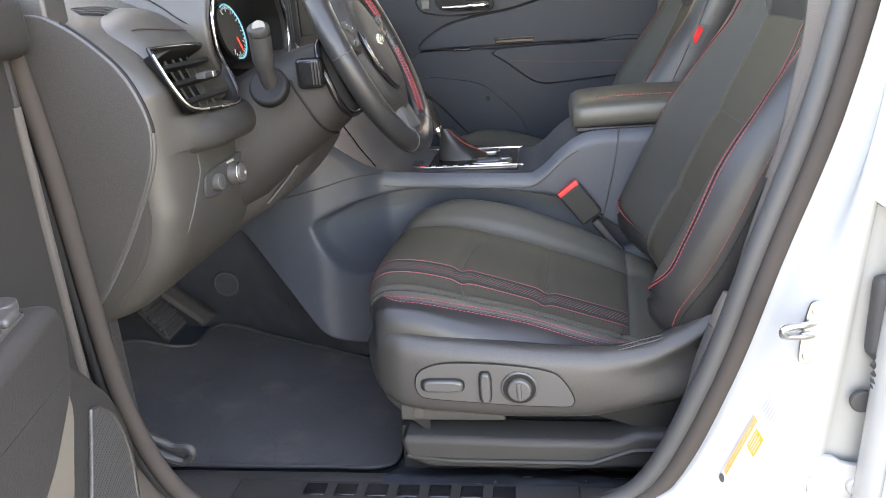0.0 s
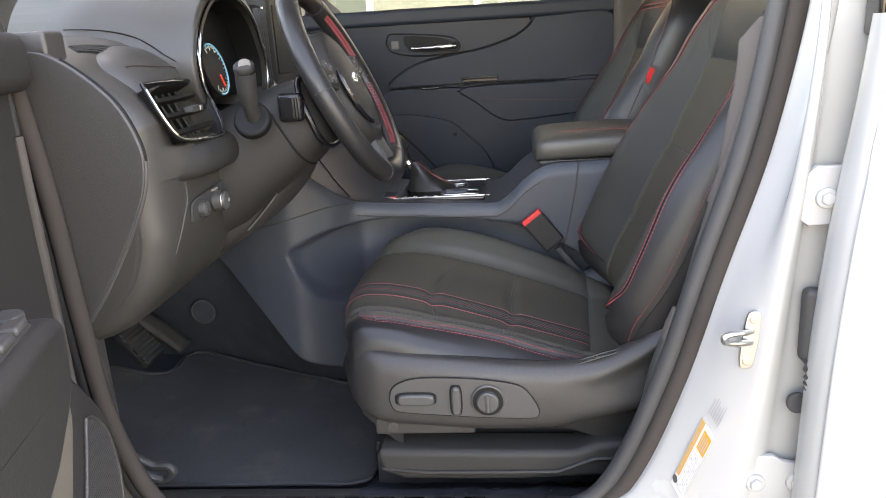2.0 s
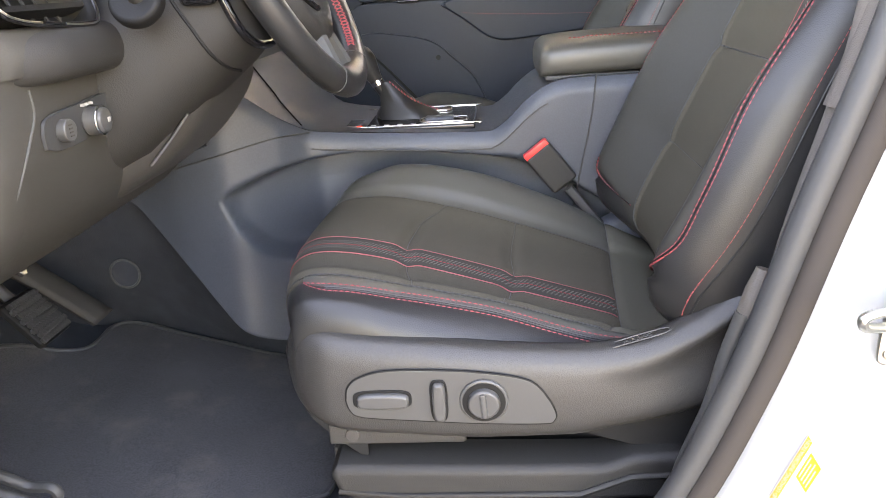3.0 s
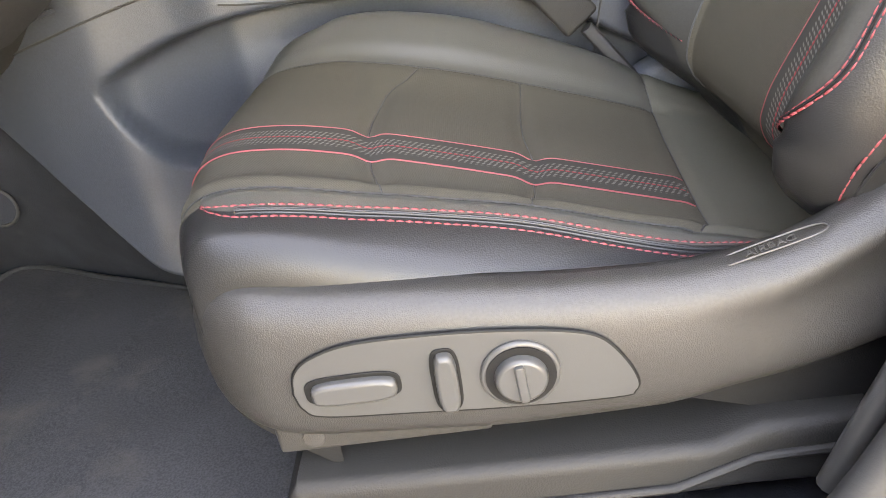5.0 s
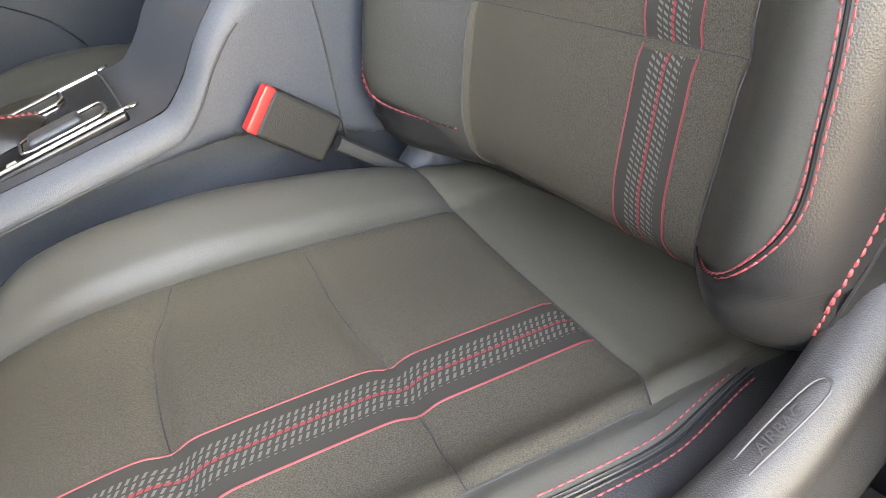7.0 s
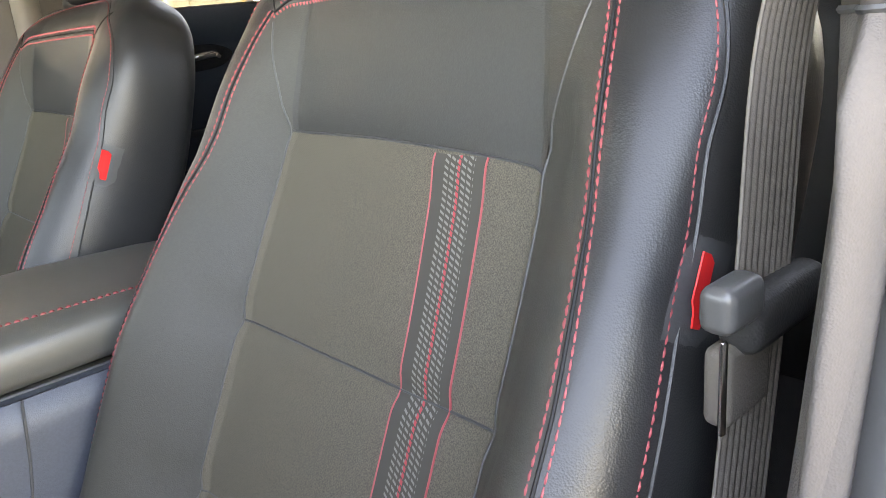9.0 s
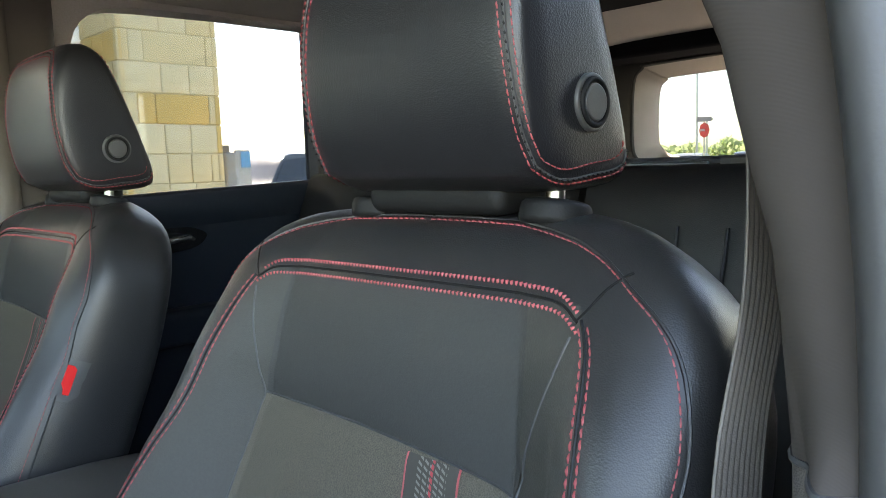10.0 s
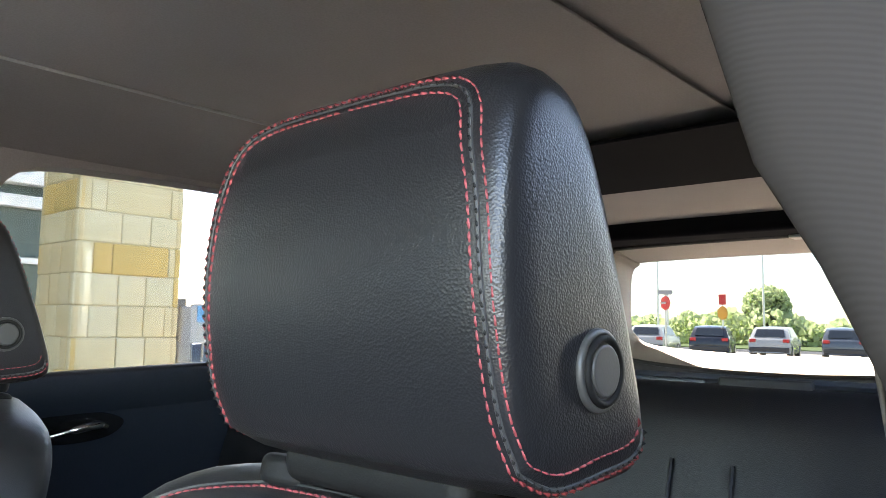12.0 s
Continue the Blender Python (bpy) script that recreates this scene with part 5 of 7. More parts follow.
# padded pod above the vent

def pod_row(y):
    """Profile of the padded pod, sinking into the dash towards both ends."""
    e = max(0.0, 1 - abs((y - 1.0325) / 0.0875) ** 3.2) ** 0.5
    drop = 0.02 * max(0.0, min(1.0, (1.03 - y) / 0.1))
    pts = [(-0.735, 1.232), (-0.70, 1.234), (-0.665, 1.228), (-0.635, 1.208), (-0.613, 1.186), (-0.612, 1.176), (-0.64, 1.168)]
    return [Vector((x - 0.02 * (1 - e), y, z - 0.024 * (1 - e) + 0.004 * e - drop * max(0.0, min(1.0, (z - 1.1) / 0.12)))) for x, z in spline([np.array(q) for q in pts], 26)]


put("vent_pod", loft([pod_row(1.0325 + 0.0875 * math.sin(a)) for a in np.linspace(-math.pi / 2, math.pi / 2, 25)]), SOFT_DASH, dash, "padded pod over the vent")
put("pod_seam", tube(spline([(-0.648, 0.975, 1.207), (-0.640, 0.99, 1.2075), (-0.6235, 1.03, 1.2035), (-0.620, 1.06, 1.2015), (-0.622, 1.085, 1.199)], 30), 0.0010, 6), SEAM_BROWN, dash, "fine red-brown seam")
put("cowl_seam", tube(spline([(-0.80, 1.089, 1.268), (-0.76, 1.091, 1.266), (-0.72, 1.096, 1.260), (-0.686, 1.100, 1.249), (-0.659, 1.098, 1.233), (-0.642, 1.093, 1.221), (-0.622, 1.090, 1.209)], 40), 0.001, 6), BLACK_AND_SHADE, dash, "dark joint below the hood")
# side air vent
vent = put("air_vent", box((-0.69, 0.952, 1.075), (-0.650, 1.118, 1.180), 0.01), RUBBER, dash, "side air vent with a gloss rim")


def vent_pt(u, v, o=0.0):
    """u across 0..1, v up 0..1, on the vent's slanting face."""
    return Vector((-0.566 - 0.044 * v + o, 0.945 + 0.172 * u, 1.085 + 0.095 * v + o * 0.4))


_vo = [(-0.03, 1.02), (0.35, 1.01), (0.85, 0.98), (1.06, 0.90), (1.12, 0.70), (1.08, 0.35), (1.0, 0.10), (0.86, 0.02), (0.45, 0.06), (0.16, 0.12), (0.02, 0.22), (-0.03, 0.48), (-0.04, 0.80)]
_vr = [Vector(p) for p in spline([vent_pt(*q) for q in _vo] + [vent_pt(*_vo[0])], 100)[:-1]]
put("vent_rim", tube(_vr, 0.0032, 8, closed=True), GLOSS_BLACK, vent, "gloss black rim")
put("bright_edge", tube([p + Vector((0.0025, -0.001, 0.001)) for p in _vr[64:97]], 0.0014, 6), STEEL, vent, "satin metal edge")
put("bright_corner", tube([p + Vector((0.0022, 0.0, 0.001)) for p in _vr[36:60]], 0.0013, 6), STEEL, vent, "satin metal edge")
_mid = vent_pt(0.52, 0.5)
put("vent_frame", loft([[_mid + (p - _mid) * k + Vector((o, 0, o * 0.4)) for p in _vr] for k, o in ((0.985, 0.001), (0.93, 0.0), (0.90, -0.006), (0.88, -0.03), (0.6, -0.045), (0.02, -0.046))], closed=True), BLACK_AND_SHADE, vent, "black vent throat")
for v in (0.26, 0.52, 0.76):
    put("slat", loft([[vent_pt(u, v + dv, o - 0.004) for dv, o in ((-0.02, 0.0), (0.035, 0.001), (0.045, -0.004), (0.03, -0.024), (-0.02, -0.024), (-0.03, -0.004))] for u in np.linspace(0.10, 0.97, 8)], closed=True, cap=True), BLACK_AND_SHADE, vent)
put("vent_tab", box((-0.006, -0.020, -0.0045), (0.009, 0.020, 0.0045), 0.002, 2, Matrix.Translation(vent_pt(0.58, 0.53, 0.003))), RUBBER, vent, "satin vane tab")
put("tab_tip", box((0.007, 0.006, -0.004), (0.0105, 0.0175, 0.004), 0.0012, 2, Matrix.Translation(vent_pt(0.58, 0.53, 0.003))), STEEL, vent, "bright tab tip")
for u in (0.28, 0.40, 0.54, 0.68, 0.82):
    put("vane", tube([vent_pt(u, 0.08, -0.024), vent_pt(u, 0.9, -0.024)], 0.002, 5), RUBBER, vent)

# headlamp switch panel
_lp = [tuple(p) for p in spline([(0.988, 0.966), (0.985, 0.985), (0.996, 0.999), (1.06, 1.004), (1.118, 1.007), (1.132, 0.999), (1.122, 0.974), (1.086, 0.962), (1.02, 0.959), (0.988, 0.966)], 50)[:-1]]
lamp = put("switch_panel", plate(_lp, 0.004, lambda a, b, c: (-0.590 + c + (b - 0.98) * 0.15, a, b), 0.0015), RUBBER, dash, "headlamp switch panel")
LM = Matrix.Translation((-0.583, 1.076, 0.981)) @ Matrix.Rotation(radians(90), 4, "Y")
put("headlamp_knob", disc(0.0175, 0.022, LM @ Matrix.Translation((0, 0, 0.008)), 0.003, r2=0.0145), PLASTIC_SMOOTH, lamp, "round headlamp knob")
put("knob_ring", tube([LM @ Vector((0.0165 * math.cos(a), 0.0165 * math.sin(a), 0.014)) for a in np.linspace(0, 2 * math.pi, 33)[:-1]], 0.0014, 6, closed=True), CHROME, lamp)
put("knob_mark", box((-0.562, 1.074, 0.979), (-0.5605, 1.079, 0.984), 0), HEADLINER, lamp)
put("dimmer", disc(0.0125, 0.012, Matrix.Translation((-0.581, 1.018, 0.981)) @ Matrix.Rotation(radians(90), 4, "Y"), 0.002), PLASTIC_SMOOTH, lamp)
for k in range(4):
    put("dimmer_mark", box((-0.5765, 1.0145, 0.974 + 0.004 * k), (-0.5745, 1.0215, 0.9755 + 0.004 * k), 0), PILLAR_TRIM, lamp)
for k in range(3):
    put("switch_mark", box((-0.583, 1.060 + 0.009 * k, 0.9995), (-0.5795, 1.064 + 0.009 * k, 1.0025), 0), HEADLINER, lamp)
put("steel_bolt", disc(0.007, 0.008, Matrix.Translation((-0.722, 1.08, 0.795)) @ Matrix.Rotation(radians(60), 4, "Y"), 0.001, 6), CHROME, dash, "bright bolt under the dash")

# instrument binnacle
HOOD_Y, HOOD_Z = 1.285, 1.175


def hood_arc(a, x, r):
    """Point of the hood's rim at angle a."""
    tuck = 0.030 * max(0.0, min(1.2, 0.35 - math.sin(a))) if math.cos(a) < 0 else 0.0
    return Vector((x, HOOD_Y + tuck + r * math.cos(a) * (1.0 if math.sin(a) < 0.3 else 0.97), HOOD_Z + (0.80 if math.sin(a) > 0 else 0.55) * r * math.sin(a) + (0.015 if x < -0.7 else 0)))


clus = put("instrument_hood", loft([[hood_arc(a, x, 0.185 + (0.02 if x < -0.7 else 0)) for a in np.linspace(radians(-20), radians(200), 44)] for x in (-0.595, -0.60, -0.65, -0.75, -0.9)]), SOFT_DASH, dash, "hood over the instruments")
thick(clus, 0.014, 1.0)
_arc = [hood_arc(a, -0.592, 0.18) for a in np.linspace(radians(-35), radians(215), 60)]
put("hood_liner", loft([[hood_arc(a, x, 0.166) for a in np.linspace(radians(-20), radians(200), 44)] for x in (-0.600, -0.63, -0.66, -0.70)]), BLACK_AND_SHADE, clus, "black inner lining")
put("hood_floor", loft([[Vector((x, y, z)) for y in np.linspace(1.118, 1.452, 12)] for x, z in ((-0.585, 1.098), (-0.60, 1.106), (-0.66, 1.110), (-0.72, 1.112))]), BLACK_AND_SHADE, clus, "black lower lining")
put("hood_trim", tube(_arc, 0.0034, 8), CHROME, clus, "bright trim line")
put("instrument_panel", plate([(p.y, p.z) for p in (hood_arc(a, -0.66, 0.164) for a in np.linspace(radians(-28), radians(208), 40))], 0.02, lambda a, b, c: (-0.665 + c, a, b), 0.002), BLACK_AND_SHADE, clus)
GM = Matrix.Translation((-0.634, 1.278, 1.187)) @ Matrix.Rotation(radians(78), 4, "Y")
BLUE = bpy.data.materials.new("blue_dial_light")
BLUE.use_nodes = True
BLUE.node_tree.nodes["Principled BSDF"].inputs["Emission Color"].default_value = (0.1, 0.55, 0.9, 1)
BLUE.node_tree.nodes["Principled BSDF"].inputs["Emission Strength"].default_value = 0.03
BLUE.node_tree.nodes["Principled BSDF"].inputs["Base Color"].default_value = (0.02, 0.1, 0.16, 1)
LAMP_RED = bpy.data.materials.new("red_dial_light")
LAMP_RED.use_nodes = True
LAMP_RED.node_tree.nodes["Principled BSDF"].inputs["Emission Color"].default_value = (1.0, 0.06, 0.03, 1)
LAMP_RED.node_tree.nodes["Principled BSDF"].inputs["Emission Strength"].default_value = 0.05
LAMP_RED.node_tree.nodes["Principled BSDF"].inputs["Base Color"].default_value = (0.25, 0.01, 0.01, 1)
for nm, dy in (("gauge", 0.0),):
    T = Matrix.Translation((0, dy, 0)) @ GM
    g = put(nm, disc(0.049, 0.006, T, 0.001, 40), BLACK_AND_SHADE, clus, "dial with blue rim and red needle")
    put("dial_rim", tube([T @ Vector((0.047 * math.cos(a), 0.047 * math.sin(a), 0.005)) for a in np.linspace(radians(-15), radians(205), 40)], 0.0016, 6), BLUE, g)
    for k in range(25):
        a = radians(-30 + 10 * k)
        put("tick", box((0.035 if k % 3 == 0 else 0.040, -0.0009, 0.004), (0.044, 0.0009, 0.0055), 0, 1, T @ Matrix.Rotation(a, 4, "Z")), PAPER, g)
    put("needle", box((0.012, -0.0008, 0.006), (0.036, 0.0010, 0.008), 0, 1, T @ Matrix.Rotation(radians(20), 4, "Z")), LAMP_RED, g)
# middle of the dash: screen frame and passenger-side vent line
put("screen_frame", box((-0.66, 1.55, 1.13), (-0.60, 1.84, 1.33), 0.012), DARK_TRIM, dash, "dark screen surround")
put("screen_glass", box((-0.602, 1.57, 1.16), (-0.597, 1.82, 1.31), 0.003, 2), BLACK_AND_SHADE, dash, "dark unlit screen")
cv = put("centre_vent", box((-0.66, 1.475, 1.12), (-0.612, 1.545, 1.31), 0.012), BLACK_AND_SHADE, dash, "upright centre air vent")
put("vent_rim", tube([(-0.610, 1.545 - 0.002 * k, 1.13 + 0.035 * k) for k in range(6)], 0.0025, 8), STEEL, cv, "satin metal edge")
for k in range(4):
    put("slat", box((-0.617, 1.482 + 0.014 * k, 1.135), (-0.600, 1.486 + 0.014 * k, 1.30), 0.0015, 1), RUBBER, cv)
put("centre_stack", box((-0.72, 1.46, 0.86), (-0.575, 1.92, 1.12), 0.02), PLASTIC_SMOOTH, dash, "control stack with knob")
put("stack_knob", disc(0.02, 0.03, Matrix.Translation((-0.57, 1.56, 1.10)) @ Matrix.Rotation(radians(90), 4, "Y"), 0.003), CHROME, dash)
put("far_vent", box((-0.66, 2.24, 1.07), (-0.57, 2.40, 1.18), 0.015), GLOSS_BLACK, dash, "passenger side vent")
for k in range(4):
    put("slat", box((-0.572, 2.25, 1.088 + 0.022 * k), (-0.565, 2.39, 1.094 + 0.022 * k), 0.002, 1), CHROME if k == 0 else PLASTIC_SMOOTH, dash)

# under-dash column shroud and knee panel
col = thing("steering_column", "dark plastic steering column shroud with stalk", "steering column")
WC = Vector((-0.38, 1.24, 1.15))


def col_ring(d, ry, rz, dz=0.0, n=32):
    c = WC - Vector((math.cos(radians(20)), 0, math.sin(radians(20)))) * d + Vector((0, 0, dz))
    out = []
    for k in range(n):
        a = 2 * math.pi * k / n
        e = 0.7
        out.append(c + Vector((-0.34, 0, 0.94)) * (math.copysign(abs(math.sin(a)) ** e, math.sin(a)) * rz) + Vector((0, 1, 0)) * (math.copysign(abs(math.cos(a)) ** e, math.cos(a)) * ry))
    return out


put("shroud", loft([col_ring(0.045, 0.060, 0.045, -0.02), col_ring(0.05, 0.085, 0.062, -0.025), col_ring(0.09, 0.095, 0.075, -0.03), col_ring(0.16, 0.105, 0.088, -0.04), col_ring(0.24, 0.125, 0.10, -0.06), col_ring(0.32, 0.14, 0.10, -0.07)], closed=True, cap=True), DARK_TRIM, col)
put("shroud_skirt", loft([[Vector((x - 0.12 * max(0.0, (1.225 - y) / 0.075) ** 2, y, z)) for x, z in spline([np.array(q) for q in [(-0.50, 1.06), (-0.485, 1.01), (-0.50, 0.965), (-0.56, 0.90), (-0.64, 0.85)]], 14)] for y in (1.15, 1.16, 1.17, 1.18, 1.19, 1.2, 1.215, 1.24, 1.28, 1.32, 1.36, 1.40)]), PLASTIC, col, "lower knee cover")
put("shroud_gap", tube(spline([(-0.492, 1.1435, 1.112), (-0.487, 1.1432, 1.100), (-0.471, 1.1430, 1.072), (-0.457, 1.1510, 1.043), (-0.447, 1.178, 1.022), (-0.442, 1.21, 1.014)], 30), 0.0022, 6), BLACK_AND_SHADE, col, "dark gap between the shroud halves")
# Edge highlight of the knee cover, put in as a thin steel tube
put("cover_edge", tube(spline([(-0.513, 1.186, 0.966), (-0.535, 1.188, 0.942), (-0.556, 1.188, 0.920), (-0.577, 1.188, 0.899)], 16), 0.0020, 6), STEEL, col, "steel tube standing for the knee cover edge highlight")
put("collar", tube([p for p in col_ring(0.055, 0.09, 0.066, -0.025)], 0.006, 8, closed=True), GLOSS_BLACK, col)
put("stalk_base", disc(0.031, 0.02, Matrix.Translation((-0.508, 1.092, 1.108)) @ Matrix.Rotation(radians(60), 4, "X"), 0.006), BLACK_AND_SHADE, col, "black stalk boot")
put("stalk", tube(spline([(-0.505, 1.10, 1.10), (-0.503, 1.075, 1.13), (-0.500, 1.06, 1.165), (-0.497, 1.052, 1.188)], 12), [0.0125] * 5 + [0.0135] + [0.0165] * 6, 14), DARK_TRIM, col, "black control stalk")
put("stalk_tip", disc(0.0165, 0.016, Matrix.Translation((-0.496, 1.047, 1.194)) @ Matrix.Rotation(radians(25), 4, "X"), 0.006), DARK_TRIM, col, "black stalk end")
put("tip_face", disc(0.0095, 0.003, Matrix.Translation((-0.492, 1.0385, 1.199)) @ Matrix.Rotation(radians(62), 4, "X") @ Matrix.Rotation(radians(12), 4, "Y"), 0.001), INSERT, col, "pale grey end face")
put("far_stalk", tube([(-0.50, 1.40, 1.12), (-0.495, 1.45, 1.17)], 0.012, 10), PLASTIC_SMOOTH, col)
pad_ = put("paddle", box((-0.478, 1.130, 1.098), (-0.434, 1.150, 1.146), 0.008, 3), GLOSS_BLACK, col, "gloss black switch block")
for k in range(3):
    put("rib", box((-0.450 + 0.005 * k, 1.1275, 1.104), (-0.448 + 0.005 * k, 1.132, 1.140), 0.0008, 1), PLASTIC_SMOOTH, pad_)

# steering wheel
wheel = thing("steering_wheel", "black leather steering wheel with red stitching", "steering wheel")
WU, WY, WN = Vector((-math.sin(radians(25)), 0, math.cos(radians(25)))), Vector((0, 1, 0)), Vector((math.cos(radians(25)), 0, math.sin(radians(25))))


def on_wheel(a, r, d=0.0):
    """a: degrees from the top, clockwise as the driver sees it (towards the passenger)."""
    f = 1.0
    c = math.cos(radians(a))
    if c < -0.9:
        f = 0.985
    return WC + (WU * c + WY * math.sin(radians(a))) * r * f + WN * d


_rim = []
for k in range(72):
    a = 5 * k
    c = on_wheel(a, 0.180)
    rad = (c - WC).normalized()
    _rim.append([c + rad * (0.0205 * math.cos(b)) + WN * (0.0180 * math.sin(b)) for b in np.linspace(0, 2 * math.pi, 15)[:-1]])
_rim.append(_rim[0])
put("rim", loft(_rim, closed=True), LEATHER, wheel, "leather covered rim")
put("hub", loft([[on_wheel(a, r * (1.12 - 0.16 * math.sin(radians(a)) ** 2 + (0.22 * max(0.0, -math.cos(radians(a))) ** 2)), d) for a in range(0, 360, 12)] for r, d in ((0.086, -0.035), (0.092, -0.012), (0.088, 0.008), (0.074, 0.016), (0.072, 0.0145), (0.068, 0.0175), (0.035, 0.021), (0.004, 0.022))], closed=True), DARK_TRIM, wheel, "airbag cover")
for a, w in ((78, 15), (282, 15)):
    rows = []
    for r in (0.06, 0.09, 0.12, 0.15, 0.172):
        k = w * (1.25 - (r - 0.06) * 4)
        rows.append([on_wheel(a + q * k * 0.08 / r, r, d) for q, d in ((-1, -0.012), (-1, 0.004), (-0.5, 0.009), (0, 0.01), (0.5, 0.009), (1, 0.004), (1, -0.012), (0, -0.014))])
    sp = put("spoke", loft(rows, closed=True, cap=True), DARK_TRIM, wheel, "dark spoke with buttons")
    for k in range(4):
        c = on_wheel(a - 6 + 6 * (k % 2) * 2, 0.105 + 0.022 * (k // 2), 0.010)
        put("button", box((-0.004, -0.006, -0.006), (0.004, 0.006, 0.006), 0.002, 2, Matrix.Translation(c) @ Matrix.Rotation(radians(-25), 4, "Y")), RUBBER, sp)
        put("button_mark", box((-0.0005, -0.0018, -0.0008), (0.0043, 0.0018, 0.0008), 0, 1, Matrix.Translation(c) @ Matrix.Rotation(radians(-25), 4, "Y")), PAPER, sp)
for a in (168, 192):
    rows = []
    for r in (0.06, 0.09, 0.12, 0.15, 0.172):
        rows.append([on_wheel(a + q * 0.55 / r * 0.6, r, d) for q, d in ((-1, -0.012), (-1, 0.004), (0, 0.008), (1, 0.004), (1, -0.012), (0, -0.014))])
    put("spoke", loft(rows, closed=True, cap=True), PLASTIC_SMOOTH, wheel, "dark satin lower spoke")
# Dark gap between rim and hub, put in as a gloss black bar
put("hub_groove", tube([on_wheel(a, 0.0775 + 0.012 * math.cos(radians(a - 240)), 0.0165) for a in range(196, 292, 6)], [0.002] + [0.0045] * 14 + [0.002], 8), GLOSS_BLACK, wheel, "gloss black bar standing for the dark gap beside the hub")
put("emblem", plate([(-0.021, -0.006), (-0.009, -0.006), (-0.009, -0.009), (0.009, -0.009), (0.009, -0.004), (0.021, -0.004), (0.021, 0.005), (0.009, 0.005), (0.009, 0.009), (-0.009, 0.009), (-0.009, 0.004), (-0.021, 0.004)], 0.003,
                    lambda a, b, c: WC + WN * (0.0215 + c) + WY * a + WU * (b + 0.002), 0.0006), CHROME, wheel, "small bright cross-shaped badge")
for lo, hi in ((38, 75), (95, 148), (285, 322), (212, 265)):
    for sgn_ in (-1, 1):
        pts, nr = [], []
        for k in range(160):
            a = lo + (hi - lo) * k / 159
            zz = 0.95 * math.sin(k * 2 * math.pi / 13 + (0 if sgn_ > 0 else math.pi))
            c = on_wheel(a, 0.180)
            rad = (c - WC).normalized()
            ph = math.pi + 0.35 * zz - 0.45
            nn = -rad * abs(math.cos(ph)) + WN * math.sin(math.pi - ph) * 0.9
            q = c + rad * 0.0210 * math.cos(ph) + WN * 0.0185 * math.sin(math.pi - ph)
            pts.append(q)
            nr.append(nn.normalized())
        put("stitching", dashes(pts, nr, length=0.005, gap=0.0004, width=0.0017), RED_THREAD, wheel, "crossed red stitching")
for a in (90, 155, 205, 270, 30, 330):
    c = on_wheel(a, 0.180)
    rad = (c - WC).normalized()
    put("rim_seam", tube([c + rad * (0.0207 * math.cos(b)) + WN * (0.0182 * math.sin(b)) for b in np.linspace(0, 2 * math.pi, 17)[:-1]], 0.0008, 5, closed=True), RUBBER, wheel)

# pedals
brake = thing("brake_pedal", "ribbed rubber brake pedal", "pedal")
PM = Matrix.Translation((-0.943, 1.385, 0.59)) @ Matrix.Rotation(radians(-38), 4, "Y") @ Matrix.Rotation(radians(8), 4, "Z")
put("pad", box((-0.006, -0.056, -0.05), (0.010, 0.056, 0.05), 0.012, 4, PM), BLACK_AND_SHADE, brake, "worn rubber pad")
for r in range(8):
    for c in range(10):
        put("rib", disc(0.0060, 0.006, PM @ Matrix.Translation((0.0115, -0.0475 + 0.0100 * c + (0.005 if r % 2 else 0), -0.041 + 0.0112 * r)) @ Matrix.Rotation(radians(90), 4, "Y"), 0.0012, 6), RUBBER, brake)
put("arm", tube([PM @ Vector((-0.006, 0.0, 0.03)), Vector((-1.05, 1.39, 0.72)), Vector((-1.09, 1.39, 0.86))], 0.011, 8), RUBBER, brake)
gas = thing("accelerator_pedal", "long black accelerator pedal", "pedal")
_gp = spline([(-0.90, 1.515, 0.525), (-0.925, 1.50, 0.56), (-0.965, 1.475, 0.615), (-1.0, 1.455, 0.66)], 14)
put("pedal_blade", loft([[Vector(p) + Vector((0.35 * q, q, 0.25 * q)) * 0.022 for q in (-1, -0.3, 0.3, 1)] for p in _gp]), DARK_TRIM, gas)
thick(gas.children[0], 0.012)
put("arm", tube([_gp[-1], (-1.05, 1.44, 0.72), (-1.1, 1.44, 0.85)], 0.01, 8), RUBBER, gas)

# ---- centre console ----
console = thing("centre_console", "dark grey centre console with gear selector", "centre console")
# side panels: outer face y by x, with a scooped recess
KY = [(-1.25, 1.44), (-0.95, 1.50), (-0.80, 1.50), (-0.66, 1.455), (-0.587, 1.445), (-0.50, 1.485), (-0.443, 1.530), (-0.36, 1.548), (-0.1, 1.556), (0.064, 1.556), (0.35, 1.56), (0.60, 1.565)]
KTOP = [(-1.25, 1.05), (-0.80, 1.05), (-0.66, 1.03), (-0.58, 0.985), (-0.52, 0.93), (-0.48, 0.892), (-0.443, 0.868), (-0.36, 0.857), (-0.2, 0.848), (-0.125, 0.846), (-0.095, 0.862), (-0.06, 0.895), (-0.02, 0.922), (0.02, 0.932), (0.5, 0.935)]


SCOOP_LOW = [(-0.592, 0.767), (-0.585, 0.745), (-0.552, 0.684), (-0.529, 0.655), (-0.494, 0.642), (-0.4, 0.638), (0.1, 0.60)]
SCOOP_TOP = [(-0.592, 0.767), (-0.58, 0.782), (-0.555, 0.795), (-0.477, 0.817), (-0.37, 0.824), (-0.1, 0.80), (0.1, 0.70)]
# where the panel ends on the carpet
CARPET_LINE = [(-1.2, 0.80), (-0.845, 0.785), (-0.785, 0.764), (-0.725, 0.702), (-0.682, 0.648), (-0.630, 0.576), (-0.585, 0.520), (-0.540, 0.496), (-0.495, 0.478), (-0.44, 0.455), (0.6, 0.40)]


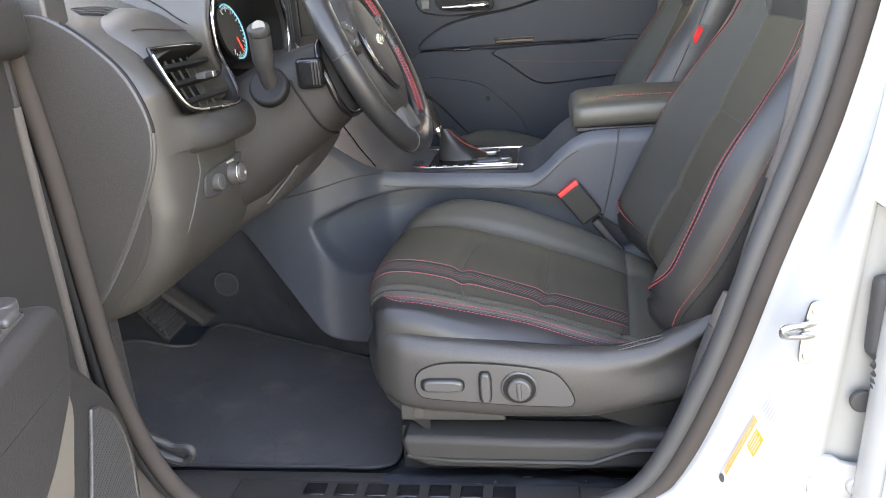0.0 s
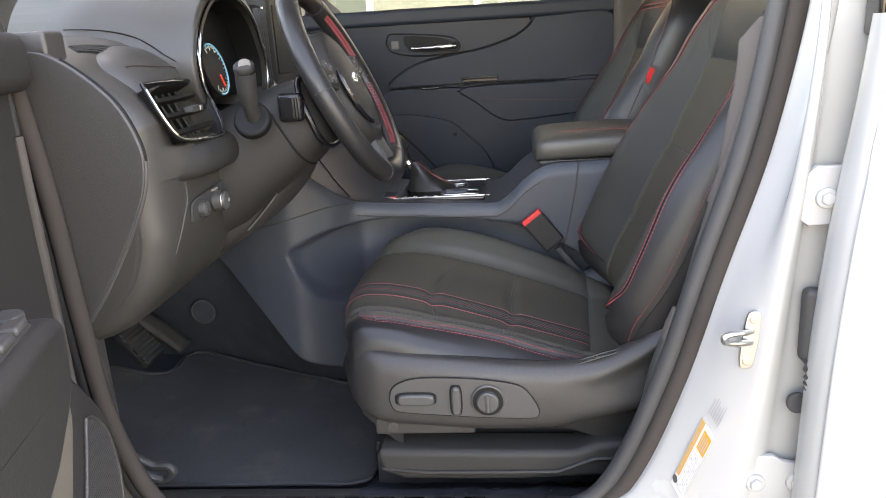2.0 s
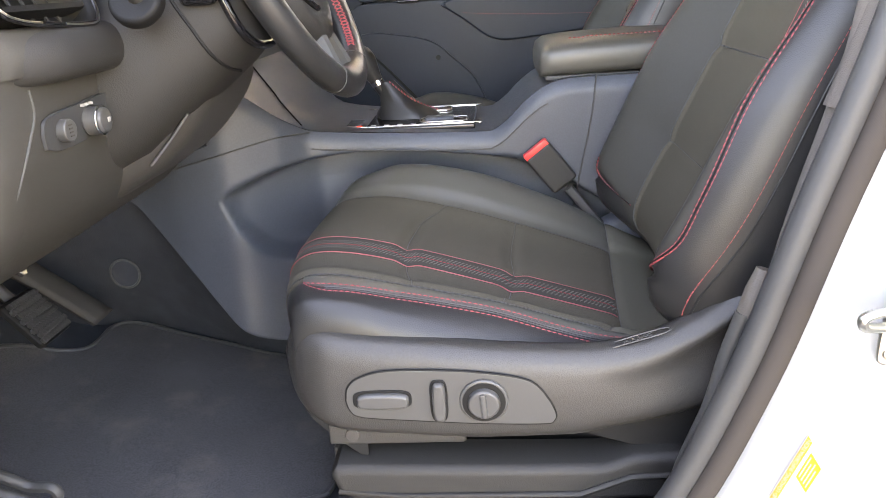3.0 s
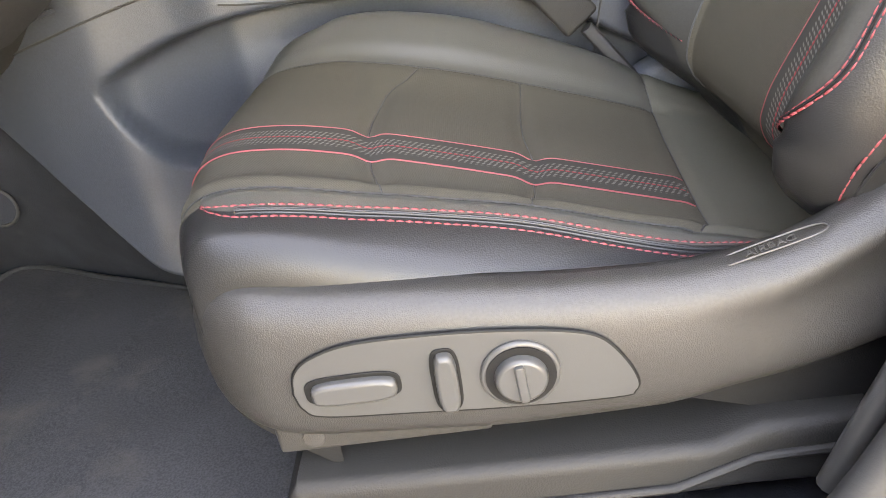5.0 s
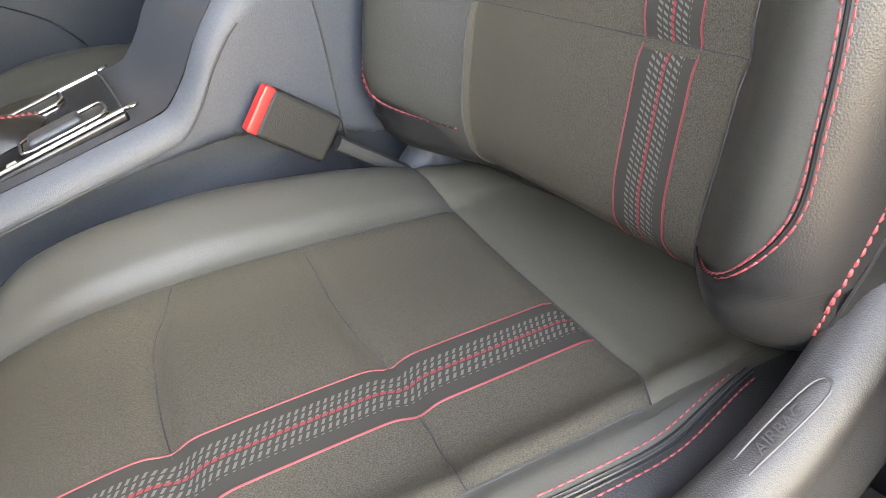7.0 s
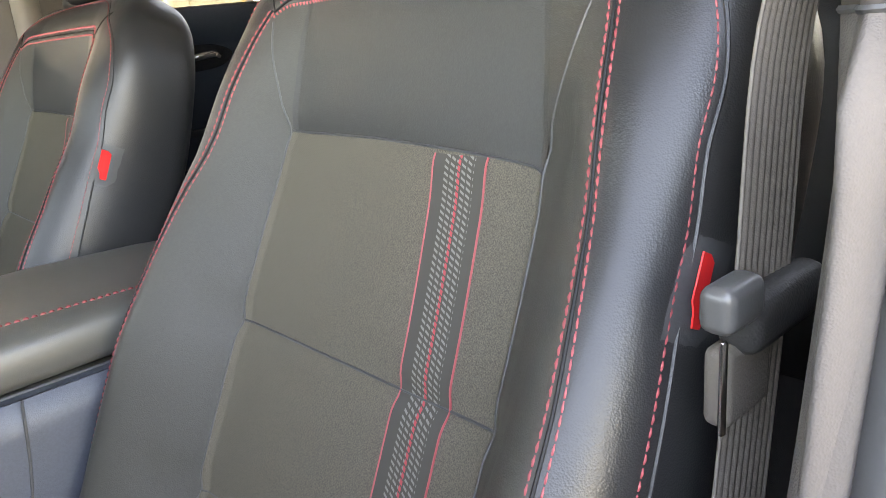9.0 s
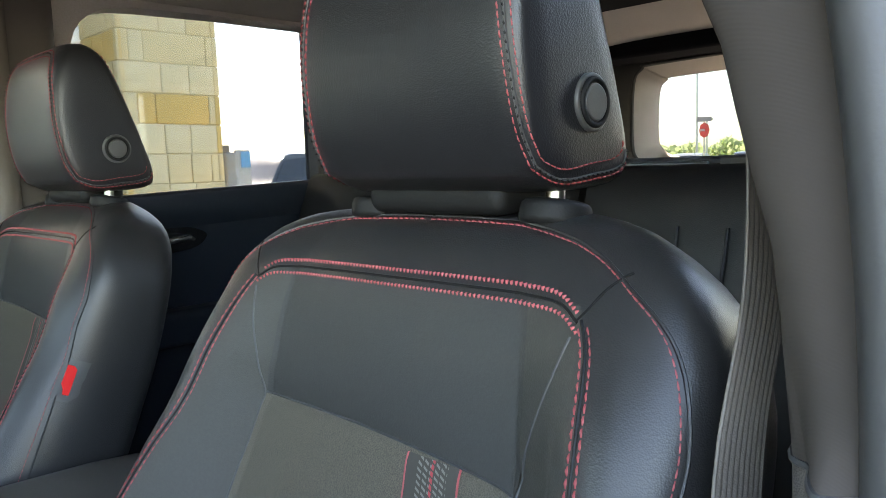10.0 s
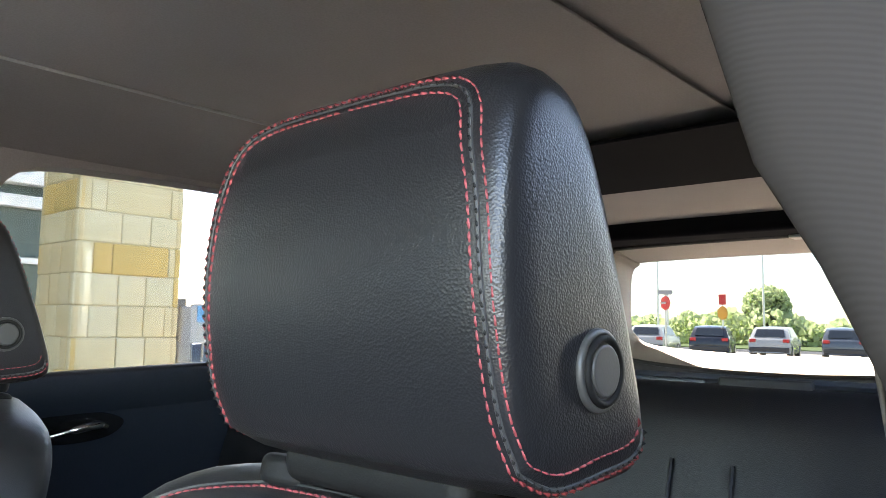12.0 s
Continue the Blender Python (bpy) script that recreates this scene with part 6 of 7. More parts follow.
def in_scoop(x, z):
    """0 outside, 1 deep inside the recess of the console's flank."""
    if x < -0.592:
        return 0.0
    a = min(1, max(0, (z - interp(x, SCOOP_LOW)) / 0.022))
    a = 0.68 * a * a * (3 - 2 * a) + 0.32 * min(1, max(0, (z - interp(x, SCOOP_LOW)) / 0.13)) ** 0.8
    b, c_ = min(1, max(0, (interp(x, SCOOP_TOP) - z) / 0.011)), min(1, max(0, (x + 0.592) / 0.02))
    return a * b * b * (3 - 2 * b) * (0.5 * c_ + 0.5 * min(1, max(0, (x + 0.592) / 0.10)))


def flank(sgn_):
    rows = []
    for x in np.linspace(-1.2, 0.6, 300):
        top, y0, low = interp(x, KTOP), interp(x, KY), interp(x, CARPET_LINE)
        row = []
        for k in range(91):
            z = low + (top - low) * k / 90
            y = y0 + 0.012 * max(0, (z - top + 0.03) / 0.03) ** 2 - 0.02 * max(0, (0.62 - z) / 0.22) + 0.075 * in_scoop(x, z)
            if k == 0:
                y += 0.012
            row.append(Vector((x, y if sgn_ > 0 else 2 * CY - y, z)))
        rows.append(row)
    return loft(rows)


put("flank", flank(1), CONSOLE_GREY, console, "grained grey side panel with a scooped recess")
put("flank", flank(-1), CONSOLE_GREY, console, "grained grey side panel with a scooped recess")
_tops = [[Vector((x, y, interp(x, KTOP) + 0.001)) for y in np.linspace(interp(x, KY) + 0.011, 2 * CY - interp(x, KY) - 0.011, 14)] for x in np.linspace(-0.75, 0.6, 80)]
put("top_panel", loft(_tops), CONSOLE_GREY, console)
put("dash_joint", tube(spline([(-0.585, 1.664, 0.996), (-0.557, 1.638, 0.9685), (-0.540, 1.621, 0.9525), (-0.518, 1.602, 0.9305), (-0.501, 1.581, 0.9145), (-0.46, 1.545, 0.8785)], 24), 0.0016, 6), BLACK_AND_SHADE, console, "dark joint towards the dashboard")
put("side_line", tube([(x, interp(x, KY) - 0.0005, interp(x, KTOP) - 0.030) for x in np.linspace(-0.443, -0.02, 30)], 0.0014, 6), RUBBER, console)
put("panel_joint", tube(spline([(-0.443, 1.5285, 0.868), (-0.50, 1.485, 0.868), (-0.585, 1.442, 0.852), (-0.70, 1.458, 0.822), (-0.80, 1.49, 0.79)], 30), 0.0016, 6), RUBBER, console)
put("joint_line", tube(spline([(-0.60, 1.44, 0.872), (-0.615, 1.41, 0.87), (-0.68, 1.37, 0.845), (-0.72, 1.33, 0.81)], 14), 0.003, 6), CONSOLE_GREY, console)
put("armrest_joint", tube(spline([(0.064, 1.5545, 0.938), (0.055, 1.5545, 0.86), (0.035, 1.5545, 0.76), (0.02, 1.5545, 0.68)], 16), 0.0014, 6), RUBBER, console)
# selector plate
plate_ = put("selector_plate", box((-0.43, 1.592, 0.846), (-0.15, 1.80, 0.8575), 0.004), GLOSS_BLACK, console, "gloss black selector plate with bright rim")
_rp = [(-0.425, 1.60), (-0.16, 1.60), (-0.152, 1.61), (-0.152, 1.785), (-0.162, 1.795), (-0.42, 1.795), (-0.428, 1.785), (-0.428, 1.61)]
put("plate_rim", tube([(x, y, 0.858) for x, y in spline(_rp + [_rp[0]], 80)[:-1]], 0.0019, 6, closed=True), CHROME, plate_)
put("ash_lid", box((-0.425, 1.605, 0.856), (-0.365, 1.67, 0.861), 0.003), CHROME, plate_, "small pale metal tray")
put("selector_light", box((-0.372, 1.603, 0.857), (-0.362, 1.610, 0.8605), 0.001, 1), LAMP_RED, plate_, "lit red position lamp")
for k in range(4):
    put("position_mark", box((-0.345 + 0.025 * k, 1.603, 0.857), (-0.336 + 0.025 * k, 1.609, 0.8600), 0, 1), PAPER, plate_)
for x0, x1, y0, y1 in ((-0.255, -0.165, 1.612, 1.66), (-0.33, -0.20, 1.735, 1.785)):
    put("well", box((x0, y0, 0.852), (x1, y1, 0.8590), 0.006), RUBBER, plate_)
    rr = 0.012
    ring = [(cx + rr * math.cos(q), cy + rr * math.sin(q), 0.8595) for cx, cy, q0 in ((x1 - rr, y1 - rr, 0), (x0 + rr, y1 - rr, 90), (x0 + rr, y0 + rr, 180), (x1 - rr, y0 + rr, 270)) for q in (radians(q0 + 18 * n_) for n_ in range(6))]
    put("well_rim", tube(ring, 0.0019, 6, closed=True), CHROME, plate_)
put("brake_switch", box((-0.245, 1.62, 0.857), (-0.19, 1.65, 0.867), 0.005), CONSOLE_GREY, plate_)
put("gear_selector", tube(spline([(-0.30, 1.70, 0.86), (-0.325, 1.70, 0.90), (-0.355, 1.70, 0.955), (-0.375, 1.70, 0.99)], 14), [0.02, 0.018, 0.015, 0.012, 0.011, 0.011, 0.012, 0.014, 0.018, 0.022, 0.024, 0.024, 0.022, 0.016], 14), LEATHER, console, "leather gear selector")
_boot = []
for r, q in ((0.046, 0.0), (0.043, 0.008), (0.030, 0.024), (0.020, 0.045), (0.014, 0.07)):
    c = Vector((-0.285 - q * 0.55, 1.70, 0.858 + q))
    _boot.append([c + Vector((math.cos(a) * r * 1.35, math.sin(a) * r * 0.9, 0.0)) * (1 + 0.06 * math.sin(5 * a + q * 60)) for a in np.linspace(0, 2 * math.pi, 29)[:-1]])
put("selector_boot", loft(_boot, closed=True), LEATHER, console, "wrinkled leather selector boot")
put("boot_stitch", dashes(spline([(-0.225, 1.70, 0.868), (-0.27, 1.668, 0.895), (-0.318, 1.685, 0.932)], 50), [(0, -0.5, 0.8)] * 50, lift=0.003), RED_THREAD, console)
put("selector_band", tube([(-0.337, 1.70, 0.922), (-0.341, 1.70, 0.930)], 0.0145, 14), CHROME, console, "chrome collar")
# armrest lid
_lid = []
for x, s, dz in ((-0.03, 0.55, -0.012), (-0.026, 0.8, -0.006), (-0.012, 0.95, -0.002), (0.02, 1.0, 0.0), (0.15, 1.0, 0.004), (0.28, 1.0, 0.0), (0.34, 0.96, -0.004), (0.355, 0.8, -0.01)):
    row = []
    for k in range(36):
        a = 2 * math.pi * k / 36
        e = 0.5
        py, pz = math.copysign(abs(math.cos(a)) ** e, math.cos(a)), math.copysign(abs(math.sin(a)) ** e, math.sin(a))
        row.append(Vector((x, CY + 0.002 + py * 0.132 * (0.8 + 0.2 * s), 0.962 + dz + pz * 0.033 * s)))
    _lid.append(row)
arm = put("armrest_lid", loft(_lid, closed=True, cap=True), VINYL, console, "padded leather armrest lid")
put("lid_stitch", dashes([(x, CY - 0.105, 0.9955 + (0.004 if 0.05 < x < 0.25 else 0.002)) for x in np.linspace(0.02, 0.33, 60)], [(0, 0, 1)] * 60), RED_THREAD, arm)
put("lid_gap", box((-0.022, CY - 0.12, 0.927), (0.33, CY + 0.12, 0.936), 0.003), RUBBER, console)
put("tunnel_disc", disc(0.028, 0.008, Matrix.Translation((-0.865, 1.578, 0.595)) @ Matrix.Rotation(radians(90), 4, "X"), 0.002), CARPET, console, "round clip in the tunnel carpet")
put("disc_rim", tube([(-0.865 + 0.030 * math.cos(a), 1.574, 0.595 + 0.030 * math.sin(a)) for a in np.linspace(0, 2 * math.pi, 33)[:-1]], 0.0025, 6, closed=True), RUBBER, console)
TUN_FLOOR = [(-1.25, 1.66), (-0.95, 1.71), (-0.75, 1.645), (-0.55, 1.56), (-0.4, 1.535)]
_tun = []
for x in np.linspace(-1.25, -0.40, 44):
    y0, y1, zt = interp(x, TUN_FLOOR), interp(x, KY) + 0.012, interp(x, CARPET_LINE) + 0.03
    _tun.append([Vector((x, y0 + (y1 - y0) * f ** 0.8 + 0.003 * noise.noise((x * 12, f * 6, 2)), 0.40 + (zt - 0.40) * f)) for f in np.linspace(0, 1, 18)])
put("tunnel_carpet", loft(_tun), CARPET, console, "dark carpet along the tunnel")

# buckle beside the driver's cushion
buckle = thing("belt_buckle", "black belt buckle with a red release button", "belt buckle")
BM = Matrix.Translation((-0.012, 1.532, 0.775)) @ Matrix.Rotation(radians(-38), 4, "Y")
put("buckle_body", box((-0.026, -0.010, -0.032), (0.026, 0.010, 0.05), 0.006, 3, BM), DARK_TRIM, buckle)
put("release_button", box((-0.025, -0.0085, 0.044), (0.025, 0.0085, 0.0585), 0.003, 2, BM), RED_PLASTIC, buckle, "red release button")
put("strap", tube([BM @ Vector((0, 0.0, -0.04)), BM @ Vector((0.0, 0, -0.14))], 0.009, 8), RUBBER, buckle)
cover = thing("seat_hinge_cover", "grey plastic cover between seat and console", "trim cover")
put("cover_shell", loft([[Vector((0.05 + 0.16 * u, 1.545, 0.665 + 0.05 * math.sin(u * 1.9) - dz)) - Vector((0, dy, 0)) for dz, dy in ((0.10, 0.02), (0.02, 0.025), (0.0, 0.012), (0.0, -0.005))] for u in np.linspace(0, 1, 12)]), CONSOLE_GREY, cover)

# ---- passenger side doors ----


def pz(pts, n=60):
    """A closed smooth outline through (x, z) points."""
    return [tuple(p) for p in spline(list(pts) + [pts[0]], n)[:-1]]


pdoor = thing("passenger_door", "closed front passenger door with dark trim", "car door")
put("panel", box((-0.80, IN_Y, 0.45), (0.28, IN_Y + 0.05, 1.30), 0.012), DOOR_SKIN, pdoor, "dark grained door panel")
put("outer_skin", box((-0.80, IN_Y + 0.14, 0.30), (0.29, IN_Y + 0.17, 1.22), 0.01), WHITE_PAINT, pdoor)
put("sill_pad", box((-0.80, IN_Y - 0.028, 1.262), (0.28, IN_Y + 0.05, 1.312), 0.014, 4), DOOR_SKIN, pdoor, "padded window sill")
_w = lambda d: (lambda a, b, c: (a, IN_Y - d - c, b))
put("upper_inlay", plate(pz([(-0.74, 1.02), (-0.74, 1.20), (-0.70, 1.268), (-0.45, 1.270), (-0.10, 1.268), (-0.012, 1.266), (0.0, 1.232), (-0.03, 1.195), (-0.07, 1.172), (-0.182, 1.148), (-0.295, 1.133), (-0.391, 1.111), (-0.446, 1.085), (-0.485, 1.045), (-0.60, 1.005)], 120), 0.012, _w(0.0), 0.006, 3), DOOR_SATIN, pdoor, "smooth satin inlay")
put("mid_pad", plate(pz([(0.012, 1.262), (0.10, 1.266), (0.25, 1.264), (0.262, 1.16), (0.255, 1.066), (0.10, 1.062), (-0.15, 1.063), (-0.38, 1.062), (-0.468, 1.060), (-0.476, 1.072), (-0.448, 1.098), (-0.385, 1.132), (-0.29, 1.154), (-0.18, 1.169), (-0.083, 1.194), (-0.038, 1.214), (-0.006, 1.238)], 120), 0.026, _w(0.0), 0.004, 3), DOOR_SKIN, pdoor, "padded middle panel")
# Black bar along the joint; the recessed inlay's shading is put in this way
put("inlay_edge", tube(spline([(x, IN_Y - 0.019, z) for x, z in ((-0.468, 1.060), (-0.478, 1.073), (-0.449, 1.099), (-0.386, 1.133), (-0.29, 1.155), (-0.18, 1.170), (-0.084, 1.196), (-0.039, 1.216), (-0.008, 1.240), (0.010, 1.262))], 60), 0.0042, 8), BLACK_AND_SHADE, pdoor, "joint with the inlay's shading put in as a black bar")
put("armrest", plate(pz([(-0.252, 1.040), (-0.20, 1.055), (0.0, 1.057), (0.24, 1.056), (0.255, 1.0), (0.24, 0.958), (0.155, 0.953), (0.053, 0.944), (-0.059, 0.936), (-0.10, 0.940), (-0.134, 0.956), (-0.188, 0.998)], 100), 0.050, _w(0.0), 0.006, 3), DOOR_SKIN, pdoor, "padded armrest")
put("lower_cover", plate(pz([(-0.74, 0.985), (-0.60, 0.99), (-0.51, 1.035), (-0.47, 1.054), (-0.36, 1.056), (-0.2, 1.052), (0.0, 1.05), (0.25, 1.045), (0.26, 0.70), (0.22, 0.52), (-0.30, 0.50), (-0.72, 0.52)], 120), 0.040, _w(0.0), 0.005, 3), DOOR_SKIN, pdoor, "moulded lower cover")
put("map_pocket", plate(pz([(-0.60, 0.955), (-0.466, 0.975), (-0.399, 0.972), (-0.286, 0.947), (-0.221, 0.896), (-0.157, 0.826), (-0.13, 0.72), (-0.20, 0.60), (-0.50, 0.58), (-0.64, 0.70)], 90), 0.010, _w(0.040), 0.004, 3), DOOR_SKIN, pdoor, "moulded map pocket")
put("pocket_screw", disc(0.007, 0.003, Matrix.Translation((-0.265, IN_Y - 0.051, 0.90)) @ Matrix.Rotation(radians(90), 4, "X"), 0.001, 16), BLACK_AND_SHADE, pdoor)
put("pocket_line", tube(spline([(-0.50, IN_Y - 0.051, 0.955), (-0.42, IN_Y - 0.051, 0.885), (-0.315, IN_Y - 0.051, 0.77)], 20), 0.004, 6), BLACK_AND_SHADE, pdoor)
put("slot", box((-0.235, IN_Y - 0.030, 1.068), (-0.115, IN_Y - 0.016, 1.078), 0.002, 1), GLOSS_BLACK, pdoor)
put("slot_rim", box((-0.24, IN_Y - 0.0305, 1.0805), (-0.11, IN_Y - 0.016, 1.084), 0.001, 1), GLOSS_BLACK, pdoor)
put("window_switch", box((-0.37, IN_Y - 0.05, 1.052), (-0.31, IN_Y - 0.03, 1.060), 0.003, 2), GLOSS_BLACK, pdoor)
put("red_stitching", dashes(spline([(-0.19, IN_Y - 0.050, 1.016), (-0.10, IN_Y - 0.050, 1.008), (0.0, IN_Y - 0.050, 1.002), (0.23, IN_Y - 0.050, 0.992)], 60), [(0, -1, 0)] * 60, lift=0.001), RED_THREAD, pdoor)
hb = put("handle_bezel", plate(pz([(-0.480, 1.205), (-0.474, 1.226), (-0.455, 1.235), (-0.384, 1.230), (-0.30, 1.221), (-0.250, 1.208), (-0.235, 1.185), (-0.250, 1.169), (-0.275, 1.163), (-0.345, 1.160), (-0.407, 1.164), (-0.462, 1.178)], 90), 0.007, _w(0.010), 0.003), DOOR_SATIN, pdoor, "dark handle bezel")
put("bezel_rim", tube([(a, IN_Y - 0.0172, b) for a, b in pz([(-0.480, 1.205), (-0.474, 1.226), (-0.455, 1.235), (-0.384, 1.230), (-0.30, 1.221), (-0.250, 1.208), (-0.235, 1.185), (-0.250, 1.169), (-0.275, 1.163), (-0.345, 1.160), (-0.407, 1.164), (-0.462, 1.178)], 90)], 0.0022, 6, closed=True), BLACK_AND_SHADE, hb, "black rim")
put("handle_cup", plate(pz([(-0.418, 1.195), (-0.422, 1.220), (-0.40, 1.226), (-0.31, 1.216), (-0.262, 1.20), (-0.258, 1.182), (-0.30, 1.172), (-0.39, 1.174)], 60), 0.002, _w(0.0165), 0.001), BLACK_AND_SHADE, hb)
put("pull_handle", tube(spline([(-0.395, IN_Y - 0.026, 1.186), (-0.34, IN_Y - 0.032, 1.184), (-0.29, IN_Y - 0.036, 1.186), (-0.258, IN_Y - 0.03, 1.187), (-0.248, IN_Y - 0.022, 1.186)], 20), [0.006] * 4 + [0.009] * 4 + [0.013] * 4 + [0.015] * 5 + [0.013, 0.010, 0.006], 10), CHROME, hb, "chrome pull handle")
put("lock_button", box((-0.462, IN_Y - 0.022, 1.185), (-0.436, IN_Y - 0.016, 1.213), 0.002, 1), PLASTIC_SMOOTH, hb)


def glass_mat(name, tint):
    """Thin pane that lets light straight through, with a faint reflection."""
    m = bpy.data.materials.new(name)
    m.use_nodes = True
    gn, gl = m.node_tree.nodes, m.node_tree.links
    gn.remove(gn["Principled BSDF"])
    tr, gs, mx, fr = gn.new("ShaderNodeBsdfTransparent"), gn.new("ShaderNodeBsdfGlossy"), gn.new("ShaderNodeMixShader"), gn.new("ShaderNodeFresnel")
    tr.inputs[0].default_value = tint
    gs.inputs["Roughness"].default_value = 0.02
    fr.inputs[0].default_value = 1.3
    gl.new(fr.outputs[0], mx.inputs[0])
    gl.new(tr.outputs[0], mx.inputs[1])
    gl.new(gs.outputs[0], mx.inputs[2])
    gl.new(mx.outputs[0], gn["Material Output"].inputs[0])
    return m


GLASS = glass_mat("clear_glass", (0.95, 0.97, 0.96, 1))
TINTED = glass_mat("tinted_side_glass", (0.36, 0.38, 0.395, 1))
TINTED_BACK = glass_mat("tinted_back_glass", (0.076, 0.085, 0.092, 1))
GREEN_GLASS = glass_mat("windscreen_glass", (0.86, 0.90, 0.84, 1))


def pane(name, lo, hi, parent, material=GLASS, label="clear car window glass"):
    ob = put(name, box(lo, hi, 0), material, parent, label)
    ob.visible_shadow = False
    return ob


pane("glass", (-0.75, IN_Y + 0.06, 1.29), (0.27, IN_Y + 0.064, 1.72), pdoor)
put("inner_sail", plate([(-0.80, 1.31), (-0.62, 1.31), (-0.74, 1.42), (-0.80, 1.42)], 0.02, _w(-0.03), 0.004), PLASTIC, pdoor)
rpdoor = thing("rear_passenger_door", "closed rear passenger door with dark trim", "car door")
put("panel", box((0.50, IN_Y - 0.01, 0.5), (1.18, IN_Y + 0.05, 1.30), 0.012), DOOR_SKIN, rpdoor, "dark door panel")
put("sill_pad", loft([[Vector((x, IN_Y - 0.035 + dy, 1.29 + 0.02 * (x - 0.5) / 0.6 + dz)) for dy, dz in ((0.05, 0.022), (0.012, 0.022), (0.0, 0.012), (0.0, -0.03), (0.02, -0.06))] for x in np.linspace(0.40, 1.7, 12)]), DOOR_SKIN, rpdoor, "padded window sill")
rb = put("handle_bezel", plate(pz([(0.60, 1.20), (0.62, 1.235), (0.72, 1.24), (0.78, 1.22), (0.75, 1.19), (0.66, 1.182)]), 0.006, _w(0.010), 0.003), GLOSS_BLACK, rpdoor)
put("pull_handle", tube(spline([(0.63, IN_Y - 0.03, 1.20), (0.68, IN_Y - 0.045, 1.213), (0.72, IN_Y - 0.04, 1.217), (0.74, IN_Y - 0.025, 1.212)], 14), [0.004] * 4 + [0.008] * 6 + [0.007] * 4, 10), CHROME, rb, "chrome pull handle")
put("armrest", box((0.52, IN_Y - 0.07, 0.98), (1.15, IN_Y, 1.06), 0.02, 4), DOOR_SKIN, rpdoor)
pane("glass", (0.46, IN_Y + 0.06, 1.29), (1.13, IN_Y + 0.064, 1.74), rpdoor, TINTED, "lightly tinted window glass")
pane("quarter_glass", (1.17, IN_Y + 0.06, 1.29), (1.60, IN_Y + 0.064, 1.74), rpdoor, TINTED, "lightly tinted window glass")
put("glass_divider", box((1.13, IN_Y + 0.02, 1.29), (1.165, IN_Y + 0.08, 1.74), 0.006), RUBBER, rpdoor)
put("outer_skin", box((0.30, IN_Y + 0.14, 0.30), (1.7, IN_Y + 0.17, 1.24), 0.01), WHITE_PAINT, rpdoor)

# passenger-side pillars, window header and roof
WIN = [(0.500, 1.285), (0.504, 1.50), (0.508, 1.580), (0.513, 1.616), (0.523, 1.646), (0.536, 1.666), (0.554, 1.682), (0.580, 1.695), (0.612, 1.703), (0.66, 1.708), (0.85, 1.713), (1.1, 1.714), (1.5, 1.69), (1.64, 1.60), (1.66, 1.285)]


def wall_with_window(name, x0, x1, z1, win, label):
    """Side trim with a rounded window opening, open at the sill."""
    w = [tuple(p) for p in win]
    bm = bmesh.new()
    outl = [(x0, 1.285)] + w + [(x1, 1.285), (x1, z1), (x0, z1)]
    f = bm.faces.new([bm.verts.new((x, IN_Y - 0.02, z)) for x, z in outl])
    r = bmesh.ops.extrude_face_region(bm, geom=[f])
    bmesh.ops.translate(bm, vec=(0, 0.07, 0), verts=[v for v in r["geom"] if isinstance(v, bmesh.types.BMVert)])
    bmesh.ops.recalc_face_normals(bm, faces=bm.faces)
    return structure(name, bm, HEADLINER, label)


wall_with_window("side_header_rear", 0.28, 2.5, 1.80, WIN, "dark grey trim round the rear side window")
wall_with_window("side_header_front", -0.95, 0.28, 1.80, [(-0.75, 1.285), (-0.72, 1.40), (-0.55, 1.60), (-0.40, 1.69), (-0.2, 1.715), (0.1, 1.715), (0.21, 1.69), (0.235, 1.62), (0.25, 1.285)], "dark grey trim round the front side window")
put("far_pillar_trim", box((0.26, IN_Y - 0.06, 0.5), (0.480, IN_Y - 0.005, 1.78), 0.03, 4), PILLAR_TRIM, bpy.data.objects["side_header_rear"])
far_belt = thing("passenger_seat_belt", "dark webbing seat belt on the far pillar", "seat belt")
thick(put("webbing", loft([[Vector((0.36 + q, IN_Y - 0.075, z)) for q in (-0.024, 0, 0.024)] for z in np.linspace(0.6, 1.68, 12)]), BELT, far_belt), 0.002)

# headliner with the shut sunroof
_hl = []
for x in np.linspace(-0.75, 2.35, 40):
    zc = interp(x, [(-0.75, 1.70), (-0.4, 1.755), (0.3, 1.775), (1.2, 1.775), (1.9, 1.765), (2.35, 1.74)])
    _hl.append([Vector((x, y, zc - 0.055 * (abs(y - CY) / 0.72) ** 6)) for y in np.linspace(0.98, 2.44, 41)])
headliner = structure("headliner", loft(_hl), HEADLINER, "dark grey cloth headliner", "ceiling")
thick(headliner, 0.02, 1.0)
roof_skin = structure("roof_skin", box((-0.8, 0.92, 1.815), (2.5, 2.5, 1.84), 0.01), WHITE_PAINT, "white car roof", "car body")
shade = tagged(put("sunroof_shade", box((-0.30, 1.37, 1.768), (1.28, 2.03, 1.772), 0.001, 1), HEADLINER), "closed cloth sunroof shade", "sunroof shade")
put("shade_edge", tube([(-0.32, 2.035, 1.767), (1.29, 2.035, 1.767)], 0.0025, 6), PAPER, shade, "thin pale edge line")
structure("rear_roof_glass", box((1.23, 1.06, 1.745), (1.69, 2.34, 1.752), 0.003), SHADE_BLACK, "dark glass strip of the roof")
structure("tailgate_header", box((2.20, 1.0, 1.695), (2.36, 2.42, 1.76), 0.012), SHADE_BLACK, "dark header over the tailgate")

